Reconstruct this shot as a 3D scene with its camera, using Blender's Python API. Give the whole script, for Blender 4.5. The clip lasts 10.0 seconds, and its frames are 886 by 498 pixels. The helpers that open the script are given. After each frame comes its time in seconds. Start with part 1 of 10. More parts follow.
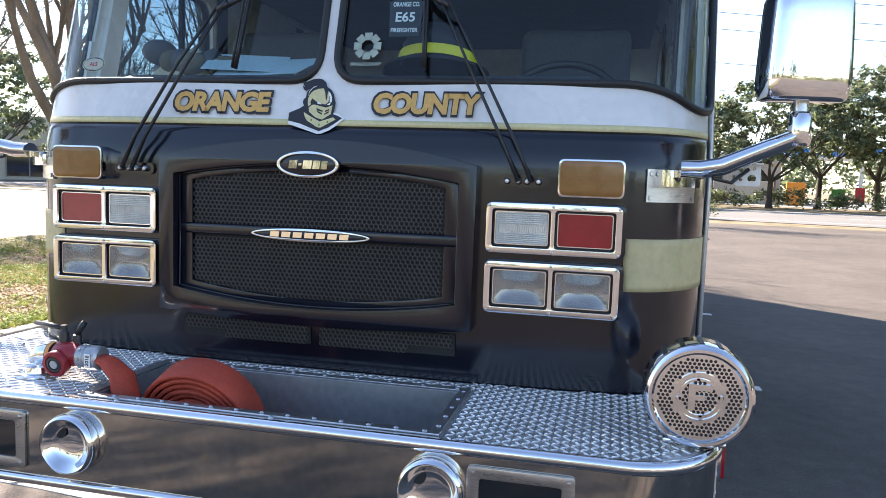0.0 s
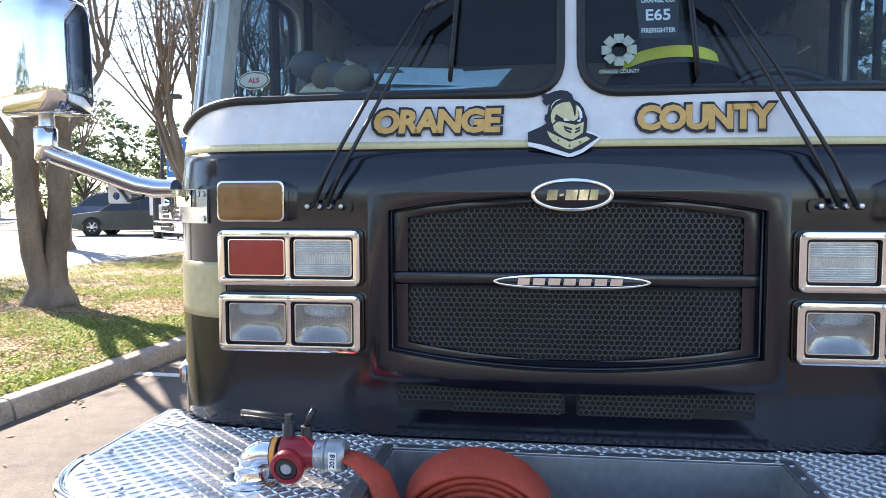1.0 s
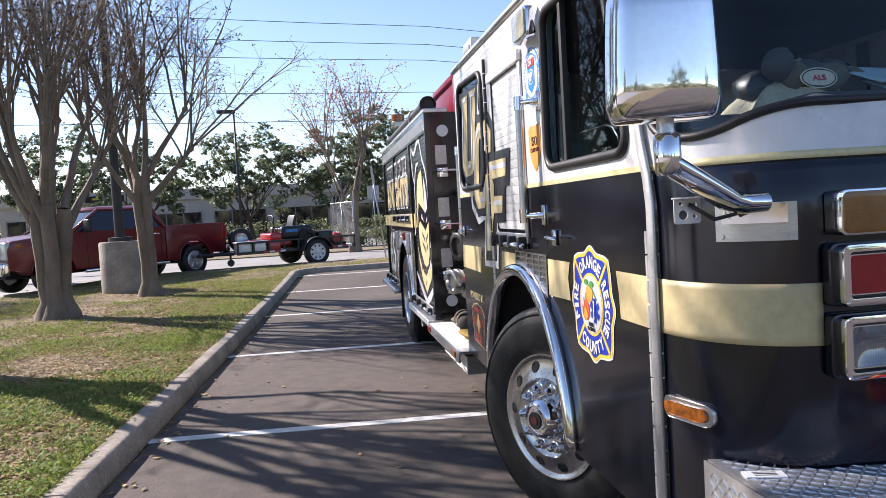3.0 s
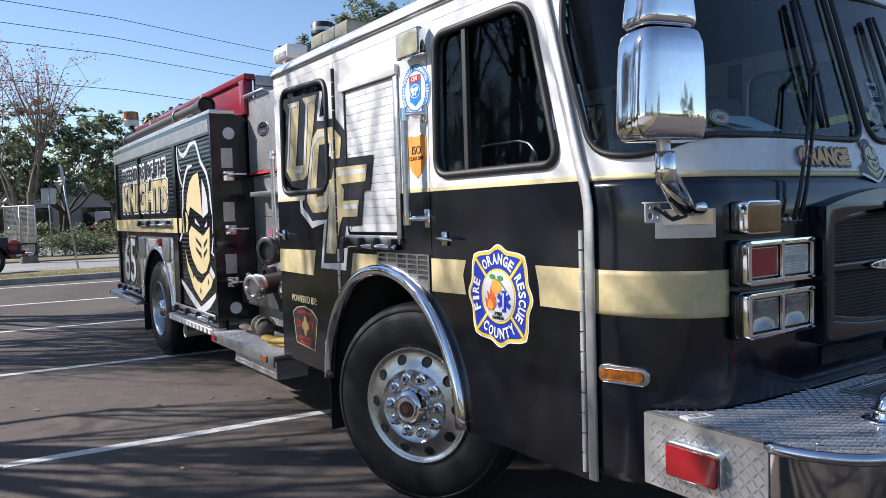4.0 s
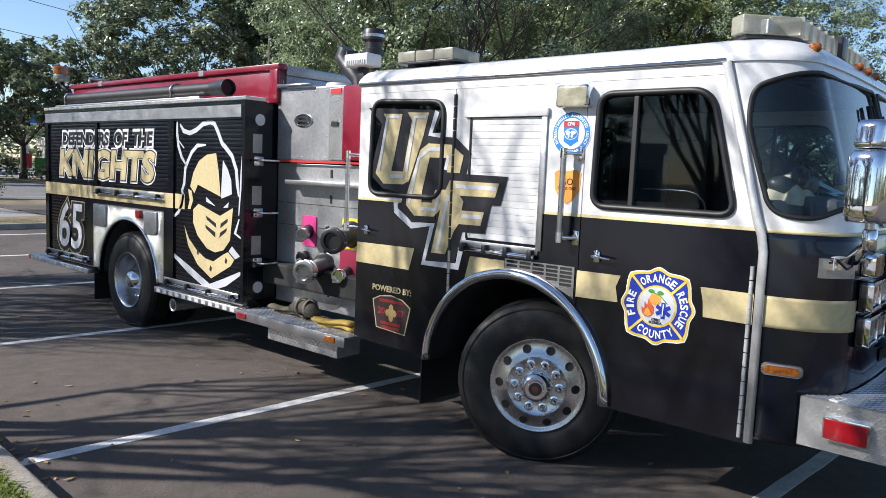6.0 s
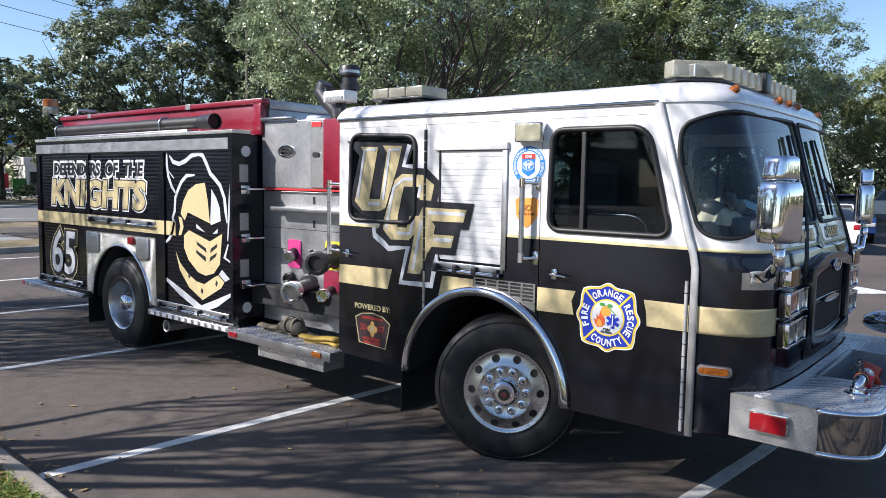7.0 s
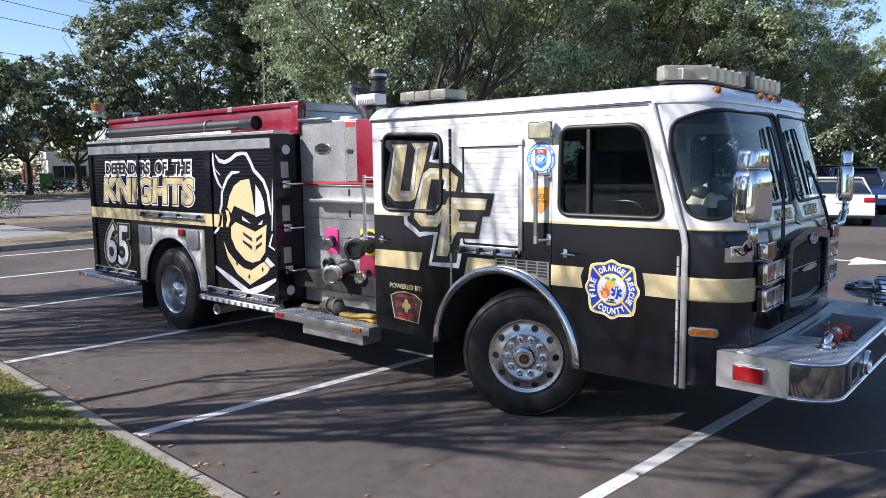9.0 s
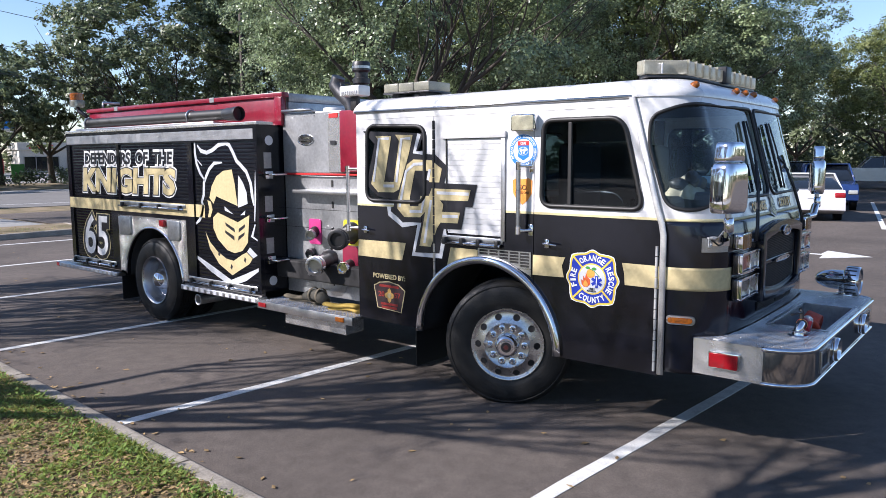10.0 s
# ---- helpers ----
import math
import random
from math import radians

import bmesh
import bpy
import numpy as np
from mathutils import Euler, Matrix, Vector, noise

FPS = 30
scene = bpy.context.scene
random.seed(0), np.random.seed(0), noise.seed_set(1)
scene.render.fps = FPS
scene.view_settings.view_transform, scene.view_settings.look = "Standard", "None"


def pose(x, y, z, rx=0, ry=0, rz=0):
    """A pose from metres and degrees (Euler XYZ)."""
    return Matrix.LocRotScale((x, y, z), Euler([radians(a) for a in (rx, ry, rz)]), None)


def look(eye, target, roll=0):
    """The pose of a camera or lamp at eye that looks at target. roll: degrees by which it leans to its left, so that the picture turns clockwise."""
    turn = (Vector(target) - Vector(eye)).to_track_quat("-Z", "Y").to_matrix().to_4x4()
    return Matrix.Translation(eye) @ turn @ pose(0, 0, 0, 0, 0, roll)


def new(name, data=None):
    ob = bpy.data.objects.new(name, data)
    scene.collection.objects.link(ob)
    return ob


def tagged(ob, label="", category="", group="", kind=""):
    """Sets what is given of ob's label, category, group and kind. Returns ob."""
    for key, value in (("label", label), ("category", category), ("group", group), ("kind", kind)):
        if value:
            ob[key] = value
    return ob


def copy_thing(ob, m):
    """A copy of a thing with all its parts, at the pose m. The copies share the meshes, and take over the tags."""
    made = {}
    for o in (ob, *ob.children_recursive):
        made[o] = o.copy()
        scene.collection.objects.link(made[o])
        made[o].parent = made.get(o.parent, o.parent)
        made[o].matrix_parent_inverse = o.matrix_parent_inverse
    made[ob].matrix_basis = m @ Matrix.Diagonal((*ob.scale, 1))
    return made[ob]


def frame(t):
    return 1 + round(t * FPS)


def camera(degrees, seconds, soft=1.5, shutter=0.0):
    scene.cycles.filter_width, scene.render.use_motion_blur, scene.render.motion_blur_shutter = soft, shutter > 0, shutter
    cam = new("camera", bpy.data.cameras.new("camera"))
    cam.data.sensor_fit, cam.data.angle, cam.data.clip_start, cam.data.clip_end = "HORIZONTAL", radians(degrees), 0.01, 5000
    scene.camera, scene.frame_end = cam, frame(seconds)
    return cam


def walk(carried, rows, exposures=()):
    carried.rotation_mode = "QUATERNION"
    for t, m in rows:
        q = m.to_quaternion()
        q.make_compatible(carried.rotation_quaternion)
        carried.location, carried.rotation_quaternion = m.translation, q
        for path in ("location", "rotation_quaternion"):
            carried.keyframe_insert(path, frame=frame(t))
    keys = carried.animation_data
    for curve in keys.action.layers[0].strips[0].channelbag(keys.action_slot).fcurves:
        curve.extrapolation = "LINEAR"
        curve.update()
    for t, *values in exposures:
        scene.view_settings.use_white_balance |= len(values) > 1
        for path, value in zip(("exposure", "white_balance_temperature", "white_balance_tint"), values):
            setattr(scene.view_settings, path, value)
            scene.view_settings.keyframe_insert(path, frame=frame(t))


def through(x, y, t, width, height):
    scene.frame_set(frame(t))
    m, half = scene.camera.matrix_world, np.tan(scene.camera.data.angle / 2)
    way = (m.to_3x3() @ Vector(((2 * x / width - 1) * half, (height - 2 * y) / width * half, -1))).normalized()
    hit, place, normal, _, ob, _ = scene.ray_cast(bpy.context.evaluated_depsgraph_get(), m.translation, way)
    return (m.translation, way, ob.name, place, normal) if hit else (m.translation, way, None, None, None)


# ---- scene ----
cam = camera(61.8, 10.0, soft=0.8)
PATH = [
    (0, (0.923, -2.196, 1.442), (0.484, -0.254, 1.254), 2.0),
    (0.5, (0.457, -2.087, 1.399), (0.151, -0.121, 1.196), 0.2),
    (0.7, (0.25, -2.01, 1.416), (-0.052, -0.041, 1.239), 0.1),
    (1, (-0.077, -1.932, 1.455), (-0.339, 0.047, 1.328), -0.1),
    (1.5, (-0.607, -1.96, 1.442), (-0.756, 0.025, 1.243), 0.2),
    (2, (-1.21, -1.805, 1.425), (-1.188, 0.191, 1.302), -0.8),
    (2.2, (-1.433, -1.769, 1.461), (-1.404, 0.229, 1.372), -1.4),
    (3.3, (-2.477, -1.545, 1.52), (-1.977, 0.389, 1.417), -3.6),
    (3.5, (-2.672, -1.517, 1.509), (-2.041, 0.379, 1.434), -3.5),
    (4, (-3.145, -1.467, 1.511), (-2.033, 0.192, 1.407), -1.7),
    (4.5, (-3.726, -1.264, 1.54), (-2.317, 0.156, 1.538), 0.4),
    (5, (-4.213, -1.1, 1.65), (-2.72, 0.224, 1.524), 2.6),
    (5.5, (-4.535, -0.877, 1.772), (-3.134, 0.535, 1.568), -1.0),
    (6, (-5.077, -0.745, 1.828), (-3.568, 0.551, 1.624), 2.4),
    (6.2, (-5.098, -0.801, 1.842), (-3.567, 0.469, 1.633), 3.2),
    (7.3, (-5.596, -1.16, 1.997), (-4.05, 0.096, 1.813), -0.1),
    (7.5, (-5.695, -1.168, 1.987), (-4.148, 0.083, 1.78), -0.3),
    (8, (-5.755, -1.29, 2.044), (-4.22, -0.028, 1.818), -0.5),
    (8.5, (-5.867, -1.486, 2.042), (-4.383, -0.163, 1.821), -0.6),
    (9, (-6.04, -1.54, 2.065), (-4.533, -0.246, 1.836), -0.7),
    (9.5, (-6.102, -1.569, 2.061), (-4.58, -0.295, 1.812), -0.9),
    (10, (-6.142, -1.561, 2.046), (-4.598, -0.315, 1.8), -0.3),
]
EXPOSURES = [(0, 2.16, 7250, 16), (0.5, 2.22, 7250, 16), (1.0, 2.30, 7100, 16), (1.5, 2.08, 6900, 16), (2.1, 1.78, 6650, 17), (3.3, 0.90, 6550, 20), (4.0, 0.75, 6300, 14), (6.0, 0.71, 6250, 12), (7.5, 0.83, 6200, 15), (8.5, 0.80, 6200, 15), (10, 0.88, 6150, 17)]
walk(cam, [(t, look(eye, target, roll)) for t, eye, target, roll in PATH], EXPOSURES)

# ---- light ----
SUN_AZ, SUN_EL = 52.0, 34.0          # degrees to the left of +y, and above the horizon
world = bpy.data.worlds.new("sky")
scene.world = world
world.use_nodes = True
sky = world.node_tree.nodes.new("ShaderNodeTexSky")
sky.sky_type, sky.sun_disc = "NISHITA", False
sky.sun_elevation, sky.sun_rotation = radians(SUN_EL), radians(-SUN_AZ)
sky.air_density, sky.dust_density, sky.ozone_density = 1.0, 0.15, 3.0
backing = world.node_tree.nodes["Background"]
backing.inputs["Strength"].default_value = 0.098
world.node_tree.links.new(sky.outputs["Color"], backing.inputs["Color"])
sun = new("sun", bpy.data.lights.new("sun", "SUN"))
sun.data.energy, sun.data.angle, sun.data.color = 5.0, radians(0.55), (1.0, 0.94, 0.86)
SUN_DIR = Vector((-math.sin(radians(SUN_AZ)) * math.cos(radians(SUN_EL)), math.cos(radians(SUN_AZ)) * math.cos(radians(SUN_EL)), math.sin(radians(SUN_EL))))
sun.matrix_world = look(SUN_DIR * 60, (0, 0, 0))


# ---- materials ----
def material(name, color, rough=0.5, metal=0.0, vary=0.0, scale=6.0, bump=0.0, bump_scale=60.0, coat=0.0, second=None, rough_vary=0.0, island=0.0, stretch=(1, 1, 1), spec=0.5):
    """A procedural surface: colour varied at two scales, roughness patches and fine relief."""
    m = bpy.data.materials.new(name)
    m.use_nodes = True
    n, l = m.node_tree.nodes, m.node_tree.links
    b = n["Principled BSDF"]
    b.inputs["Base Color"].default_value = (*color, 1)
    b.inputs["Roughness"].default_value, b.inputs["Metallic"].default_value = rough, metal
    b.inputs["Coat Weight"].default_value = coat
    b.inputs["Coat Roughness"].default_value = 0.06
    b.inputs["Specular IOR Level"].default_value = spec
    at = n.new("ShaderNodeTexCoord")
    move = n.new("ShaderNodeMapping")
    move.inputs["Scale"].default_value = stretch
    l.new(at.outputs["Object"], move.inputs["Vector"])

    def clouds(sc, detail):
        t = n.new("ShaderNodeTexNoise")
        t.inputs["Scale"].default_value, t.inputs["Detail"].default_value = sc, detail
        l.new(move.outputs["Vector"], t.inputs["Vector"])
        return t.outputs["Fac"]

    if vary or second:
        other = second or tuple(c * (1 - vary) for c in color)
        ramp = n.new("ShaderNodeValToRGB")
        ramp.color_ramp.elements[0].position, ramp.color_ramp.elements[1].position = 0.36, 0.66
        ramp.color_ramp.elements[0].color, ramp.color_ramp.elements[1].color = (*other, 1), (*color, 1)
        l.new(clouds(scale, 6), ramp.inputs["Fac"])
        fine = n.new("ShaderNodeMixRGB")
        fine.blend_type, fine.inputs["Fac"].default_value = "OVERLAY", min(0.5, 0.2 + vary * 0.5)
        l.new(ramp.outputs["Color"], fine.inputs["Color1"])
        l.new(clouds(scale * 14, 3), fine.inputs["Color2"])
        last = fine.outputs["Color"]
        if island:
            info = n.new("ShaderNodeNewGeometry")
            hue = n.new("ShaderNodeHueSaturation")
            span = n.new("ShaderNodeMapRange")
            span.inputs["To Min"].default_value, span.inputs["To Max"].default_value = 1 - island, 1 + island
            l.new(info.outputs["Random Per Island"], span.inputs["Value"])
            l.new(span.outputs["Result"], hue.inputs["Value"])
            l.new(last, hue.inputs["Color"])
            last = hue.outputs["Color"]
        l.new(last, b.inputs["Base Color"])
    if rough_vary:
        span = n.new("ShaderNodeMapRange")
        span.inputs["To Min"].default_value, span.inputs["To Max"].default_value = max(0.02, rough - rough_vary), min(1, rough + rough_vary)
        l.new(clouds(scale * 1.7, 5), span.inputs["Value"])
        l.new(span.outputs["Result"], b.inputs["Roughness"])
    if bump:
        relief = n.new("ShaderNodeBump")
        relief.inputs["Strength"].default_value, relief.inputs["Distance"].default_value = bump, 0.01
        l.new(clouds(bump_scale, 5), relief.inputs["Height"])
        l.new(relief.outputs["Normal"], b.inputs["Normal"])
    return m


def glass(name, tint=(0.8, 0.9, 0.88), through=0.8, gloss=1.0):
    """A thin pane: tinted see-through, with a mirror coat that strengthens towards grazing views."""
    m = bpy.data.materials.new(name)
    m.use_nodes = True
    n, l = m.node_tree.nodes, m.node_tree.links
    n.remove(n["Principled BSDF"])
    clear, shine, mix, slant = n.new("ShaderNodeBsdfTransparent"), n.new("ShaderNodeBsdfGlossy"), n.new("ShaderNodeMixShader"), n.new("ShaderNodeLayerWeight")
    clear.inputs["Color"].default_value = (*[c * through for c in tint], 1)
    shine.inputs["Roughness"].default_value = 0.02
    slant.inputs["Blend"].default_value = 0.5
    last = slant.outputs["Facing"]
    for kind, value in (("POWER", 4.6), ("MULTIPLY", 0.96 * gloss), ("ADD", 0.04 * gloss)):
        step = n.new("ShaderNodeMath")
        step.operation, step.use_clamp = kind, True
        step.inputs[1].default_value = value
        l.new(last, step.inputs[0])
        last = step.outputs["Value"]
    l.new(last, mix.inputs["Fac"])
    l.new(clear.outputs["BSDF"], mix.inputs[1])
    l.new(shine.outputs["BSDF"], mix.inputs[2])
    l.new(mix.outputs["Shader"], n["Material Output"].inputs["Surface"])
    return m


BLACK = material("black_wrap", (0.0058, 0.0064, 0.0108), 0.17, vary=0.25, scale=2.0, rough_vary=0.06, coat=0.15, spec=0.42)
# black paint with some of the mirrored sky's blue put into its base colour
BLACK_PAINT = material("black_paint", (0.0050, 0.0064, 0.0135), 0.17, vary=0.25, scale=3.0, rough_vary=0.1, coat=0.2)
WHITE = material("white_paint", (0.67, 0.67, 0.665), 0.28, vary=0.06, scale=1.6, rough_vary=0.08, coat=0.4)
GOLD = material("gold_vinyl", (0.53, 0.44, 0.235), 0.5, metal=0.0, vary=0.08, scale=2.5, rough_vary=0.06)
GOLD_LINE = material("pale_gold_line", (0.62, 0.55, 0.30), 0.4, vary=0.08)
ORANGE_GOLD = material("orange_gold_vinyl", (0.62, 0.36, 0.10), 0.4, vary=0.06)
SILVER = material("silver_vinyl", (0.62, 0.64, 0.68), 0.35, metal=0.2, vary=0.08)
DECAL_WHITE = material("white_vinyl", (0.78, 0.78, 0.78), 0.4, vary=0.05)
DECAL_BLACK = material("black_vinyl", (0.013, 0.013, 0.018), 0.38, vary=0.1)
DECAL_BLUE = material("blue_vinyl", (0.012, 0.035, 0.36), 0.36, vary=0.08)
DECAL_LIGHT_BLUE = material("light_blue_vinyl", (0.02, 0.20, 0.55), 0.36, vary=0.08)
DECAL_YELLOW = material("yellow_vinyl", (0.72, 0.52, 0.06), 0.36, vary=0.08)
DECAL_ORANGE = material("orange_vinyl", (0.85, 0.33, 0.06), 0.4, vary=0.12)
DECAL_RED = material("red_vinyl", (0.55, 0.03, 0.03), 0.4, vary=0.1)
DECAL_GREEN = material("green_vinyl", (0.05, 0.25, 0.04), 0.4, vary=0.1)
POLISHED = material("polished_steel", (0.52, 0.50, 0.47), 0.07, metal=1.0, vary=0.14, scale=3, rough_vary=0.05)
HINGE = material("pale_dull_steel", (0.62, 0.62, 0.61), 0.40, metal=0.55, vary=0.15, scale=9, rough_vary=0.1)
CHROME = material("chrome", (0.80, 0.80, 0.82), 0.06, metal=1.0, vary=0.06, scale=4, rough_vary=0.03)
STAINLESS = material("brushed_stainless", (0.55, 0.55, 0.56), 0.3, metal=1.0, vary=0.15, scale=3, rough_vary=0.1, stretch=(1, 1, 8))
ALUMINIUM = material("worn_aluminium", (0.62, 0.62, 0.63), 0.36, metal=1.0, vary=0.15, scale=5, rough_vary=0.1, bump=0.1)
DIAMOND = material("diamond_plate_metal", (0.70, 0.69, 0.67), 0.24, metal=0.75, vary=0.15, scale=7, rough_vary=0.08)
PANEL_GREY = material("grey_pump_panel", (0.46, 0.465, 0.475), 0.36, metal=0.7, vary=0.22, scale=2.5, rough_vary=0.12)
RUBBER = material("tyre_rubber", (0.019, 0.0188, 0.0185), 0.52, vary=0.45, scale=7, bump=0.15, rough_vary=0.12, spec=0.32)
SEAL = material("black_rubber_seal", (0.012, 0.012, 0.012), 0.5, vary=0.2)
PLASTIC = material("black_plastic", (0.018, 0.018, 0.02), 0.42, vary=0.2)
INSIDE = material("cab_interior_grey", (0.050, 0.053, 0.060), 0.75, vary=0.2)
UNDER = material("dark_underbody", (0.016, 0.016, 0.017), 0.8, vary=0.3)
RED_PAINT = material("deep_red_paint", (0.22, 0.008, 0.026), 0.3, vary=0.2, scale=2, rough_vary=0.08, coat=0.3)
RED_LENS = material("red_lens", (0.33, 0.008, 0.014), 0.14, vary=0.15, scale=30, coat=0.5)
AMBER_LENS = material("amber_lens", (0.46, 0.125, 0.006), 0.12, vary=0.55, scale=55, coat=0.6, bump=0.25, bump_scale=170)
AMBER_DARK = material("dark_amber_lens", (0.25, 0.105, 0.022), 0.25, vary=0.15, scale=40, coat=0.3)
CLEAR_LENS = material("ribbed_clear_lens", (0.52, 0.53, 0.50), 0.16, metal=0.2, vary=0.2, scale=20, coat=0.6)
YELLOWED = material("yellowed_clear_plastic", (0.46, 0.445, 0.35), 0.3, vary=0.18, scale=6, coat=0.3)
YELLOWED_LENS = material("yellowed_lamp_lens", (0.44, 0.42, 0.30), 0.16, vary=0.35, scale=14, coat=0.5, bump=0.3, bump_scale=90)
HOSE_RED = material("red_hose_jacket", (0.50, 0.06, 0.028), 0.7, vary=0.25, scale=8, bump=0.3, bump_scale=220)
CAST_RED = material("red_cast_valve", (0.30, 0.014, 0.02), 0.35, vary=0.2, scale=12)
WINDSHIELD = glass("windshield_glass", (0.80, 0.93, 0.95), 0.97, 1.15)
DARK_GLASS = glass("tinted_side_glass", (0.58, 0.68, 0.73), 0.72, 0.6)
CANVAS = material("tan_canvas_hose", (0.13, 0.11, 0.075), 0.85, vary=0.3, scale=9, bump=0.3, bump_scale=160)
YELLOW_HOSE = material("yellow_hose_jacket", (0.40, 0.27, 0.05), 0.8, vary=0.25, scale=9, bump=0.3, bump_scale=160)
ASPHALT = material("worn_asphalt", (0.110, 0.091, 0.078), 0.88, vary=0.34, scale=0.55, bump=0.55, bump_scale=300, rough_vary=0.08)
ROAD_GREY = material("grey_road_asphalt", (0.17, 0.165, 0.16), 0.9, vary=0.15, scale=0.3, bump=0.3, bump_scale=40)
LINE_WHITE = material("worn_white_line_paint", (0.74, 0.74, 0.71), 0.7, vary=0.25, scale=9, bump=0.4, bump_scale=90)
CONCRETE = material("weathered_concrete", (0.36, 0.32, 0.265), 0.85, vary=0.38, scale=2.4, bump=0.45, bump_scale=60)
PALE_CONCRETE = material("pale_concrete", (0.30, 0.295, 0.28), 0.85, vary=0.18, scale=0.8, bump=0.3, bump_scale=40)
SOIL = material("dry_grass_soil", (0.25, 0.19, 0.12), 0.95, vary=0.4, scale=1.4, second=(0.12, 0.10, 0.045), bump=0.8, bump_scale=30)
GRASS = material("lawn_grass", (0.26, 0.30, 0.06), 0.8, vary=0.4, scale=1.1, second=(0.35, 0.29, 0.13), island=0.55)
DEAD_LEAF = material("dry_leaves", (0.38, 0.26, 0.12), 0.75, vary=0.4, island=0.5)
BARK = material("pale_myrtle_bark", (0.23, 0.18, 0.135), 0.85, vary=0.4, scale=5, bump=0.7, bump_scale=28, stretch=(1, 1, 0.3))
OAK_BARK = material("oak_bark", (0.085, 0.070, 0.058), 0.9, vary=0.4, scale=4, bump=0.8, bump_scale=18, stretch=(1, 1, 0.25))
# two tones of oak leaf: darker against the sun, brighter and glossier where sunlit
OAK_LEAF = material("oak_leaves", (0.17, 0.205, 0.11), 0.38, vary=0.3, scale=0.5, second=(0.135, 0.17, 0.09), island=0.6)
SUNLIT_OAK_LEAF = material("sunlit_glossy_oak_leaves", (0.25, 0.31, 0.155), 0.32, vary=0.3, scale=0.5, second=(0.175, 0.225, 0.13), island=0.65)
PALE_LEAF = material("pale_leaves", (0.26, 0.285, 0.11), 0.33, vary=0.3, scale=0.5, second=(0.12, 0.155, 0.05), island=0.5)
PINK_LEAF = material("reddish_leaves", (0.42, 0.12, 0.10), 0.6, vary=0.3, island=0.4)
POLE = material("dark_pole_metal", (0.03, 0.03, 0.032), 0.5, vary=0.2)
WALL_CREAM = material("cream_stucco", (0.55, 0.52, 0.46), 0.85, vary=0.1, scale=0.5)
CAR_RED = material("maroon_car_paint", (0.15, 0.008, 0.014), 0.3, vary=0.1, coat=0.25)
CAR_BLUE = material("blue_car_paint", (0.02, 0.045, 0.15), 0.22, vary=0.1, coat=0.7)
CAR_WHITE = material("white_car_paint", (0.72, 0.72, 0.73), 0.22, vary=0.05, coat=0.7)
CAR_SILVER = material("silver_car_paint", (0.40, 0.41, 0.43), 0.25, metal=0.5, vary=0.05, coat=0.6)
CAR_DARK = material("dark_car_paint", (0.02, 0.022, 0.028), 0.22, vary=0.1, coat=0.7)
CAR_GLASS = material("car_window_glass", (0.012, 0.015, 0.018), 0.05, vary=0.1, coat=0.5)


# ---- mesh tools ----
def part(name, bm, mat, parent=None, label="", smooth=False):
    """Links a bmesh as one mesh object, under its thing or part."""
    bmesh.ops.recalc_face_normals(bm, faces=bm.faces)
    me = bpy.data.meshes.new(name)
    bm.to_mesh(me)
    bm.free()
    if not smooth:
        me.shade_flat()
    if smooth:
        me.shade_smooth()
        if smooth is not True:
            me.set_sharp_from_angle(angle=radians(smooth))
    for m in mat if isinstance(mat, (list, tuple)) else [mat]:
        me.materials.append(m)
    ob = new(name, me)
    ob.parent = parent
    if label:
        ob["label"] = label
    return ob


def sheet(name, verts, faces, mat, parent=None, label="", smooth=False):
    """A mesh straight from coordinates."""
    me = bpy.data.meshes.new(name)
    me.from_pydata([tuple(v) for v in verts], [], faces)
    if smooth:
        me.shade_smooth()
    me.materials.append(mat)
    ob = new(name, me)
    ob.parent = parent
    if label:
        ob["label"] = label
    return ob


def thing(name, label, category, group="", at=None):
    ob = new(name)
    ob.empty_display_size = 0.2
    if at is not None:
        ob.matrix_world = at
    return tagged(ob, label, category, group)


def box(bm, lo, hi, bevel=0.0, seg=2, m=None):
    """A box between two corners, its edges rounded."""
    lo, hi = Vector(lo), Vector(hi)
    r = bmesh.ops.create_cube(bm, size=1, matrix=(m or Matrix()) @ Matrix.Translation((lo + hi) / 2) @ Matrix.Diagonal((*(hi - lo), 1)))
    if bevel:
        edges = list({e for v in r["verts"] for e in v.link_edges})
        bmesh.ops.bevel(bm, geom=edges, offset=bevel, segments=seg, affect="EDGES", profile=0.5, clamp_overlap=True)


def turned(bm, profile, m=None, n=32, close=False):
    """Revolves (radius, height) pairs about the local z axis."""
    m = m or Matrix()
    rings = []
    for r, h in profile:
        rings.append([bm.verts.new(m @ Vector((r * math.cos(2 * math.pi * k / n), r * math.sin(2 * math.pi * k / n), h))) for k in range(n)] if r > 1e-6 else [bm.verts.new(m @ Vector((0, 0, h)))])
    if close:
        rings.append(rings[0])
    for a, b in zip(rings, rings[1:]):
        for k in range(n):
            j = (k + 1) % n
            if len(a) == 1 and len(b) == 1:
                continue
            if len(a) == 1:
                bm.faces.new((a[0], b[k], b[j]))
            elif len(b) == 1:
                bm.faces.new((a[k], a[j], b[0]))
            else:
                bm.faces.new((a[k], a[j], b[j], b[k]))


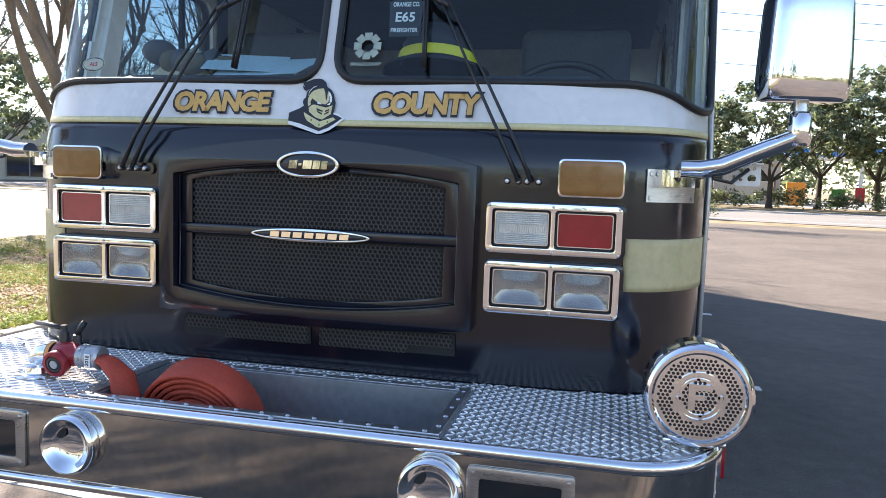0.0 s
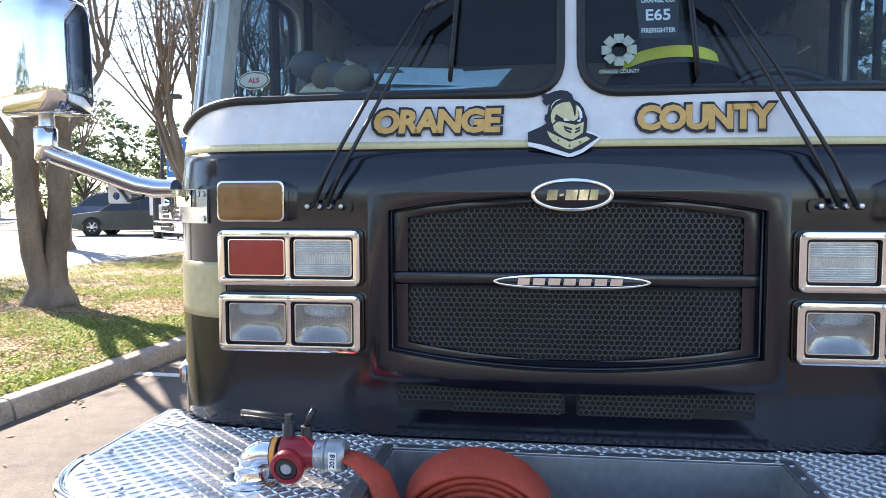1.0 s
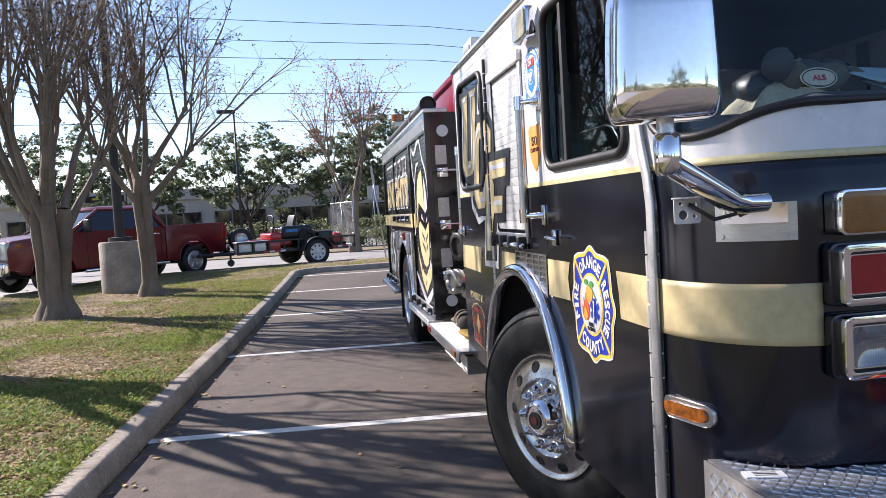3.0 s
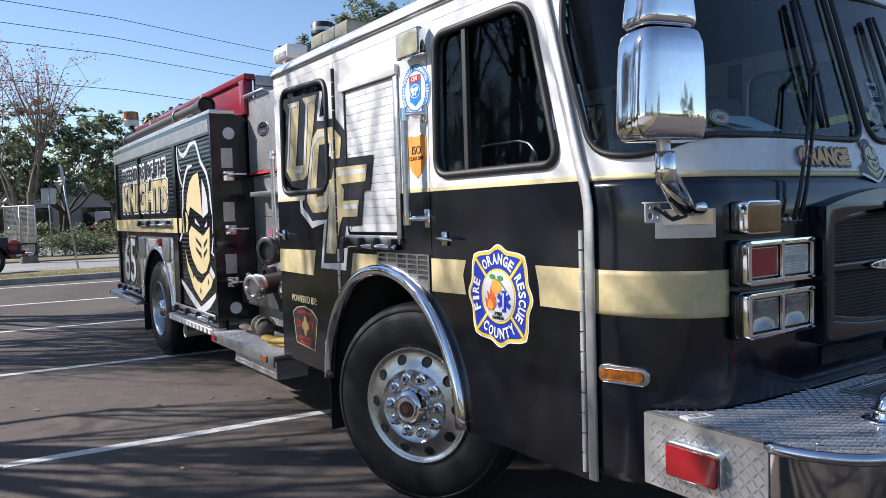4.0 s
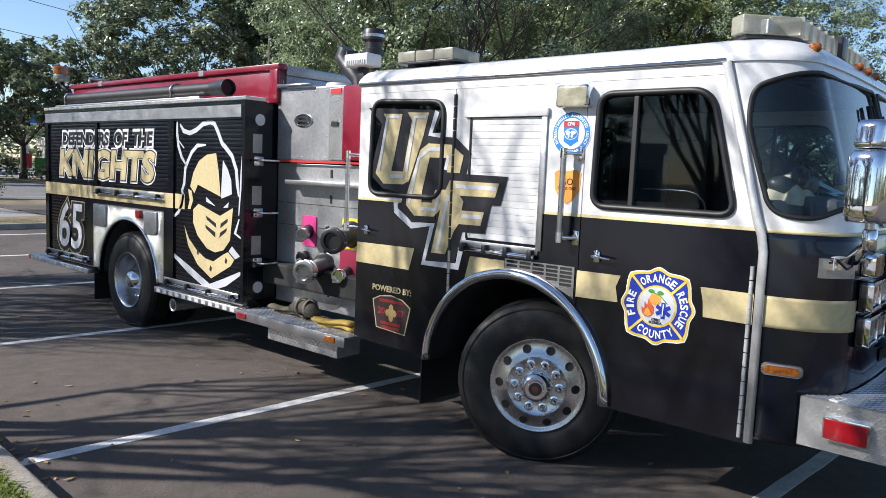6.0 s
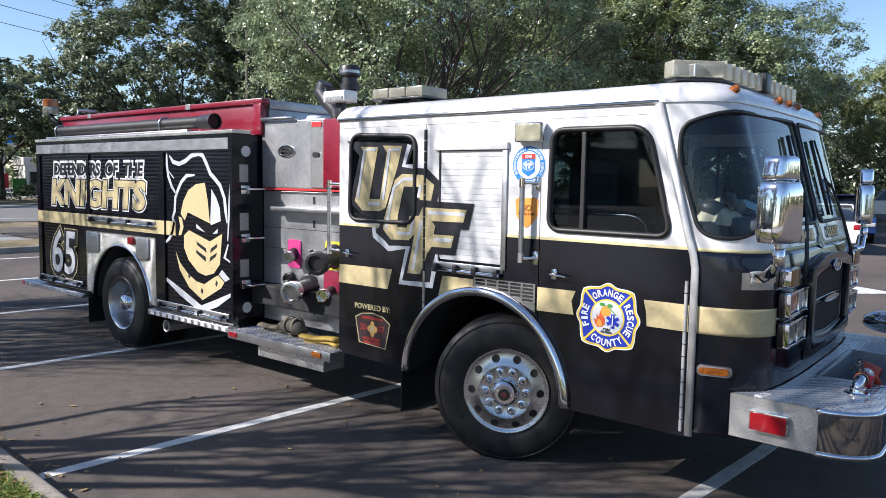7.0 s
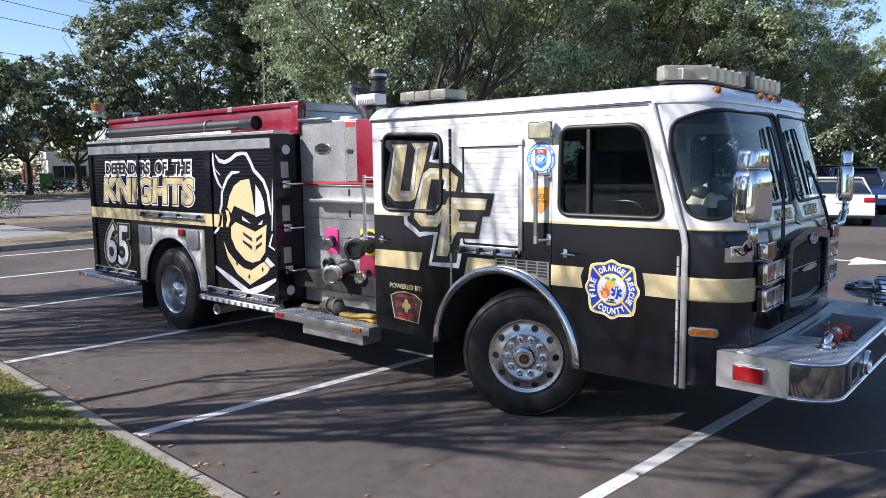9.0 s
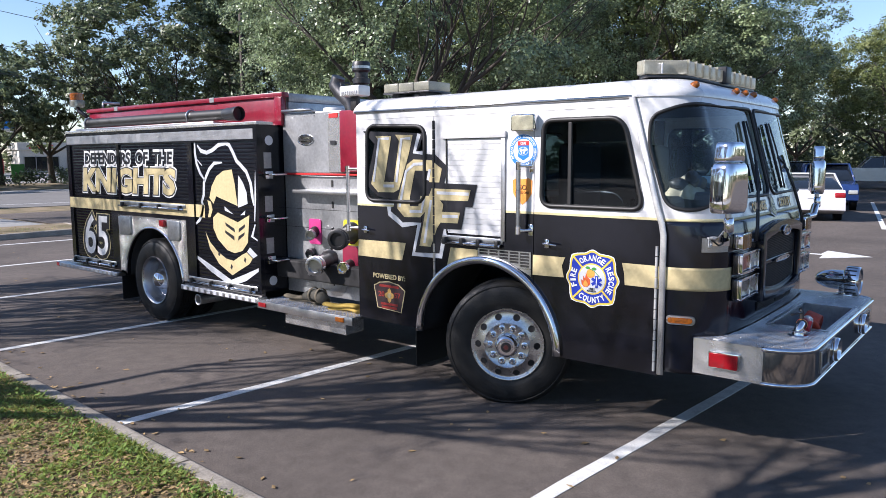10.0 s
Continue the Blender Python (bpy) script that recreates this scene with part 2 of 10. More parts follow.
def tube(bm, pts, radius, n=8, closed=False, flat=1.0, spin=0.0):
    """Sweeps a circle (or an ellipse: flat) along a line of points."""
    pts = [Vector(p) for p in pts]
    count = len(pts)
    rings, side = [], None
    for i, p in enumerate(pts):
        a = pts[i - 1] if (i or closed) else p
        b = pts[(i + 1) % count] if (i < count - 1 or closed) else p
        d = (b - a).normalized()
        if side is None:
            side = d.cross(Vector((0, 0, 1)) if abs(d.z) < 0.9 else Vector((1, 0, 0))).normalized()
        side = (side - d * side.dot(d)).normalized()
        up = d.cross(side)
        r = radius[i] if isinstance(radius, (list, tuple)) else radius
        rings.append([bm.verts.new(p + side * (r * math.cos(spin + 2 * math.pi * k / n)) + up * (r * flat * math.sin(spin + 2 * math.pi * k / n))) for k in range(n)])
    for a, b in zip(rings, rings[1:] + ([rings[0]] if closed else [])):
        for k in range(n):
            bm.faces.new((a[k], a[(k + 1) % n], b[(k + 1) % n], b[k]))
    if not closed:
        bm.faces.new(rings[0])
        bm.faces.new(rings[-1])


def rounded(points, radius, n=5):
    """A polygon's corners rounded; radius may differ from corner to corner."""
    out, count = [], len(points)
    for i, p in enumerate(points):
        p, a, b = Vector(p), Vector(points[i - 1]), Vector(points[(i + 1) % count])
        r = radius[i] if isinstance(radius, (list, tuple)) else radius
        if r <= 0:
            out.append(tuple(p))
            continue
        u, v = (a - p), (b - p)
        r = min(r, u.length * 0.49, v.length * 0.49)
        p1, p2 = p + u.normalized() * r, p + v.normalized() * r
        for k in range(n + 1):
            t = k / n
            out.append(tuple(p1 * (1 - t) ** 2 + p * (2 * t * (1 - t)) + p2 * t ** 2))
    return out


from mathutils.geometry import tessellate_polygon


def plate(bm, loops, m, thick):
    """A flat piece with holes: loops of (u, v), the first the outline; m maps u, v and the depth w (0 to thick)."""
    flat = [p for loop in loops for p in loop]
    tris = tessellate_polygon([[Vector((u, v, 0)) for u, v in loop] for loop in loops])
    top = [bm.verts.new(m @ Vector((u, v, thick))) for u, v in flat]
    low = [bm.verts.new(m @ Vector((u, v, 0))) for u, v in flat]
    for t in tris:
        try:
            bm.faces.new([top[k] for k in t])
            bm.faces.new([low[k] for k in reversed(t)])
        except ValueError:
            pass
    base = 0
    for loop in loops:
        c = len(loop)
        for k in range(c):
            a, b = base + k, base + (k + 1) % c
            bm.faces.new((top[a], top[b], low[b], low[a]))
        base += c


def circle(cx, cy, r, n=32, ry=None):
    return [(cx + r * math.cos(2 * math.pi * k / n), cy + (ry or r) * math.sin(2 * math.pi * k / n)) for k in range(n)]


def side_at(x=-1.22):
    """Maps (y, z, out) onto the near side of the engine."""
    return Matrix(((0, 0, -1, x), (1, 0, 0, 0), (0, 1, 0, 0), (0, 0, 0, 1)))


def front_at(y=0.0):
    """Maps (x, z, out) onto the engine's front."""
    return Matrix(((1, 0, 0, 0), (0, 0, -1, y), (0, 1, 0, 0), (0, 0, 0, 1)))


def lettering(text, width, height, depth=0.002, bold=0.0, shear=0.0, spacing=1.0):
    """A bmesh of words in the built-in font, fitted to width x height about the origin, in u, v and depth."""
    cu = bpy.data.curves.new("words", "FONT")
    cu.body, cu.size, cu.offset, cu.shear, cu.space_character, cu.resolution_u = text, 1.0, bold, shear, spacing, 3
    cu.align_x, cu.fill_mode = "CENTER", "FRONT"
    ob = bpy.data.objects.new("words", cu)
    me = bpy.data.meshes.new_from_object(ob)
    bm = bmesh.new()
    bm.from_mesh(me)
    bpy.data.objects.remove(ob)
    bpy.data.curves.remove(cu)
    bpy.data.meshes.remove(me)
    xs, ys = [v.co.x for v in bm.verts], [v.co.y for v in bm.verts]
    w, h = max(xs) - min(xs), max(ys) - min(ys)
    for v in bm.verts:
        v.co = Vector(((v.co.x - (max(xs) + min(xs)) / 2) * width / w, (v.co.y - (max(ys) + min(ys)) / 2) * height / h, 0))
    made = bmesh.ops.extrude_face_region(bm, geom=list(bm.faces))
    for v in made["geom"]:
        if isinstance(v, bmesh.types.BMVert):
            v.co.z = depth
    return bm


def islands(bm):
    """The separate pieces of a bmesh, each as a bmesh of its own."""
    left, out = set(bm.verts), []
    while left:
        todo, group = [left.pop()], []
        while todo:
            v = todo.pop()
            group.append(v)
            for e in v.link_edges:
                o = e.other_vert(v)
                if o in left:
                    left.remove(o)
                    todo.append(o)
        bm2, made = bmesh.new(), {}
        for v in group:
            made[v] = bm2.verts.new(v.co)
        for f in {f for v in group for f in v.link_faces}:
            bm2.faces.new([made[v] for v in f.verts])
        out.append(bm2)
    bm.free()
    return out


def side_words(name, text, y, z, width, height, x, mat, parent, bold=0.0, shear=0.0, turn=0.0, label="", spacing=1.0, depth=0.002):
    bm = lettering(text, width, height, depth, bold, shear, spacing)
    bmesh.ops.transform(bm, matrix=Matrix(((0, 0, -1, x), (-1, 0, 0, y), (0, 1, 0, z), (0, 0, 0, 1))) @ Matrix.Rotation(radians(turn), 4, "Z"), verts=bm.verts)
    if height < 0.1:
        return part(name, bm, mat, parent, label)
    for one in islands(bm):
        part(name, one, mat, parent, label)


def let_light_through(m, share):
    """Thin leaves: part of the light that falls on one side leaves by the other."""
    n, l = m.node_tree.nodes, m.node_tree.links
    b, mix, back = n["Principled BSDF"], n.new("ShaderNodeMixShader"), n.new("ShaderNodeBsdfTranslucent")
    l.new(b.inputs["Base Color"].links[0].from_socket, back.inputs["Color"])
    mix.inputs["Fac"].default_value = share
    l.new(b.outputs["BSDF"], mix.inputs[1])
    l.new(back.outputs["BSDF"], mix.inputs[2])
    l.new(mix.outputs["Shader"], n["Material Output"].inputs["Surface"])


def clear_share(m, share):
    """Clouded clear plastic: part of the light passes straight through."""
    n, l = m.node_tree.nodes, m.node_tree.links
    b, mix, clear = n["Principled BSDF"], n.new("ShaderNodeMixShader"), n.new("ShaderNodeBsdfTransparent")
    mix.inputs["Fac"].default_value = share
    l.new(b.outputs["BSDF"], mix.inputs[1])
    l.new(clear.outputs["BSDF"], mix.inputs[2])
    l.new(mix.outputs["Shader"], n["Material Output"].inputs["Surface"])


clear_share(YELLOWED, 0.42)
for leaf_like, share in ((GRASS, 0.4), (OAK_LEAF, 0.45), (SUNLIT_OAK_LEAF, 0.35), (PALE_LEAF, 0.4), (PINK_LEAF, 0.4), (DEAD_LEAF, 0.25)):
    let_light_through(leaf_like, share)
MAROON_PLATE = material("maroon_plate_paint", (0.28, 0.015, 0.05), 0.45, vary=0.15)
DARK_CAST = material("dark_cast_metal", (0.10, 0.10, 0.105), 0.38, metal=0.8, vary=0.25, scale=8)
TAN_CLOTH = material("tan_cloth", (0.42, 0.37, 0.27), 0.9, vary=0.2, scale=9, bump=0.4, bump_scale=60)
RIM = material("polished_alloy_rim", (0.58, 0.58, 0.585), 0.27, metal=1.0, vary=0.14, scale=6, rough_vary=0.07)


def speckle(m, scale, low, high):
    """Fine light and dark grains of stone over a surface's colour."""
    n, l = m.node_tree.nodes, m.node_tree.links
    b = n["Principled BSDF"]
    grain, span, mul, at = n.new("ShaderNodeTexVoronoi"), n.new("ShaderNodeMapRange"), n.new("ShaderNodeMixRGB"), n.new("ShaderNodeTexCoord")
    grain.inputs["Scale"].default_value = scale
    l.new(at.outputs["Object"], grain.inputs["Vector"])
    l.new(grain.outputs["Color"], span.inputs["Value"])
    span.inputs["To Min"].default_value, span.inputs["To Max"].default_value = low, high
    mul.blend_type, mul.inputs["Fac"].default_value = "MULTIPLY", 1.0
    l.new(b.inputs["Base Color"].links[0].from_socket, mul.inputs["Color1"])
    l.new(span.outputs["Result"], mul.inputs["Color2"])
    l.new(mul.outputs["Color"], b.inputs["Base Color"])


speckle(ASPHALT, 210.0, 0.5, 1.5)
speckle(CONCRETE, 90.0, 0.8, 1.2)
speckle(LINE_WHITE, 110.0, 0.82, 1.08)
WEED = material("broad_leaf_weeds", (0.22, 0.30, 0.06), 0.75, vary=0.3, scale=2.0, second=(0.14, 0.23, 0.045), island=0.45)
let_light_through(WEED, 0.4)

# ---- the place: ground, kerbs, lines, lawn ----
def kerb_x(y):
    """The foot of the kerb beside the parking bays."""
    return -3.72 + 0.054 * y


def rise(y):
    """The lot climbs gently towards the driveway and the road."""
    return 0.0012 * (min(max(y, 7.0), 20.0) - 7.0) ** 2


def on_ground(x, y, z=0.0):
    return Matrix.Translation((x, y, z + rise(y)))


def drape(bm, cut=True):
    """Bends a flat piece over the rise of the ground."""
    if cut:
        for y in (7, 8.5, 10, 11.5, 13, 14.5, 16, 17.5, 19, 20):
            bmesh.ops.bisect_plane(bm, geom=list(bm.verts) + list(bm.edges) + list(bm.faces), plane_co=(0, y, 0), plane_no=(0, 1, 0))
    for v in bm.verts:
        v.co.z += rise(v.co.y)
    return bm


def slab(name, outline, z, thick, mat, label, category, kind="structure"):
    bm = bmesh.new()
    plate(bm, [outline], Matrix.Translation((0, 0, z - thick)), thick)
    drape(bm)
    return tagged(part(name, bm, mat), label, category, kind=kind)


bm = bmesh.new()
bm.faces.new([bm.verts.new(p) for p in ((-700, -700, -0.03), (700, -700, -0.03), (700, 700, -0.03), (-700, 700, -0.03))])
ground = part("ground", drape(bm), SOIL)
tagged(ground, "dry ground reaching to the horizon", "ground", kind="structure")
slab("pavement", [(-3.9, -60), (70, -60), (70, 16), (40, 23.5), (3.4, 26.0), (3.4, 17.7), (-2.6, 17.6), (-3.72, 0)], 0.0, 0.02, ASPHALT, "dark worn asphalt of a parking lot", "pavement")
slab("driveway", [(-60, -40), (-9.6, -40), (-9.6, 5), (-9.5, 13.2), (-8.9, 16.4), (-7.7, 18.4), (-6.2, 19.2), (-4.3, 19.4), (3.2, 19.4), (3.2, 25.9), (-60, 33)], -0.004, 0.02, PALE_CONCRETE, "pale sunlit concrete driveway", "driveway")
slab("road", [(-150, 56), (160, 3.0), (160, 20.5), (-150, 76)], -0.008, 0.02, ROAD_GREY, "grey asphalt road with white lane lines", "road")
for k, (off, dash) in enumerate(((2.2, 0), (8.6, 3.0), (14.8, 0))):
    xs = [(-120, 120)] if not dash else [(x, x + 3) for x in range(-60, 90, 12)]
    bm = bmesh.new()
    for a, b in xs:
        plate(bm, [[(a, 30.35 - 0.171 * a + off), (b, 30.35 - 0.171 * b + off), (b, 30.5 - 0.171 * b + off), (a, 30.5 - 0.171 * a + off)]], Matrix.Translation((0, 0, -0.009)), 0.006)
    tagged(part("lane_line", drape(bm), LINE_WHITE), "white lane line painted on the road", "line", "lane lines", "structure")

# parking bay lines
for y0, x1 in ((0.69, 2.1), (3.85, 2.05), (7.05, 2.1), (10.36, 2.3), (13.70, 2.3), (16.95, 2.3)):
    bm = bmesh.new()
    x0 = kerb_x(y0) + 0.02
    steps = 24
    rnd = random.Random(int(y0 * 10))
    edge = [(x0 + (x1 - x0) * k / steps, y0 - 0.078 * ((x1 - x0) * k / steps) + rnd.uniform(-0.004, 0.004)) for k in range(steps + 1)]
    plate(bm, [edge + [(x, y + 0.105 + rnd.uniform(-0.004, 0.004)) for x, y in reversed(edge)]], Matrix.Translation((0, 0, -0.002)), 0.006)
    tagged(part("bay_line", drape(bm, False), LINE_WHITE), "worn white parking bay line on dark asphalt", "line", "parking bay lines", "structure")
bm = bmesh.new()
plate(bm, [[(10.55, 3.6), (10.69, 3.6), (10.74, 1.92), (11.4, 1.92), (10.8, 0.98), (10.0, 1.8), (10.6, 1.85)]], Matrix.Translation((0, 0, -0.002)), 0.006)
tagged(part("painted_arrow", bm, LINE_WHITE), "white direction arrow painted on asphalt", "road marking", kind="structure")
bm = bmesh.new()
plate(bm, [[(17.4, 1.66), (30.6, 4.04), (30.6, 4.18), (17.4, 1.80)]], Matrix.Translation((0, 0, -0.002)), 0.006)
plate(bm, [[(17.4, 1.2), (30.6, -1.4), (30.6, -1.26), (17.4, 1.34)]], Matrix.Translation((0, 0, -0.002)), 0.006)
tagged(part("far_bay_line", bm, LINE_WHITE), "white bay lines between parked cars", "line", kind="structure")


def kerb(points, name, label):
    """A concrete kerb in casts of about three metres with open joints, its top edge rounded."""
    root = tagged(new(name), label, "kerb", kind="structure")
    profile = [(0, -0.02), (0.0, 0.02), (0.022, 0.10), (0.036, 0.124), (0.058, 0.134), (0.158, 0.136), (0.172, 0.124), (0.172, -0.02)]
    for a, b in zip(points, points[1:]):
        a, b = Vector(a), Vector(b)
        d = (b - a).normalized()
        out = Vector((-d.y, d.x))
        count = max(1, round((b - a).length / 3.0))
        for k in range(count):
            bm = bmesh.new()
            rows = []
            n = 6
            for i in range(n + 1):
                p = a.lerp(b, (k + (0.004 + 0.992 * i / n)) / count)
                rows.append([bm.verts.new((p.x + out.x * u, p.y + out.y * u, v + rise(p.y) + (0.004 * noise.noise((p.x * 2, p.y * 2, v * 9)) if v > 0 else 0))) for u, v in profile])
            for r0, r1 in zip(rows, rows[1:]):
                for i in range(len(profile)):
                    j = (i + 1) % len(profile)
                    bm.faces.new((r0[i], r0[j], r1[j], r1[i]))
            bm.faces.new(rows[0])
            bm.faces.new(rows[-1])
            part("kerb_stone", bm, CONCRETE, root, smooth=40)
    return root


kerb([(kerb_x(-9), -9), (kerb_x(17.0), 17.0), (-2.66, 17.4), (-2.35, 17.6), (3.0, 17.65), (3.3, 18.0), (3.25, 19.3)], "kerb", "weathered concrete kerb round the lawn island")

LAWN = [(kerb_x(-9) - 0.16, -9), (kerb_x(17.0) - 0.16, 17.1), (-2.75, 17.6), (-2.4, 17.78), (3.0, 17.83), (3.1, 19.3), (-4.3, 19.45), (-6.2, 19.25), (-7.75, 18.45), (-8.95, 16.4), (-9.55, 13.2), (-9.7, 5), (-9.7, -9)]
bm = bmesh.new()
plate(bm, [LAWN], Matrix.Translation((0, 0, -0.02)), 0.145)
tagged(part("lawn_soil", drape(bm), SOIL), "thin lawn soil with dry leaf litter", "lawn", kind="structure")


def inside(x, y, poly):
    hit = False
    for (x0, y0), (x1, y1) in zip(poly, poly[1:] + poly[:1]):
        if (y0 > y) != (y1 > y) and x < (x1 - x0) * (y - y0) / (y1 - y0) + x0:
            hit = not hit
    return hit


FEET = ((-6.5, 7.0), (-6.4, 11.35), (-5.6, 13.9), (-6.9, 2.4))          # the lawn is bare round the trees


def growth(x, y):
    """How well the lawn grows at a place: under 0 it is mostly bare."""
    g = noise.noise((x * 0.7, y * 0.7, 5)) + 0.6 * noise.noise((x * 2.3, y * 2.3, 8)) + 0.45 * noise.noise((x * 6, y * 6, 3)) + 0.06
    return g - sum(0.9 * math.exp(-((x - a) ** 2 + (y - b) ** 2) / 0.7) for a, b in FEET)


def scatter(name, count, mat, label, make, seed, bare=False, category="grass"):
    """Many small blades or leaves over the lawn, thicker where patches of it grow."""
    rnd = random.Random(seed)
    verts, faces = [], []
    while len(faces) < count:
        x, y = rnd.triangular(-9.7, 3.0, -4.2), rnd.triangular(-5, 19.5, 1.5)
        if not inside(x, y, LAWN):
            continue
        g = growth(x, y)
        if (g > rnd.uniform(-0.2, 0.9)) if bare else (g < rnd.uniform(-0.42, 0.38)):
            continue
        make(rnd, x, y, verts, faces)
    return tagged(sheet(name, [(x, y, z + rise(y)) for x, y, z in verts], faces, mat), label, category, kind="stuff")


def blade(rnd, x, y, verts, faces):
    a, h, w = rnd.uniform(0, 6.3), rnd.uniform(0.010, 0.03) + 0.045 * max(0.0, growth(x, y)) * rnd.random(), rnd.uniform(0.004, 0.011)
    lx, ly = rnd.gauss(0, 0.045), rnd.gauss(0, 0.045)
    c, s, k = math.cos(a) * w, math.sin(a) * w, len(verts)
    verts.extend([(x - c, y - s, 0.122), (x + c, y + s, 0.122), (x + lx, y + ly, 0.125 + h)])
    faces.append((k, k + 1, k + 2))


def fallen(rnd, x, y, verts, faces):
    a, r, k = rnd.uniform(0, 6.3), rnd.uniform(0.010, 0.028), len(verts)
    for i, q in enumerate((0, 1.3, 3.14, 4.8)):
        verts.append((x + r * (1 if i % 2 == 0 else 0.6) * math.cos(a + q), y + r * (1 if i % 2 == 0 else 0.6) * math.sin(a + q), 0.13 + rnd.uniform(0, 0.018)))
    faces.append((k, k + 1, k + 2, k + 3))


scatter("grass", 190000, GRASS, "short patchy green and straw lawn grass", blade, 5)
def weed(rnd, x, y, verts, faces):
    a, r, tilt, k = rnd.uniform(0, 6.3), rnd.uniform(0.010, 0.026), rnd.uniform(-0.012, 0.02), len(verts)
    z = 0.128 + abs(rnd.gauss(0, 0.022))
    for i, q in enumerate((0, 1.1, 3.14, 5.1)):
        f = 1 if i % 2 == 0 else 0.55
        verts.append((x + r * f * math.cos(a + q), y + r * f * math.sin(a + q), z + tilt * math.cos(q)))
    faces.append((k, k + 1, k + 2, k + 3))


scatter("weeds", 60000, WEED, "low broad-leaved weeds among the grass", weed, 12, category="weeds")
scatter("leaf_litter", 46000, DEAD_LEAF, "dry brown leaves lying on the bare patches of lawn", fallen, 9, True, "leaves")


def loose_leaf(rnd, verts, faces, x, y, z):
    a, r, k = rnd.uniform(0, 6.3), rnd.uniform(0.015, 0.04), len(verts)
    for i, q in enumerate((0, 1.2, 3.14, 4.9)):
        f = 1 if i % 2 == 0 else 0.5
        verts.append((x + r * f * math.cos(a + q), y + r * f * math.sin(a + q), z + rnd.uniform(0, 0.012)))
    faces.append((k, k + 1, k + 2, k + 3))


rnd = random.Random(4)
verts, faces = [], []
for k in range(420):
    y = rnd.uniform(-3, 17)
    x = kerb_x(y) + abs(rnd.gauss(0.03, 0.16)) if k % 3 else rnd.uniform(-3.4, 0.4)
    loose_leaf(rnd, verts, faces, x, y, 0.003 + rise(y))
tagged(sheet("fallen_leaves", verts, faces, DEAD_LEAF), "dry leaves blown along the kerb and over the asphalt", "leaves", kind="stuff")

# ---- the fire engine: cab ----
engine = thing("fire_engine", "black, white and gold fire engine parked across the bays", "fire engine")

PLAN = []                                  # half of the cab's outline seen from above, from the middle of the front to the side
for k in range(41):
    x = 0.90 * k / 40
    PLAN.append((x, 0.028 + 0.03 * (x / 0.90) ** 4))
for k in range(1, 25):
    a = math.pi / 2 * k / 24
    PLAN.append((0.90 + 0.32 * math.sin(a) ** 0.9, 0.058 + 0.36 * (1 - math.cos(a) ** 1.05)))
PLAN.append((1.22, 0.45))
ALONG = [0.0]
for p, q in zip(PLAN, PLAN[1:]):
    ALONG.append(ALONG[-1] + math.dist(p, q))
S_END = ALONG[-1]


def lean(z):
    return 0.27 * max(0.0, z - 1.50)


def skin(s, z, out=0.0):
    """A point of the cab's front: s metres round from its middle, z up, out from the surface."""
    a = min(abs(s), S_END - 1e-6)
    k = max(i for i in range(len(ALONG) - 1) if ALONG[i] <= a)
    f = (a - ALONG[k]) / (ALONG[k + 1] - ALONG[k])
    (x0, y0), (x1, y1) = PLAN[k], PLAN[k + 1]
    x, y = x0 + (x1 - x0) * f, y0 + (y1 - y0) * f
    d = Vector((x1 - x0, y1 - y0)).normalized()
    x, y = x + d.y * out, y - d.x * out
    return Vector((x if s >= 0 else -x, y + lean(z), z))


def in_poly(u, v, poly):
    return inside(u, v, poly)


PANE = rounded([(0.028, 1.745), (1.02, 1.745), (1.22, 1.672), (1.40, 1.70), (1.425, 2.14), (1.36, 2.325), (1.12, 2.402), (0.028, 2.405)], [0.10, 0.14, 0.08, 0.08, 0.10, 0.07, 0.15, 0.07], 7)


def skin_grid(s0, s1, z0, z1, keep, out, step=0.016):
    bm = bmesh.new()
    ns, nz = max(1, round((s1 - s0) / step)), max(1, round((z1 - z0) / step))
    got = {}

    def vert(i, j):
        if (i, j) not in got:
            got[(i, j)] = bm.verts.new(skin(s0 + (s1 - s0) * i / ns, z0 + (z1 - z0) * j / nz, out))
        return got[(i, j)]

    for i in range(ns):
        for j in range(nz):
            if keep(s0 + (s1 - s0) * (i + 0.5) / ns, z0 + (z1 - z0) * (j + 0.5) / nz):
                bm.faces.new((vert(i, j), vert(i + 1, j), vert(i + 1, j + 1), vert(i, j + 1)))
    return bm


def thicken(bm, depth):
    bmesh.ops.recalc_face_normals(bm, faces=bm.faces)
    bmesh.ops.solidify(bm, geom=list(bm.faces), thickness=depth)
    return bm


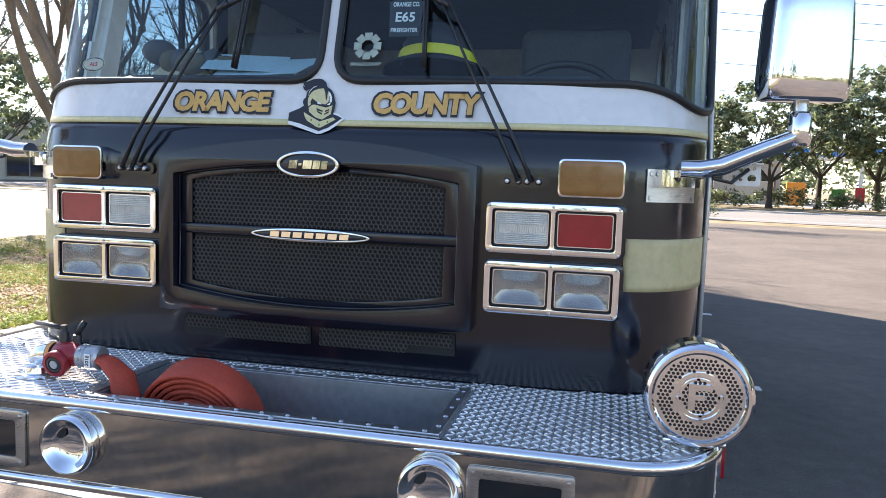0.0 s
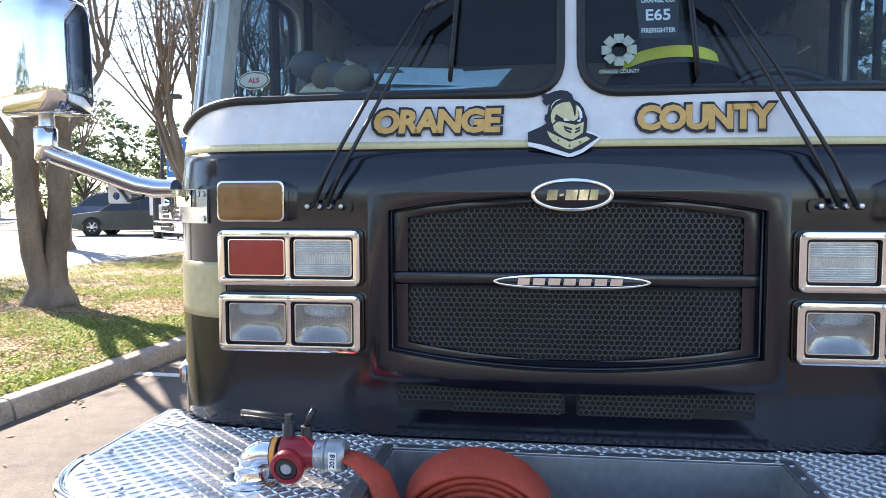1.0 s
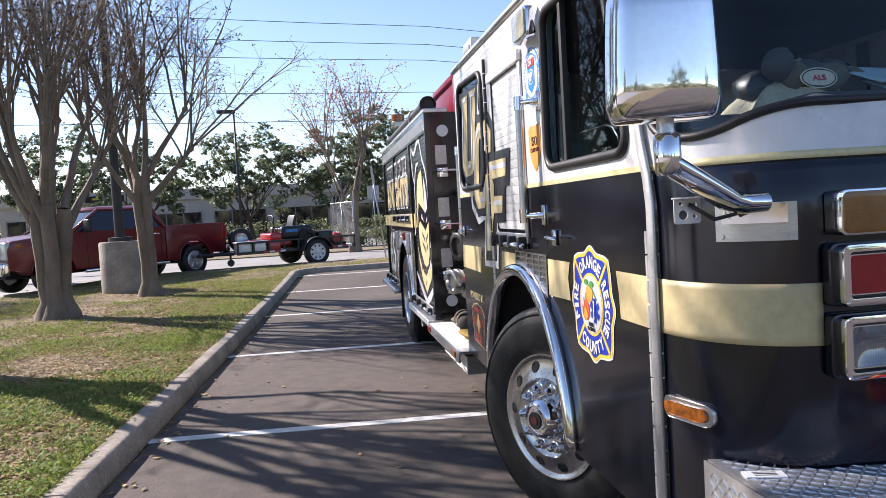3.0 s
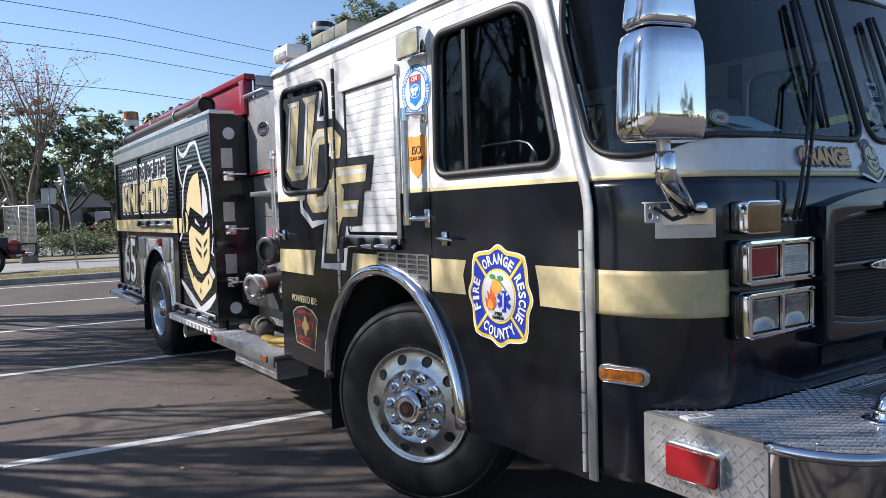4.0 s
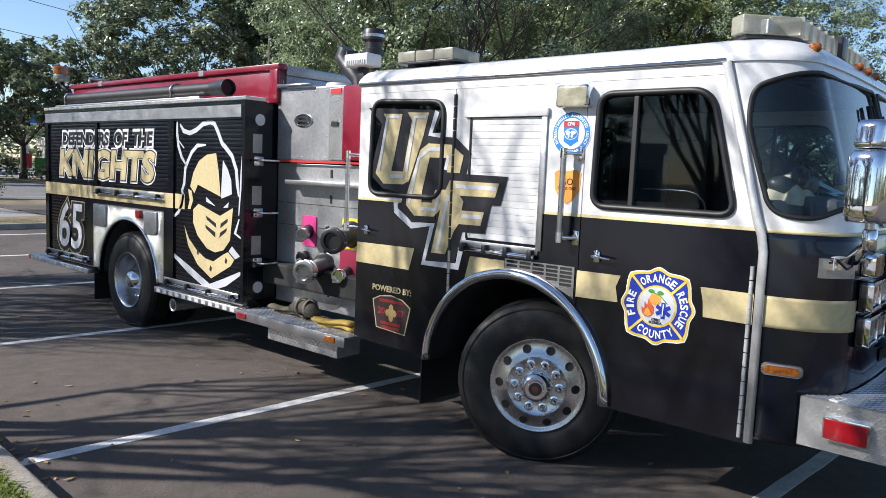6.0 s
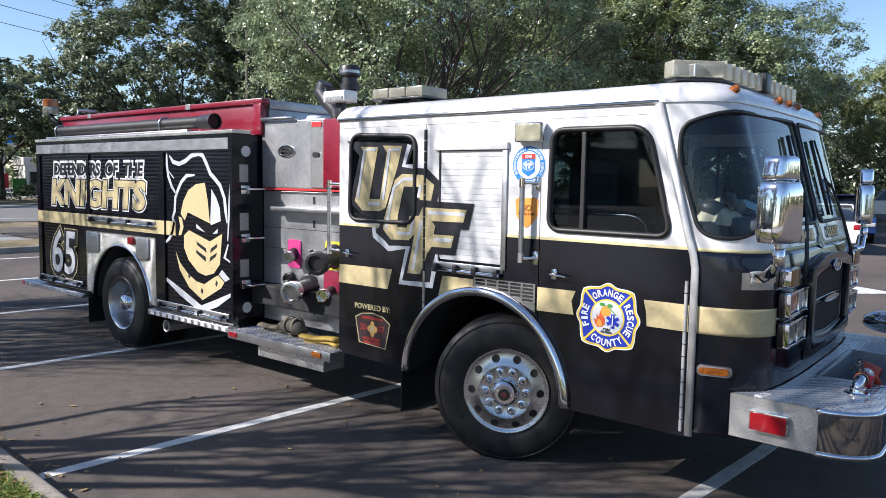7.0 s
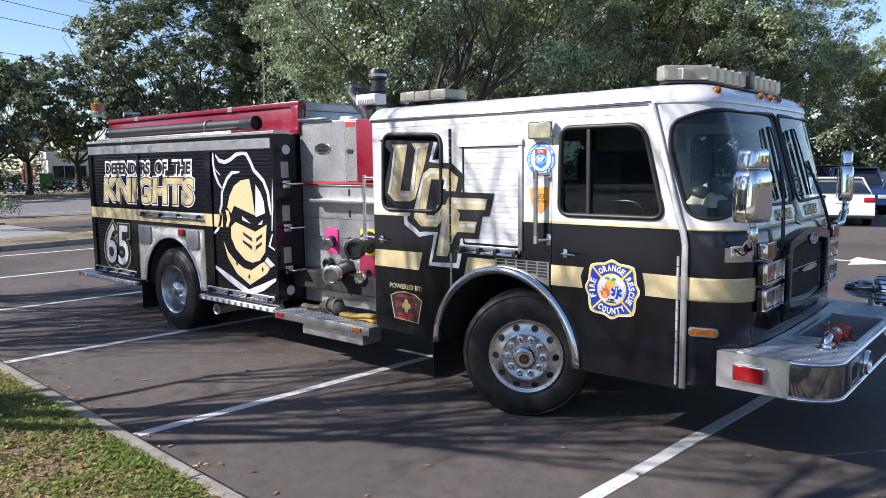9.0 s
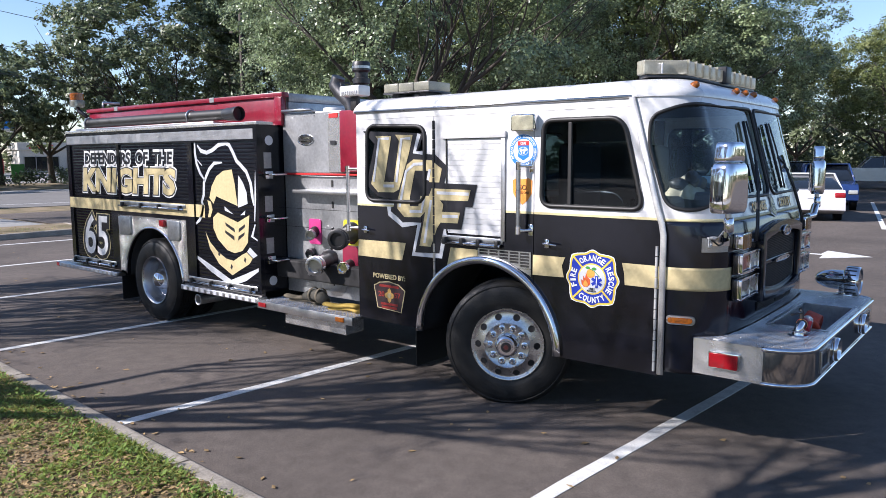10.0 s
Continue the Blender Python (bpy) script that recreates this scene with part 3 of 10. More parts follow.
no_glass = lambda s, z: not in_poly(abs(s), z, PANE)
part("lower_front_shell", thicken(skin_grid(-S_END, S_END, 0.54, 1.60, lambda s, z: True, 0, 0.03), 0.02), BLACK_PAINT, engine, "glossy black painted cab front", smooth=True)
part("upper_front_shell", thicken(skin_grid(-S_END, S_END, 1.618, 2.47, no_glass, 0), 0.02), WHITE, engine, "white painted band and windshield surround", smooth=40)
part("belt_line", thicken(skin_grid(-S_END, S_END, 1.599, 1.619, lambda s, z: True, 0.001, 0.02), 0.012), GOLD_LINE, engine, "thin pale gold line under the white band", smooth=True)
for sign in (-1, 1):
    outline = [(sign * s, z) for s, z in PANE]
    bm = skin_grid(min(s for s, z in outline), max(s for s, z in outline), 1.66, 2.39, lambda s, z: in_poly(abs(s), z, PANE), -0.008, 0.016)
    pane = part("windshield", bm, WINDSHIELD, engine, "wrap-round tinted windshield pane", smooth=True)
    pane.visible_shadow = False
    bm = bmesh.new()
    tube(bm, [skin(s, z, 0.004) for s, z in outline], 0.013, 8, closed=True, flat=1.0)
    part("windshield_seal", bm, SEAL, engine, "black rubber windshield gasket", smooth=True)
    lo, hi = sorted((sign * 0.965, sign * (S_END - 0.0)))
    part("gold_stripe", thicken(skin_grid(lo, hi, 1.125, 1.284, lambda s, z: True, 0.003, 0.02), 0.002), GOLD, engine, "broad gold vinyl stripe", smooth=True)


def mirrored(m, sign):
    return m if sign < 0 else Matrix.Diagonal((-1, 1, 1, 1)) @ m


ARCH_Y, ARCH_Z, ARCH_R = 1.972, 0.50, 0.715


def arch(y):
    return ARCH_Z + math.sqrt(max(0.0, ARCH_R ** 2 - (y - ARCH_Y) ** 2))


def arc_points(y0, y1, n=14):
    a0, a1 = math.acos((y0 - ARCH_Y) / ARCH_R), math.acos((y1 - ARCH_Y) / ARCH_R)
    return [(ARCH_Y + ARCH_R * math.cos(a0 + (a1 - a0) * k / n), ARCH_Z + ARCH_R * math.sin(a0 + (a1 - a0) * k / n)) for k in range(n + 1)]


DOOR_WIN = rounded([(0.602, 1.672), (1.432, 1.672), (1.418, 2.318), (0.765, 2.318)], [0.09, 0.09, 0.09, 0.12], 7)
REAR_WIN = rounded([(2.61, 1.655), (3.315, 1.655), (3.295, 2.335), (2.605, 2.31)], 0.10, 7)
ROOF_Z, BELT = 2.458, 1.609


def hinge_y(z):
    return 0.452 + 0.272 * max(0.0, z - 1.52)


for sign in (-1, 1):
    M = mirrored(side_at(-1.18), sign)
    T = 0.04

    def panel(name, loops, mat, label="", parent=engine):
        bm = bmesh.new()
        plate(bm, loops, M, T)
        return part(name, bm, mat, parent, label)

    door = panel("front_door", [[(0.456, 0.50), (1.264, 0.50)] + arc_points(1.268, 1.497)[0:] + [(1.497, BELT - 0.008), (hinge_y(1.6) + 0.004, BELT - 0.008)]], BLACK, "black wrapped lower front door")
    panel("door_top", [[(hinge_y(1.6) + 0.004, BELT), (1.497, BELT), (1.497, 2.39), (hinge_y(2.39), 2.39)], DOOR_WIN], WHITE, "white upper door with window opening", door)
    mid = panel("middle_panel", [arc_points(1.503, 2.503) + [(2.503, BELT - 0.008), (2.36, BELT - 0.008), (2.36, 1.40), (1.805, 1.40), (1.805, BELT - 0.008), (1.503, BELT - 0.008)]], BLACK, "black wrapped panel over the wheel arch")
    panel("middle_top", [[(1.503, BELT), (1.805, BELT), (1.805, 2.20), (2.36, 2.20), (2.36, BELT), (2.503, BELT), (2.503, 2.39), (1.503, 2.39)]], WHITE, "white panel round the roller door", mid)
    rear = panel("rear_door", [arc_points(2.509, 2.683) + [(2.69, 0.52), (3.44, 0.535), (3.44, BELT - 0.008), (2.509, BELT - 0.008)]], BLACK, "black wrapped lower rear door")
    panel("rear_door_top", [[(2.509, BELT), (3.44, BELT), (3.44, 2.39), (2.509, 2.39)], REAR_WIN], WHITE, "white upper rear door with window opening", rear)
    panel("roof_side", [[(hinge_y(2.39), 2.392), (3.44, 2.392), (3.44, ROOF_Z), (hinge_y(2.46), ROOF_Z)]], WHITE, "white strip under the drip rail")
    for y0, y1 in ((hinge_y(1.6) + 0.004, 1.497), (1.503, 1.765), (2.405, 2.503), (2.509, 3.44)):
        bm = bmesh.new()
        plate(bm, [[(y0, BELT - 0.006), (y1, BELT - 0.006), (y1, BELT + 0.012), (y0, BELT + 0.012)]], mirrored(side_at(-1.219), sign), 0.003)
        part("belt_line", bm, GOLD_LINE, engine, "thin pale gold line under the white band")
    bm = bmesh.new()
    tube(bm, [mirrored(side_at(-1.225), sign) @ Vector((hinge_y(2.46), 2.462, 0)), mirrored(side_at(-1.225), sign) @ Vector((3.45, 2.462, 0))], 0.014, 8)
    part("drip_rail", bm, STAINLESS, engine, "grey metal drip rail along the roof", smooth=True)
    # windows
    for outline, name in ((DOOR_WIN, "door_window"), (REAR_WIN, "rear_window")):
        bm = bmesh.new()
        plate(bm, [outline], mirrored(side_at(-1.196 if name == "door_window" else -1.2135), sign), 0.006)
        win = part(name, bm, DARK_GLASS, engine, "dark tinted side window")
        win.visible_shadow = False
        bm = bmesh.new()
        tube(bm, [mirrored(side_at(-1.222), sign) @ Vector((u, v, 0)) for u, v in outline], 0.019, 8, closed=True)
        part("window_frame", bm, SEAL, win, "black rubber window frame", smooth=True)
    bm = bmesh.new()
    box(bm, (-0.012, 0, 0), (0.012, 0.03, 0.62), 0.004, m=mirrored(Matrix.Translation((-1.216, 1.175, 1.68)), sign))
    part("window_bar", bm, SEAL, engine, "black upright bar of a sliding window")
    # bright arc modelled as a thin tube in place of a reflection in the pane
    bm = bmesh.new()
    tube(bm, [mirrored(side_at(-1.175), sign) @ Vector((u, v, 0)) for u, v in ((1.16, 1.787), (0.89, 1.787), (0.83, 1.772), (0.79, 1.735), (0.775, 1.69))], 0.005, 6)
    part("reflection_arc", bm, STAINLESS, engine, "thin bright arc standing in for a reflection in the window", smooth=True)
    # backing behind the gaps
    for y in (1.45, 2.455):
        bm = bmesh.new()
        plate(bm, [[(y, 1.25), (y + 0.1, 1.25), (y + 0.1, 2.40), (y, 2.40)]], mirrored(side_at(-1.165), sign), 0.01)
        part("door_post", bm, SEAL, engine)

# roof: a cap that follows the cab's outline and rises inwards
rim = [skin(-S_END + 2 * S_END * k / 60, 2.462, 0.012) for k in range(61)]
rim = [Vector((-1.232, 3.46, 2.462))] + [Vector((-1.232, y, 2.462)) for y in (2.6, 1.8, 1.2)] + rim + [Vector((1.232, y, 2.462)) for y in (1.2, 1.8, 2.6)] + [Vector((1.232, 3.46, 2.462))]
bm = bmesh.new()
rings = []
for inset, z in ((0.02, 2.45), (0.0, 2.455), (0.0, 2.475), (0.012, 2.495), (0.05, 2.53), (0.10, 2.562), (0.18, 2.585), (0.35, 2.60), (0.7, 2.612)):
    ring = []
    for p in rim:
        c = Vector((0, max(1.5, min(3.46, p.y)), 0))
        d = Vector((c.x - p.x, c.y - p.y, 0))
        q = p + d.normalized() * min(inset, d.length)
        ring.append(bm.verts.new((q.x, q.y, z)))
    rings.append(ring)
for a, b in zip(rings, rings[1:]):
    for k in range(len(rim) - 1):
        bm.faces.new((a[k], a[k + 1], b[k + 1], b[k]))
    bm.faces.new((a[-1], a[0], b[0], b[-1]))
bm.faces.new(rings[-1])
part("roof", bm, WHITE, engine, "white cambered cab roof", smooth=50)
# rear wall, floor and lining of the cab
bm = bmesh.new()
box(bm, (-1.18, 3.40, 0.6), (1.18, 3.45, 2.46), 0.01)
part("cab_back_wall", bm, WHITE, engine)
bm = bmesh.new()
box(bm, (-1.16, 0.45, 0.95), (1.16, 1.25, 1.02), 0.01)
box(bm, (-1.16, 2.7, 0.75), (1.16, 3.40, 0.80), 0.01)
box(bm, (-0.45, 1.0, 1.0), (0.45, 3.2, 1.55), 0.05)
part("cab_floor", bm, INSIDE, engine)
bm = bmesh.new()
box(bm, (-1.12, 0.62, 2.42), (1.12, 3.40, 2.445), 0.005)
part("headliner", bm, INSIDE, engine)
bm = bmesh.new()
box(bm, (-0.88, 0.20, 1.45), (0.88, 0.58, 1.785), 0.05)
box(bm, (-1.13, 0.44, 1.45), (1.13, 0.60, 1.76), 0.04)
box(bm, (-0.35, 0.35, 1.3), (0.40, 0.95, 1.72), 0.05)
part("dashboard", bm, INSIDE, engine, "dark grey dashboard")
for x, w in ((-0.72, 0.5), (0.72, 0.5)):
    seat = new("crew_seat")
    seat.parent = engine
    seat["label"] = "grey crew seat"
    bm = bmesh.new()
    box(bm, (x - w / 2, 0.85, 1.25), (x + w / 2, 1.40, 1.40), 0.05, 3)
    part("seat_cushion", bm, INSIDE, seat, smooth=40)
    bm = bmesh.new()
    box(bm, (x - w / 2, 1.30, 1.36), (x + w / 2, 1.45, 2.15), 0.05, 3, m=Matrix.Translation((0, 0, 0)))
    part("seat_back", bm, INSIDE, seat, smooth=40)

# ---- the fire engine: body, pump panel, wheels ----
BODY_Y0, BODY_Y1 = 4.94, 9.30
WHEEL_Y, BARCH_R = 7.12, 0.665


def barc(n=22):
    return [(WHEEL_Y + BARCH_R * math.cos(math.pi * k / n), 0.52 + BARCH_R * math.sin(math.pi * k / n)) for k in range(n + 1)]


for sign in (-1, 1):
    M = mirrored(side_at(-1.17), sign)
    bm = bmesh.new()
    outer = [(BODY_Y0, 0.55), (WHEEL_Y - BARCH_R, 0.55)] + list(reversed(barc())) + [(WHEEL_Y + BARCH_R, 0.57), (BODY_Y1, 0.57), (BODY_Y1, 2.40), (BODY_Y0, 2.40)]
    holes = [[(4.98, 0.62), (6.16, 0.62), (6.16, 2.23), (4.98, 2.23)], [(6.26, 1.50), (7.84, 1.50), (7.84, 2.23), (6.26, 2.23)], [(7.90, 1.50), (9.20, 1.50), (9.20, 2.23), (7.90, 2.23)], [(8.12, 0.62), (9.20, 0.62), (9.20, 1.36), (8.12, 1.36)]]
    plate(bm, [outer] + holes, M, 0.05)
    part("body_side", bm, BLACK, engine, "black wrapped body side")
for sign in (-1, 1):
    for y0, y1, z0, z1 in ((4.98, 6.16, 0.62, 2.23), (6.26, 7.84, 1.50, 2.23), (7.90, 9.20, 1.50, 2.23), (8.12, 9.20, 0.62, 1.36)):
        shutter = new("roller_shutter")
        shutter.parent = engine
        shutter["label"] = "black slatted roller shutter"
        count = round((z1 - z0) / 0.04)
        h = (z1 - z0) / count
        bm = bmesh.new()
        prof = [(0.006, 0), (0.0108, 0.0016), (0.012, h * 0.5), (0.0108, h - 0.002), (0.006, h - 0.0006), (-0.012, h - 0.001), (-0.012, 0)]
        rows = [[bm.verts.new(mirrored(side_at(-1.190), sign) @ Vector((yy, z0 + v, u))) for u, v in prof] for yy in (y0, y1)]
        for i in range(len(prof)):
            j = (i + 1) % len(prof)
            bm.faces.new((rows[0][i], rows[0][j], rows[1][j], rows[1][i]))
        bm.faces.new(rows[0])
        bm.faces.new(rows[1])
        first = part("slat", bm, BLACK, shutter)
        for k in range(1, count):
            ob = new("slat", first.data)
            ob.parent = shutter
            ob.location.z = k * h
for sign in (-1, 1):
    bm = bmesh.new()
    box(bm, (-1.17, BODY_Y0, 0.60), (-0.80, BODY_Y0 + 0.03, 2.40), 0.004, m=mirrored(Matrix(), sign))
    part("body_front_wall", bm, BLACK, engine)
bm = bmesh.new()
box(bm, (-1.17, BODY_Y1 - 0.03, 0.57), (1.17, BODY_Y1, 2.40), 0.004)
part("body_rear_wall", bm, BLACK, engine)
bm = bmesh.new()
box(bm, (-1.15, BODY_Y0 + 0.05, 2.35), (1.15, BODY_Y1 - 0.05, 2.40), 0.004)
part("body_top", bm, ALUMINIUM, engine)
bm = bmesh.new()
for sign in (-1, 1):
    box(bm, (-1.225, BODY_Y0 - 0.01, 2.40), (-1.0, BODY_Y1 + 0.01, 2.435), 0.006, m=mirrored(Matrix(), sign))
part("top_rail", bm, DIAMOND, engine, "bright diamond plate rail along the body's top")
bm = bmesh.new()
for k in range(11):
    box(bm, (-1.2235, BODY_Y0 + 0.06, 2.252 + k * 0.0095), (-1.2195, BODY_Y1 - 0.02, 2.259 + k * 0.0095), 0.0015, 1)
box(bm, (-1.2215, BODY_Y0 + 0.06, 2.25), (-1.2185, BODY_Y1 - 0.02, 2.36), 0.001, 1)
part("ribbed_trim", bm, ALUMINIUM, engine, "ribbed bright aluminium trim strip")
# red hose bed
for lo, hi in (((-0.90, 4.90, 2.39), (-0.84, 9.22, 2.70)), ((0.84, 4.90, 2.39), (0.90, 9.22, 2.70)), ((-0.93, 4.86, 2.70), (-0.83, 9.24, 2.752)), ((0.83, 4.86, 2.70), (0.93, 9.24, 2.752)), ((-0.935, 4.87, 2.40), (-0.90, 4.99, 2.70))):
    bm = bmesh.new()
    box(bm, lo, hi, 0.007)
    part("hose_bed_panel", bm, RED_PAINT, engine, "deep red hose bed panel", smooth=45)
for z0, z1, y in ((2.40, 2.655, 4.875), (2.655, 2.745, 4.865)):
    bm = bmesh.new()
    box(bm, (-0.825, y, z0), (0.825, 4.92, z1), 0.006)
    part("hose_bed_front", bm, PANEL_GREY, engine, "grey metal panel across the hose bed's front", smooth=45)
for y in (6.1, 8.35):
    bm = bmesh.new()
    box(bm, (-0.9335, y, 2.698), (-0.86, y + 0.09, 2.756), 0.004)
    part("grey_reflector", bm, PANEL_GREY, engine, "grey tape patch on the red rail")
# chassis and running gear
bm = bmesh.new()
for x in (-0.43, 0.43):
    box(bm, (x - 0.045, 0.1, 0.55), (x + 0.045, 9.2, 0.80), 0.01)
box(bm, (-1.0, 3.3, 0.75), (1.0, 5.0, 0.95), 0.02)
box(bm, (-1.10, 8.0, 0.60), (1.10, 9.2, 0.64), 0.01)
box(bm, (-0.6, 0.4, 0.45), (0.6, 1.1, 0.8), 0.03)
part("chassis", bm, UNDER, engine)
bm = bmesh.new()
for y in (1.75, WHEEL_Y):
    tube(bm, [(-0.95, y, 0.50), (0.95, y, 0.50)], 0.09, 10)
part("axle", bm, UNDER, engine)
# wheel wells
for y, r, x0, x1, z in ((ARCH_Y, ARCH_R + 0.006, -1.185, -0.55, ARCH_Z), (WHEEL_Y, BARCH_R + 0.006, -1.175, -0.50, 0.52)):
    for sign in (-1, 1):
        bm = bmesh.new()
        rows = []
        for k in range(25):
            a = math.pi * k / 24
            rows.append([bm.verts.new((-sign * xx if sign > 0 else xx, y + r * math.cos(a), z + r * math.sin(a))) for xx in (x0, x1)])
        for a, b in zip(rows, rows[1:]):
            bm.faces.new((a[0], a[1], b[1], b[0]))
        thicken(bm, 0.015)
        part("wheel_well", bm, UNDER, engine, smooth=True)


DARK_BADGE_RED = material("dull_red_oil_window", (0.12, 0.03, 0.028), 0.3, vary=0.2)


def wheel(name, m, rear, label):
    """A truck wheel about the local z axis, which points out of its face."""
    root = new(name)
    root.parent = engine
    root["label"] = label
    root.matrix_world = m
    R, W = 0.530, 0.30
    bm = bmesh.new()
    prof = [(0.305, -W / 2), (0.36, -W / 2 - 0.012), (0.45, -W / 2 + 0.0), (0.49, -W / 2 + 0.025), (R, -W / 2 + 0.06)]
    for k in range(5):
        z = -W / 2 + 0.06 + k * 0.0425
        prof += [(R, z + 0.006), (R, z + 0.032), (R - 0.012, z + 0.034), (R - 0.012, z + 0.0405)] if k < 4 else [(R, z)]
    prof += [(R, W / 2 - 0.06), (R - 0.006, W / 2 - 0.035), (0.506, W / 2 - 0.018), (0.496, W / 2 - 0.010), (0.493, W / 2 - 0.004), (0.487, W / 2 - 0.004), (0.484, W / 2 - 0.008), (0.46, W / 2 + 0.003), (0.44, W / 2 + 0.007), (0.41, W / 2 + 0.011), (0.385, W / 2 + 0.0125), (0.360, W / 2 + 0.0125), (0.345, W / 2 + 0.011), (0.325, W / 2 + 0.006), (0.305, W / 2)]
    turned(bm, prof, n=72)
    if rear:
        turned(bm, [(r, h - 0.34) for r, h in prof], n=48)
    part("tyre", bm, RUBBER, root, "worn black truck tyre", smooth=40)
    bm = bmesh.new()
    if rear:
        prof = [(0.306, W / 2), (0.302, W / 2 + 0.012), (0.29, W / 2 + 0.008), (0.275, W / 2 - 0.02), (0.262, W / 2 - 0.10), (0.25, -0.02), (0.16, -0.03), (0.15, -0.02), (0.0, -0.02)]
    else:
        prof = [(0.306, W / 2 - 0.01), (0.302, W / 2 + 0.012), (0.292, W / 2 + 0.012), (0.283, W / 2 + 0.004), (0.27, W / 2 + 0.0), (0.215, W / 2 + 0.022), (0.19, W / 2 + 0.03), (0.178, W / 2 + 0.02), (0.10, W / 2 + 0.02), (0.0, W / 2 + 0.02)]
    turned(bm, prof, n=64)
    part("rim", bm, STAINLESS if rear else RIM, root, "polished aluminium wheel rim", smooth=50)
    bm = bmesh.new()
    if rear:
        turned(bm, [(0.13, -0.02), (0.125, 0.06), (0.105, 0.085), (0.10, 0.12), (0.07, 0.15), (0.0, 0.158)], n=32)
    else:
        turned(bm, [(0.105, W / 2 + 0.02), (0.10, W / 2 + 0.05), (0.085, W / 2 + 0.085), (0.07, W / 2 + 0.095), (0.066, W / 2 + 0.085), (0.055, W / 2 + 0.085), (0.05, W / 2 + 0.10), (0.0, W / 2 + 0.10)], n=32)
    part("hub", bm, CHROME, root, "chrome hub cover", smooth=50)
    if not rear:
        bm = bmesh.new()
        turned(bm, [(0.044, W / 2 + 0.098), (0.040, W / 2 + 0.106), (0.030, W / 2 + 0.106), (0.0, W / 2 + 0.106)], n=24)
        part("hub_seal", bm, PLASTIC, root, smooth=40)
        bm = bmesh.new()
        turned(bm, [(0.022, W / 2 + 0.10), (0.019, W / 2 + 0.109), (0.0, W / 2 + 0.110)], n=16)
        part("hub_window", bm, DARK_BADGE_RED, root, "dark red oil window", smooth=40)
        bm = bmesh.new()
        turned(bm, [(0.030, 0), (0.030, 0.006), (0.0225, 0.008), (0.0215, 0.024), (0.017, 0.040), (0.008, 0.050), (0, 0.051)], n=14)
        nut = part("lug_nut", bm, CHROME, root, "chrome lug nut cover", smooth=40)
        bm = bmesh.new()
        turned(bm, [(0.0, 0.0), (0.0235, 0.0), (0.0255, 0.003), (0.029, 0.0)], n=20)
        hole = part("hand_hole", bm, UNDER, root, "dark hand hole in the rim")
        for k in range(10):
            a = 2 * math.pi * (k + 0.5) / 10
            for first, r, h in ((nut, 0.142, W / 2 + 0.02), (hole, 0.243, W / 2 + 0.0118)):
                ob = first if k == 0 else new(first.name.split(".")[0], first.data)
                ob.parent = root
                if "label" in first:
                    ob["label"] = first["label"]
                ob.matrix_basis = Matrix.Translation((r * math.cos(a), r * math.sin(a), h)) @ (Matrix.Rotation(a, 4, "Z") @ Matrix.Rotation(radians(22), 4, "Y") if first is hole else Matrix())
    return root


STEER = 27.0
wheel("front_wheel", pose(-1.03, 1.845, 0.508, 0, 0, 0) @ Matrix.Rotation(radians(STEER), 4, "Z") @ Matrix.Rotation(radians(-90), 4, "Y"), False, "front wheel with polished rim, steered outwards")
wheel("front_wheel", pose(1.02, 1.76, 0.515, 0, 0, 0) @ Matrix.Rotation(radians(STEER), 4, "Z") @ Matrix.Rotation(radians(90), 4, "Y"), False, "front wheel with polished rim, steered inwards")
wheel("rear_wheel", pose(-1.06, WHEEL_Y, 0.515) @ Matrix.Rotation(radians(-90), 4, "Y"), True, "dished rear dual wheel")
wheel("rear_wheel", pose(1.06, WHEEL_Y, 0.515) @ Matrix.Rotation(radians(90), 4, "Y"), True, "dished rear dual wheel")
# pump panel
bm = bmesh.new()
box(bm, (-0.86, 3.46, 0.58), (0.86, 4.93, 1.86), 0.006)
part("pump_panel", bm, PANEL_GREY, engine, "dull grey metal pump panel")
bm = bmesh.new()
box(bm, (-0.90, 3.98, 1.885), (0.90, 4.90, 2.525), 0.012)
part("upper_pump_panel", bm, PANEL_GREY, engine, "grey metal upper pump panel")
# front bumper, rough
BUMP_Z0, BUMP_Z1 = 0.568, 0.815

# ---- the fire engine: front fittings ----
def soften(bm, offset, angle=50, seg=2):
    """Rounds the sharp edges of a piece."""
    bmesh.ops.recalc_face_normals(bm, faces=bm.faces)
    edges = [e for e in bm.edges if len(e.link_faces) == 2 and e.calc_face_angle(0) > radians(angle)]
    bmesh.ops.bevel(bm, geom=edges, offset=offset, segments=seg, affect="EDGES", profile=0.5, clamp_overlap=True)
    return bm


def hex_mesh(keep, m, size, wire, depth):
    """Expanded metal: a sheet of hexagonal holes, wherever keep(u, v) holds."""
    verts, faces = [], []
    dx, dy = size * math.sqrt(3), size * 1.5
    n = int(1.2 / dx)
    for j in range(-60, 61):
        for i in range(-n, n + 1):
            cx, cy = dx * (i + 0.5 * (j % 2)), dy * j
            if not keep(cx, cy):
                continue
            k = len(verts)
            for r, w in ((size, 0), (size - wire, 0), (size - wire, -depth)):
                for q in range(6):
                    a = math.pi / 6 + q * math.pi / 3
                    verts.append(m @ Vector((cx + r * math.cos(a), cy + r * math.sin(a), w)))
            for q in range(6):
                p = (q + 1) % 6
                faces.append((k + q, k + p, k + 6 + p, k + 6 + q))
                faces.append((k + 6 + q, k + 6 + p, k + 12 + p, k + 12 + q))
    return verts, faces


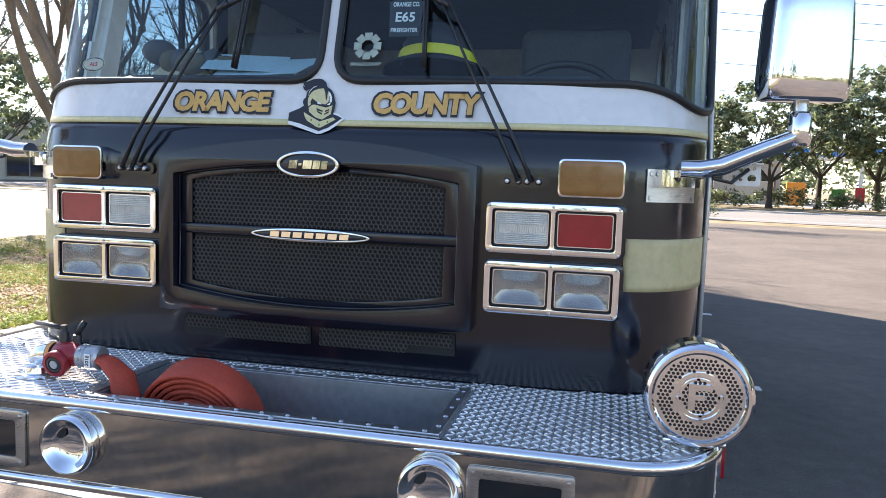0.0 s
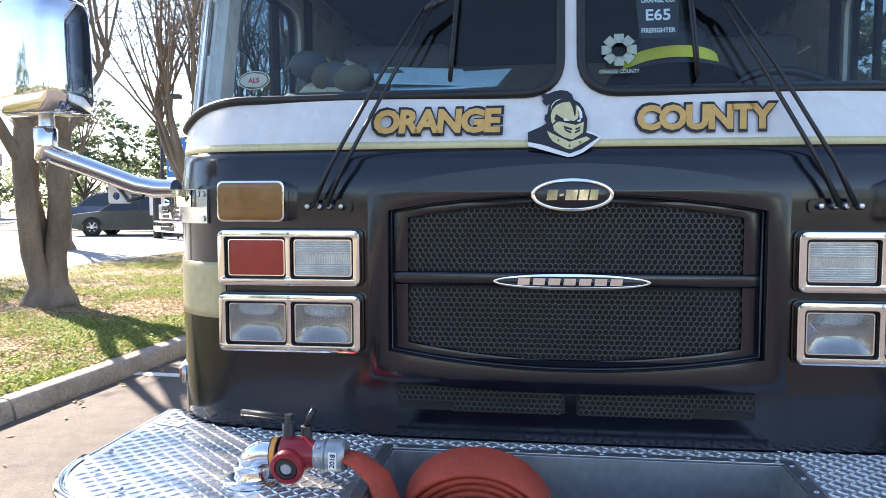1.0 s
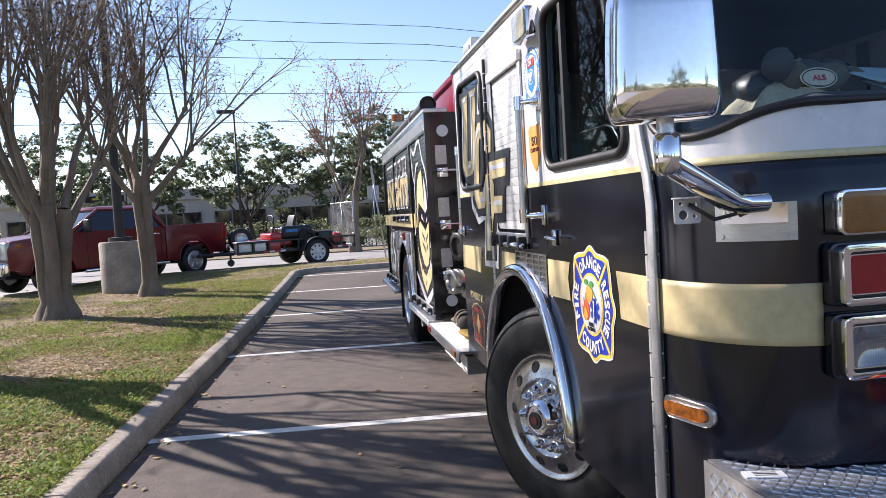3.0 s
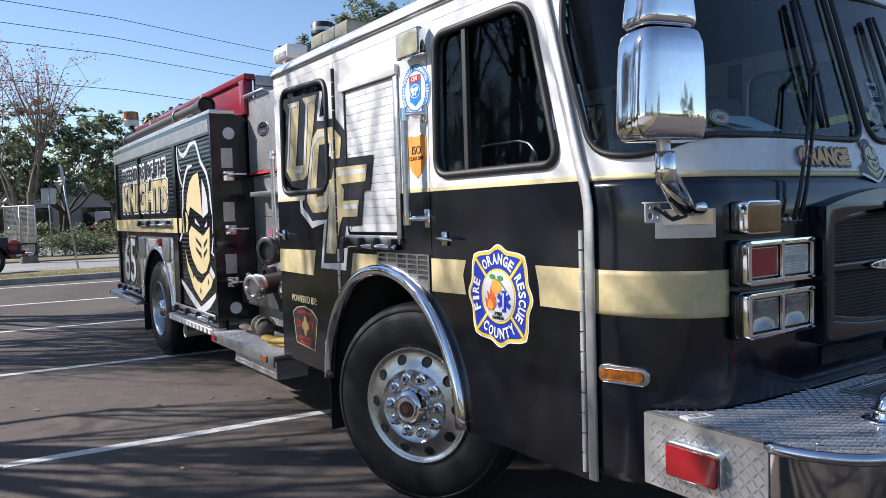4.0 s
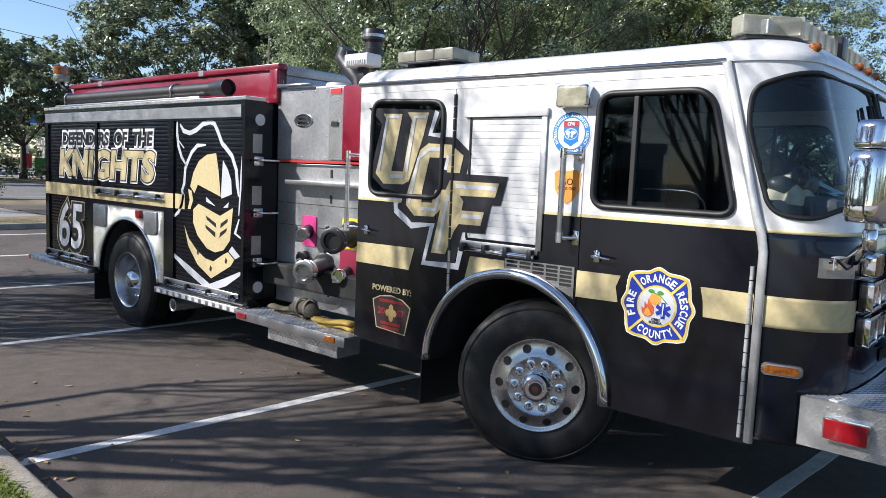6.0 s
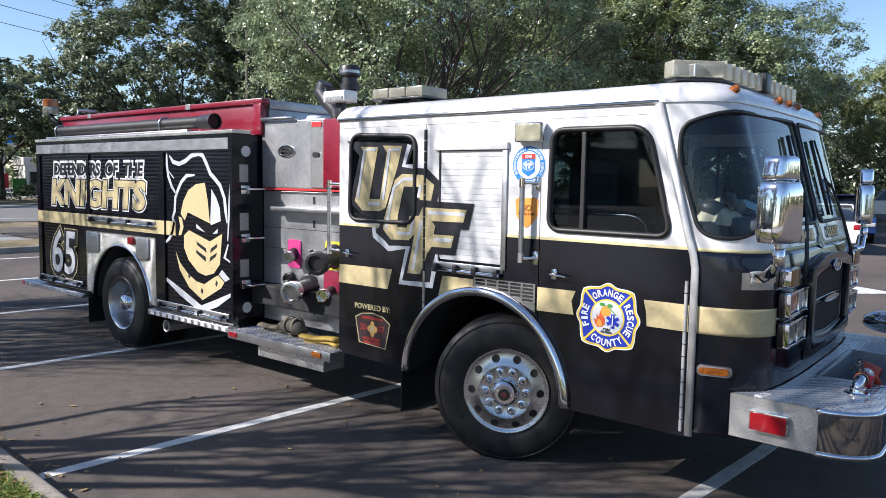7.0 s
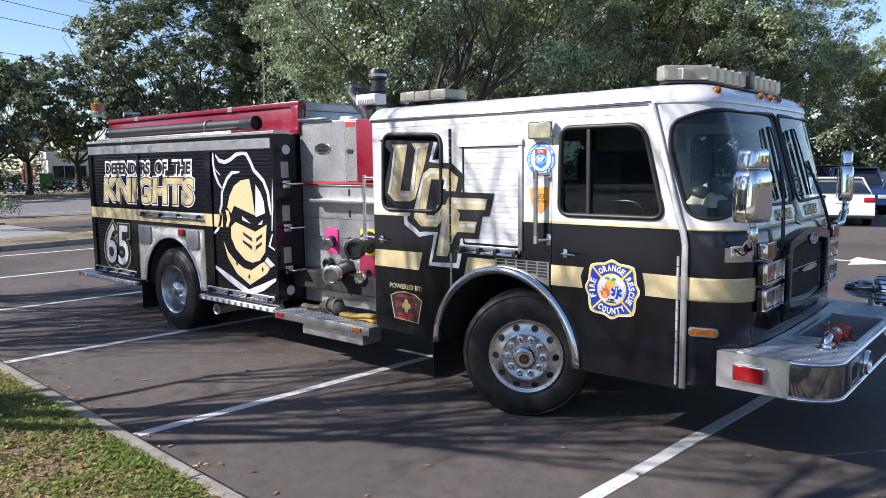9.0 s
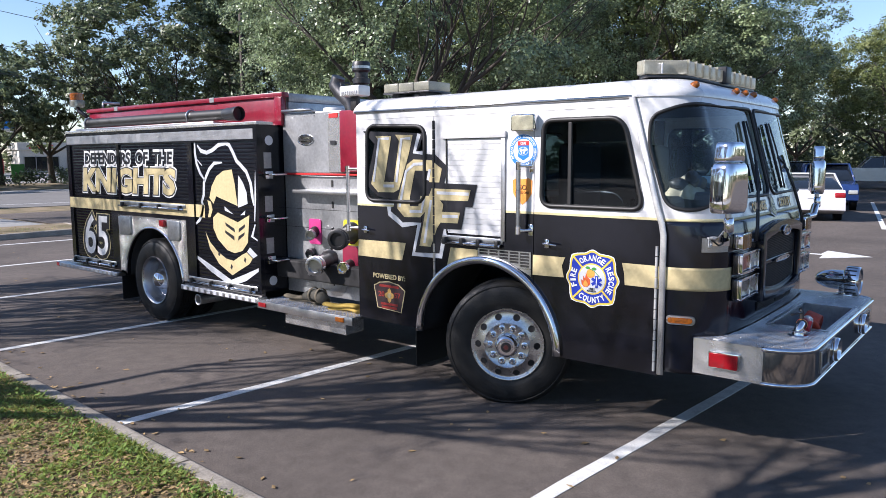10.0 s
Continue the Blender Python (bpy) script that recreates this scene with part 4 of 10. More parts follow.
MESH_WIRE = material("grey_mesh_wire", (0.10, 0.10, 0.105), 0.45, metal=0.6, vary=0.2)


def curve_between(x0, x1, z_side, z_mid, n=14):
    return [(x0 + (x1 - x0) * k / n, z_side + (z_mid - z_side) * (1 - (2 * k / n - 1) ** 2)) for k in range(n + 1)]


# grille surround with its arched hood
bm = bmesh.new()
outer = curve_between(-0.525, 0.525, 0.985, 0.962) + curve_between(0.528, -0.528, 1.485, 1.552)
inner = curve_between(-0.475, 0.475, 1.062, 1.018) + curve_between(0.475, -0.475, 1.432, 1.476)
plate(bm, [outer, inner], front_at(0.03), 0.062)
grille = part("grille_surround", soften(bm, 0.012, 60, 3), BLACK_PAINT, engine, "glossy black arched grille surround", smooth=45)
bm = bmesh.new()
shrink = lambda loop, k: [(x * k, 1.247 + (z - 1.247) * k) for x, z in loop]
plate(bm, [shrink(inner, 1.0), shrink(inner, 0.90)], front_at(0.028), 0.024)
part("grille_inner_frame", soften(bm, 0.006), BLACK_PAINT, grille, "black stepped inner frame", smooth=45)
bm = bmesh.new()
tube(bm, [front_at(-0.0) @ Vector((x, z, 0)) for x, z in shrink(inner, 0.992)], 0.0045, 6, closed=True)
part("grille_edge", bm, BLACK_PAINT, grille, "rounded black edge of the grille opening", smooth=True)
opening = shrink(inner, 0.9)
v, f = hex_mesh(lambda x, z: inside(x, z + 1.247, shrink(inner, 0.885)) and not (-0.026 < z < 0.026), front_at(0.010) @ Matrix.Translation((0, 1.247, 0)), 0.0088, 0.0013, 0.004)
sheet("grille_mesh", v, f, MESH_WIRE, grille, "grey hexagonal grille mesh")
# matt dark sheet gives the mesh the shade of an open space behind it
bm = bmesh.new()
plate(bm, [shrink(inner, 0.98)], front_at(0.026), 0.004)
part("mesh_shade_panel", bm, UNDER, grille, "dark panel standing in for the shaded space behind the mesh")
bm = bmesh.new()
box(bm, (-0.475, -0.002, 1.236), (0.475, 0.045, 1.272), 0.008, 3)
part("grille_bar", bm, BLACK_PAINT, grille, "glossy black bar across the grille", smooth=45)


def oval_badge(name, z, rx, rz, bars, y, label):
    root = new(name)
    root.parent = engine
    root["label"] = label
    bm = bmesh.new()
    plate(bm, [circle(0, z, rx, 40, rz)], front_at(y + 0.012), 0.012)
    part("badge_plate", soften(bm, 0.003), BLACK_PAINT, root, "black badge plate", smooth=45)
    bm = bmesh.new()
    plate(bm, [circle(0, z, rx, 48, rz), circle(0, z, rx - 0.009, 48, rz - 0.007)], front_at(y + 0.004), 0.010)
    part("badge_ring", soften(bm, 0.002), CHROME, root, "chrome ring", smooth=45)
    for u0, u1, h in bars:
        bm = bmesh.new()
        plate(bm, [[(u0 - h * 0.15, z - h), (u1 - h * 0.15, z - h), (u1 + h * 0.15, z + h), (u0 + h * 0.15, z + h)]], front_at(y + 0.001), 0.004)
        part("badge_bar", bm, CHROME, root, "chrome bar on the badge")


oval_badge("grille_badge", 1.472, 0.102, 0.041, [(-0.062, -0.036, 0.013), (-0.031, -0.021, 0.003), (-0.016, 0.013, 0.013), (0.017, 0.040, 0.013), (0.044, 0.064, 0.013)], -0.045, "oval black and chrome maker's badge")
oval_badge("bar_badge", 1.250, 0.199, 0.0205, [(-0.135 + k * 0.039, -0.135 + k * 0.039 + 0.03, 0.0085) for k in range(7)], -0.020, "long oval black and chrome model badge")

# lower vents
for x0, x1 in ((-0.454, -0.018), (0.027, 0.462)):
    vent = new("lower_vent")
    vent.parent = engine
    vent["label"] = "low hexagonal mesh vent slot"
    bm = bmesh.new()
    plate(bm, [[(x0 - 0.008, 0.893), (x1 + 0.008, 0.893), (x1 + 0.008, 0.962), (x0 - 0.008, 0.962)]], front_at(0.0255), 0.002)
    part("vent_backing", bm, UNDER, vent)
    xm, step = (x0 + x1) / 2, 0.28 if x0 < 0 else 0.72
    cut = x0 + (x1 - x0) * (0.33 if x0 < 0 else 0.66)
    keep = lambda x, z: x0 < x < x1 and (-0.03 if ((x > cut) == (x0 < 0)) else -0.006) < z < 0.028
    v, f = hex_mesh(keep, front_at(0.018) @ Matrix.Translation((0, 0.926, 0)), 0.0088, 0.0014, 0.003)
    sheet("vent_mesh", v, f, MESH_WIRE, vent, "grey hexagonal mesh")


REFLECTOR = material("headlamp_reflector", (0.40, 0.40, 0.41), 0.10, metal=1.0, vary=0.3, scale=18)
LENS_GLASS = material("fluted_headlamp_glass", (0.42, 0.43, 0.42), 0.10, metal=0.2, vary=0.3, scale=25, coat=0.6)
clear_share(LENS_GLASS, 0.62)


def lamp_pair(sign, z0, z1, lenses, name, label):
    """A chrome bezel with two rectangular lamps behind one frame."""
    root = new(name)
    root.parent = engine
    root["label"] = label
    a, b = 0.557, 0.955
    M = front_at(0.055) if sign > 0 else Matrix.Diagonal((-1, 1, 1, 1)) @ front_at(0.055)
    bm = bmesh.new()
    plate(bm, [rounded([(a - 0.004, z0 - 0.004), (b + 0.012, z0 - 0.004), (b + 0.012, z1 + 0.004), (a - 0.004, z1 + 0.004)], 0.022)], M, 0.030)
    part("lamp_housing", soften(bm, 0.004), BLACK_PAINT, root, smooth=45)
    mid = (a + b) / 2
    holes = [rounded([(u0, z0 + 0.018), (u1, z0 + 0.018), (u1, z1 - 0.018), (u0, z1 - 0.018)], 0.010, 3) for u0, u1 in ((a + 0.018, mid - 0.006), (mid + 0.006, b - 0.018))]
    bm = bmesh.new()
    plate(bm, [rounded([(a, z0), (b, z0), (b, z1), (a, z1)], 0.020)] + holes, Matrix.Translation((0, -0.030, 0)) @ M, 0.032)
    part("bezel", soften(bm, 0.005, 50, 3), CHROME, root, "chrome lamp bezel", smooth=45)
    for (u0, u1), (mat, kind) in zip(((a + 0.018, mid - 0.006), (mid + 0.006, b - 0.018)), lenses):
        bm = bmesh.new()
        hole = [rounded([(u0 + 0.008, z0 + 0.026), (u1 - 0.008, z0 + 0.026), (u1 - 0.008, z1 - 0.026), (u0 + 0.008, z1 - 0.026)], 0.008, 3)] if kind == "head" else []
        plate(bm, [rounded([(u0 + 0.001, z0 + 0.019), (u1 - 0.001, z0 + 0.019), (u1 - 0.001, z1 - 0.019), (u0 + 0.001, z1 - 0.019)], 0.01, 3)] + hole, Matrix.Translation((0, -0.028, 0)) @ M, 0.012)
        part("lamp_seal", bm, SEAL, root)
        e = 0.007
        loop = rounded([(u0 + e, z0 + 0.018 + e), (u1 - e, z0 + 0.018 + e), (u1 - e, z1 - 0.018 - e), (u0 + e, z1 - 0.018 - e)], 0.008, 3)
        bm = bmesh.new()
        plate(bm, [loop, [(mid2 + (x - mid2) * 0.965, zc + (z - zc) * 0.95) for mid2, zc in (((u0 + u1) / 2, (z0 + z1) / 2),) for x, z in loop]], Matrix.Translation((0, -0.040, 0)) @ M, 0.010)
        part("lamp_rim", bm, CHROME, root, "thin chrome lamp rim")
        c, w, h = (u0 + u1) / 2, (u1 - u0) - 2 * e - 0.006, (z1 - z0) - 0.036 - 2 * e - 0.005
        zc = (z0 + z1) / 2
        bm = bmesh.new()
        if kind == "head":
            # reflector bowl, bulb and fluted glass
            grid = [[bm.verts.new(M @ Vector((c + w * (i / 12 - 0.5), zc + h * (j / 8 - 0.5), 0.0465 - 0.0150 * (1 - abs(i / 6 - 1) ** 2.6) * (1 - abs(j / 4 - 1) ** 1.8)))) for j in range(9)] for i in range(13)]
            for i in range(12):
                for j in range(8):
                    bm.faces.new((grid[i][j], grid[i + 1][j], grid[i + 1][j + 1], grid[i][j + 1]))
            part("reflector", bm, REFLECTOR, root, "chrome headlamp reflector", smooth=True)
            bm = bmesh.new()
            n = 44
            cols = [[bm.verts.new(M @ Vector((c + w * (i / n - 0.5), zc + h * (j / 4 - 0.5), 0.049 + (0.0011 if i % 2 else 0) + 0.005 * (1 - (j / 2 - 1) ** 2) * (1 - (2 * i / n - 1) ** 2)))) for j in range(5)] for i in range(n + 1)]
            for i in range(n):
                for j in range(4):
                    bm.faces.new((cols[i][j], cols[i + 1][j], cols[i + 1][j + 1], cols[i][j + 1]))
            ob = part("headlamp_lens", bm, LENS_GLASS, root, "clear fluted headlamp glass")
            ob.visible_shadow = False
        else:
            n = 46 if kind == "fluted" else 2
            cols = [[bm.verts.new(M @ Vector((c + w * (i / n - 0.5), zc + h * (j - 0.5), 0.047 + (0.0016 if (i % 2 and n > 2) else 0)))) for j in range(2)] for i in range(n + 1)]
            for i in range(n):
                bm.faces.new((cols[i][0], cols[i + 1][0], cols[i + 1][1], cols[i][1]))
            back = [[bm.verts.new(M @ Vector((c + w * (i - 0.5), zc + h * (j - 0.5), 0.030))) for j in range(2)] for i in range(2)]
            bm.faces.new((back[0][0], back[0][1], back[1][1], back[1][0]))
            lens = part("lens", bm, mat, root, "red flat warning lens" if mat is RED_LENS else "ribbed clear lens")
            if n > 2:
                for f0, f1 in ((0.0, 0.36), (0.62, 1.0)):
                    for k in range(6):
                        g0, g1 = f0 + (f1 - f0) * k / 6, f0 + (f1 - f0) * (k + 1) / 6
                        bm = bmesh.new()
                        plate(bm, [[(c - w / 2, zc + h * (g0 - 0.5) + 0.0006), (c + w / 2, zc + h * (g0 - 0.5) + 0.0006), (c + w / 2, zc + h * (g1 - 0.5)), (c - w / 2, zc + h * (g1 - 0.5))]], M, 0.0495)
                        part("lens_band", soften(bm, 0.0008), mat, lens, "smooth band of the clear lens", smooth=45)
    for u in (a + 0.009, mid, b - 0.009):
        for z in (z0 + 0.008, z1 - 0.008):
            bm = bmesh.new()
            turned(bm, [(0.005, 0), (0.004, 0.003), (0, 0.0035)], Matrix.Translation((0, -0.030, 0)) @ M @ Matrix.Translation((u, z, 0.032)), 8)
            part("screw", bm, STAINLESS, root)


for sign in (-1, 1):
    lamp_pair(sign, 1.229, 1.379, [(CLEAR_LENS, "fluted"), (RED_LENS, "flat")], "warning_lamp_pair", "chrome bezel with one red and one clear lamp")
    lamp_pair(sign, 1.047, 1.203, [(CLEAR_LENS, "head"), (CLEAR_LENS, "head")], "headlamp_pair", "chrome bezel with two rectangular headlamps")
    M = front_at(0.058) if sign > 0 else Matrix.Diagonal((-1, 1, 1, 1)) @ front_at(0.058)
    turn_lamp = new("turn_lamp")
    turn_lamp.parent = engine
    turn_lamp["label"] = "dark amber turn lamp in a chrome housing"
    loop = rounded([(0.765, 1.402), (0.955, 1.402), (0.955, 1.513), (0.765, 1.513)], 0.018)
    bm = bmesh.new()
    plate(bm, [loop], M, 0.062)
    part("lamp_housing", soften(bm, 0.006), CHROME, turn_lamp, "chrome housing", smooth=45)
    bm = bmesh.new()
    plate(bm, [[(0.86 + (x - 0.86) * 0.95, 1.4575 + (z - 1.4575) * 0.91) for x, z in loop]], M, 0.066)
    lens = part("amber_lens", soften(bm, 0.003), AMBER_DARK, turn_lamp, "dark amber dotted lens", smooth=45)
    verts, faces = [], []
    for i in range(17):
        for j in range(9):
            if abs(j - 4) <= 1 or (i in (9, 10, 11) and abs(j - 4) <= 4):
                k = len(verts)
                cx, cz = 0.79 + i * 0.0088, 1.4225 + j * 0.0088
                verts.extend(M @ Vector((cx + a, cz + b, 0.0672)) for a, b in ((-0.0022, 0), (0, -0.0022), (0.0022, 0), (0, 0.0022)))
                faces.append((k, k + 1, k + 2, k + 3))
    sheet("led_dots", verts, faces, AMBER_LENS, lens, "amber dots in the shape of an arrow")
    # wiper plate, arm and blade
    wiper = new("wiper")
    wiper.parent = engine
    wiper["label"] = "black twin-arm windshield wiper with a long blade"
    bm = bmesh.new()
    plate(bm, [rounded([(sign * 0.585, 1.425), (sign * 0.735, 1.425), (sign * 0.735, 1.462), (sign * 0.585, 1.462)][::sign], 0.016)], front_at(0.035), 0.010)
    part("pivot_plate", bm, BLACK_PAINT, wiper)
    for x in (0.612, 0.645, 0.672, 0.706):
        bm = bmesh.new()
        turned(bm, [(0.010, 0), (0.010, 0.012), (0.006, 0.018), (0, 0.019)], front_at(0.028) @ Matrix.Translation((sign * x, 1.443, 0)), 12)
        part("pivot_nut", bm, STAINLESS, wiper, smooth=40)
    for dx in (0.0, 0.038):
        bm = bmesh.new()
        pts = [Vector((sign * (0.648 + dx), -0.005, 1.443)), Vector((sign * (0.60 + dx), 0.0, 1.55)), Vector((sign * (0.47 + dx * 0.9), 0.045, 1.80)), Vector((sign * (0.375 + dx * 0.6), 0.10, 1.985))]
        tube(bm, pts, [0.010, 0.008, 0.007, 0.006], 6, flat=0.7)
        part("wiper_arm", bm, PLASTIC, wiper, smooth=True)
    for r, off in ((0.012, 0.0), (0.007, 0.022)):
        bm = bmesh.new()
        tube(bm, [skin(sign * (0.325 - 0.03 * k / 6), 1.785 + 0.52 * k / 6, 0.012 + off + (0.010 * math.sin(math.pi * k / 6) if off else 0)) for k in range(7)], r, 6, flat=0.5)
        part("wiper_blade", bm, PLASTIC, wiper, smooth=True)
    bm = bmesh.new()
    tube(bm, [(sign * 0.375, 0.10, 1.985), (sign * 0.31, 0.13, 2.03)], 0.010, 6)
    tube(bm, [(sign * 0.395, 0.10, 1.975), (sign * 0.36, 0.10, 2.0)], 0.010, 6)
    part("wiper_joint", bm, PLASTIC, wiper, smooth=True)


def mirror(sign):
    """A chrome mirror head on an arm and a bracket at the cab's corner."""
    root = new("side_mirror")
    root.parent = engine
    root["label"] = "chrome truck mirror on a bent chrome arm"
    F = Matrix() if sign < 0 else Matrix.Diagonal((-1, 1, 1, 1))
    dy = 0.0 if sign < 0 else 0.11
    A = F @ Matrix.Translation((-1.42, -0.03 + dy, 0)) @ Matrix.Rotation(radians(-14), 4, "Z")

    def head(z0, z1, w, d, taper, name, mat, label):
        bm = bmesh.new()
        rings = []
        for k in range(9):
            f = k / 8
            z = z0 + (z1 - z0) * f
            g = (1 - abs(2 * f - 1) ** 5) ** 0.5 * 0.12 + 0.88
            ww, dd = w * g * (1 + taper * (f - 0.5)), d * g
            ring = []
            for i in range(28):
                a = 2 * math.pi * i / 28
                c, s = math.cos(a), math.sin(a)
                x = math.copysign(abs(c) ** 0.42, c) * ww / 2
                y = math.copysign(abs(s) ** (0.55 if s < 0 else 0.25), s) * (dd * 0.66 if s < 0 else dd * 0.34)
                ring.append(bm.verts.new(A @ Vector((x, y, z))))
            rings.append(ring)
        for r0, r1 in zip(rings, rings[1:]):
            for i in range(28):
                bm.faces.new((r0[i], r0[(i + 1) % 28], r1[(i + 1) % 28], r1[i]))
        bm.faces.new(rings[0])
        bm.faces.new(rings[-1])
        return part(name, soften(bm, 0.012, 40, 3), mat, root, label, smooth=50)

    head(1.690, 2.000, 0.235, 0.15 if sign < 0 else 0.12, -0.12, "mirror_head", CHROME, "chrome mirror head")
    head(2.006, 2.130, 0.185, 0.12 if sign < 0 else 0.10, -0.22, "spot_mirror_head", CHROME, "small chrome spot mirror head")
    bm = bmesh.new()
    box(bm, (-0.095, 0.046, 1.715), (0.095, 0.054, 1.975), 0.003, m=A)
    part("mirror_glass", bm, material("mirror_silver", (0.9, 0.9, 0.9), 0.02, metal=1.0), root, "mirror glass")
    bm = bmesh.new()
    tube(bm, [F @ Vector(p) for p in ((-1.42, -0.045 + dy, 1.72), (-1.42, -0.050 + dy, 1.64))], 0.020, 14)
    part("mirror_stem", bm, STAINLESS, root, smooth=50)
    bm = bmesh.new()
    tube(bm, [F @ Vector(p) for p in ((-1.42, -0.052 + dy, 1.662), (-1.42, -0.052 + dy, 1.655), (-1.42, -0.055 + dy, 1.575), (-1.42, -0.055 + dy, 1.568))], [0.024, 0.030, 0.030, 0.024], 16)
    part("arm_socket", bm, CHROME, root, "chrome arm socket", smooth=50)
    bm = bmesh.new()
    tube(bm, [F @ Vector(p) for p in ((-1.425, -0.055 + dy, 1.60), (-1.40, -0.045 + dy, 1.585), (-1.22, 0.045, 1.505), (-1.17, 0.07, 1.495), (-1.11, 0.07, 1.495))], [0.030, 0.034, 0.037, 0.038, 0.035], 12, flat=0.72)
    part("mirror_arm", bm, CHROME, root, "bent chrome mirror arm", smooth=50)
    # bracket that hugs the corner
    bm = skin_grid(sign * 1.02 if sign > 0 else -1.215, 1.215 if sign > 0 else -1.02, 1.395, 1.492, lambda s, z: True, 0.008, 0.02)
    part("bracket_plate", thicken(bm, 0.007), STAINLESS, root, "chrome corner bracket plate", smooth=50)
    bm = skin_grid(sign * 1.045 if sign > 0 else -1.185, 1.185 if sign > 0 else -1.045, 1.442, 1.490, lambda s, z: True, 0.042, 0.02)
    part("bracket_block", thicken(bm, 0.036), CHROME, root, "chrome bracket block", smooth=50)
    for s in (1.035, 1.20):
        for z in (1.408, 1.479):
            bm = bmesh.new()
            p, q = skin(sign * s, z, 0.006), skin(sign * s, z, 0.012)
            tube(bm, [p, q], 0.008, 10)
            part("bracket_screw", bm, STAINLESS, root)
    # flat bracket with a small fitting under the arm
    bm = bmesh.new()
    plate(bm, [rounded([(0, 0), (0.07, 0), (0.07, 0.064), (0, 0.064)], 0.008), circle(0.024, 0.022, 0.012, 14), circle(0.054, 0.046, 0.006, 10), circle(0.054, 0.018, 0.005, 10), circle(0.018, 0.050, 0.005, 10)], F @ Matrix.Translation((-1.335, 0.10, 1.452)) @ Matrix.Rotation(radians(90), 4, "X"), 0.004)
    plate(bm, [[(0, 0), (0.09, 0), (0.09, 0.05), (0, 0.05)]], F @ Matrix.Translation((-1.335, 0.06, 1.514)), 0.004)
    part("accessory_bracket", bm, WHITE, root, "small white drilled bracket under the arm")
    bm = bmesh.new()
    tube(bm, [F @ Vector(p) for p in ((-1.30, 0.09, 1.50), (-1.25, 0.06, 1.46), (-1.20, 0.05, 1.47), (-1.20, 0.045, 1.51))], 0.006, 6)
    part("cable", bm, PLASTIC, root, smooth=True)


mirror(-1)
mirror(1)
BAND = Matrix.Translation((0, 0.028 + lean(1.672) - 0.004, 1.672)) @ Matrix.Rotation(-math.atan(0.27), 4, "X") @ Matrix(((1, 0, 0, 0), (0, 0, -1, 0), (0, 1, 0, 0), (0, 0, 0, 1)))
for text, x, w in (("ORANGE", -0.358, 0.352), ("COUNTY", 0.344, 0.352)):
    word = new("front_lettering")
    word.parent = engine
    word["label"] = "orange-gold block lettering outlined in black"
    for grow, bold, w2, h2, mat in ((0, 0.085, w + 0.012, 0.086, DECAL_BLACK), (0.0012, 0.048, w - 0.004, 0.070, ORANGE_GOLD)):
        bm = lettering(text, w2, h2, 0.0012, bold, 0.06, 0.92)
        bmesh.ops.transform(bm, matrix=BAND @ Matrix.Translation((x, 0, grow + 0.002)), verts=bm.verts)
        part("letters", bm, mat, word)


def front_shape(name, pts, level, mat, parent, label="", k=(0.19, 0.187), o=(-0.113, 1.567), flat=BAND):
    bm = bmesh.new()
    plate(bm, [[(o[0] + u * k[0], o[1] - 1.672 + v * k[1]) for u, v in pts]], flat @ Matrix.Translation((0, 0, 0.002 + level * 0.0009)), 0.0009)
    return part(name, bm, mat, parent, label)


crest = new("front_crest")
crest.parent = engine
crest["label"] = "dark, white and gold helmet crest decal"


def crest_piece(name, pts, level, mat):
    front_shape(name, [((x + 31) / 411, (487 - y) / 399) for x, y in pts], level, mat, crest)


crest_piece("crest_border", [(-31, 335), (60, 300), (330, 340), (384, 374), (330, 424), (280, 460), (225, 484), (195, 487), (90, 455), (-31, 418)], 0, DECAL_WHITE)
crest_piece("crest_ground", [(-31, 338), (40, 308), (75, 285), (62, 264), (66, 238), (79, 228), (85, 190), (103, 162), (75, 180), (55, 165), (45, 140), (62, 150), (46, 120), (40, 98), (58, 110), (78, 111), (120, 94), (160, 88), (195, 96), (218, 115), (230, 148), (262, 168), (284, 200), (296, 240), (305, 262), (303, 300), (298, 345), (330, 355), (365, 373), (330, 400), (270, 442), (205, 467), (140, 445), (60, 415), (-31, 395)], 1, DECAL_BLACK)
crest_piece("crest_glint", [(98, 215), (104, 185), (125, 158), (162, 140), (130, 150), (112, 166), (100, 186)], 2, DECAL_WHITE)
crest_piece("crest_dome", [(102, 275), (98, 240), (108, 205), (130, 180), (165, 165), (205, 160), (220, 190), (234, 255), (241, 230), (240, 182), (253, 205), (256, 240), (250, 262), (230, 276), (190, 268), (160, 254), (128, 232), (118, 262), (126, 275), (108, 290)], 2, GOLD_LINE)
crest_piece("crest_glint", [(243, 180), (262, 196), (275, 225), (277, 258), (262, 262), (259, 225)], 2, DECAL_WHITE)
crest_piece("crest_face", [(112, 300), (135, 281), (150, 278), (240, 300), (285, 282), (280, 345), (220, 385), (175, 372), (145, 352), (118, 330)], 2, GOLD_LINE)
crest_piece("crest_glint", [(170, 262), (180, 258), (208, 276), (176, 274)], 3, DECAL_WHITE)
crest_piece("crest_glint", [(271, 262), (248, 275), (248, 280), (266, 280)], 3, DECAL_WHITE)
for slot in ([(168, 303), (218, 321), (219, 331), (178, 321)], [(172, 320), (216, 340), (214, 351), (184, 336)], [(267, 308), (238, 321), (237, 331), (262, 322)], [(266, 325), (236, 340), (232, 352), (262, 338)]):
    crest_piece("crest_slot", slot, 3, DECAL_BLACK)
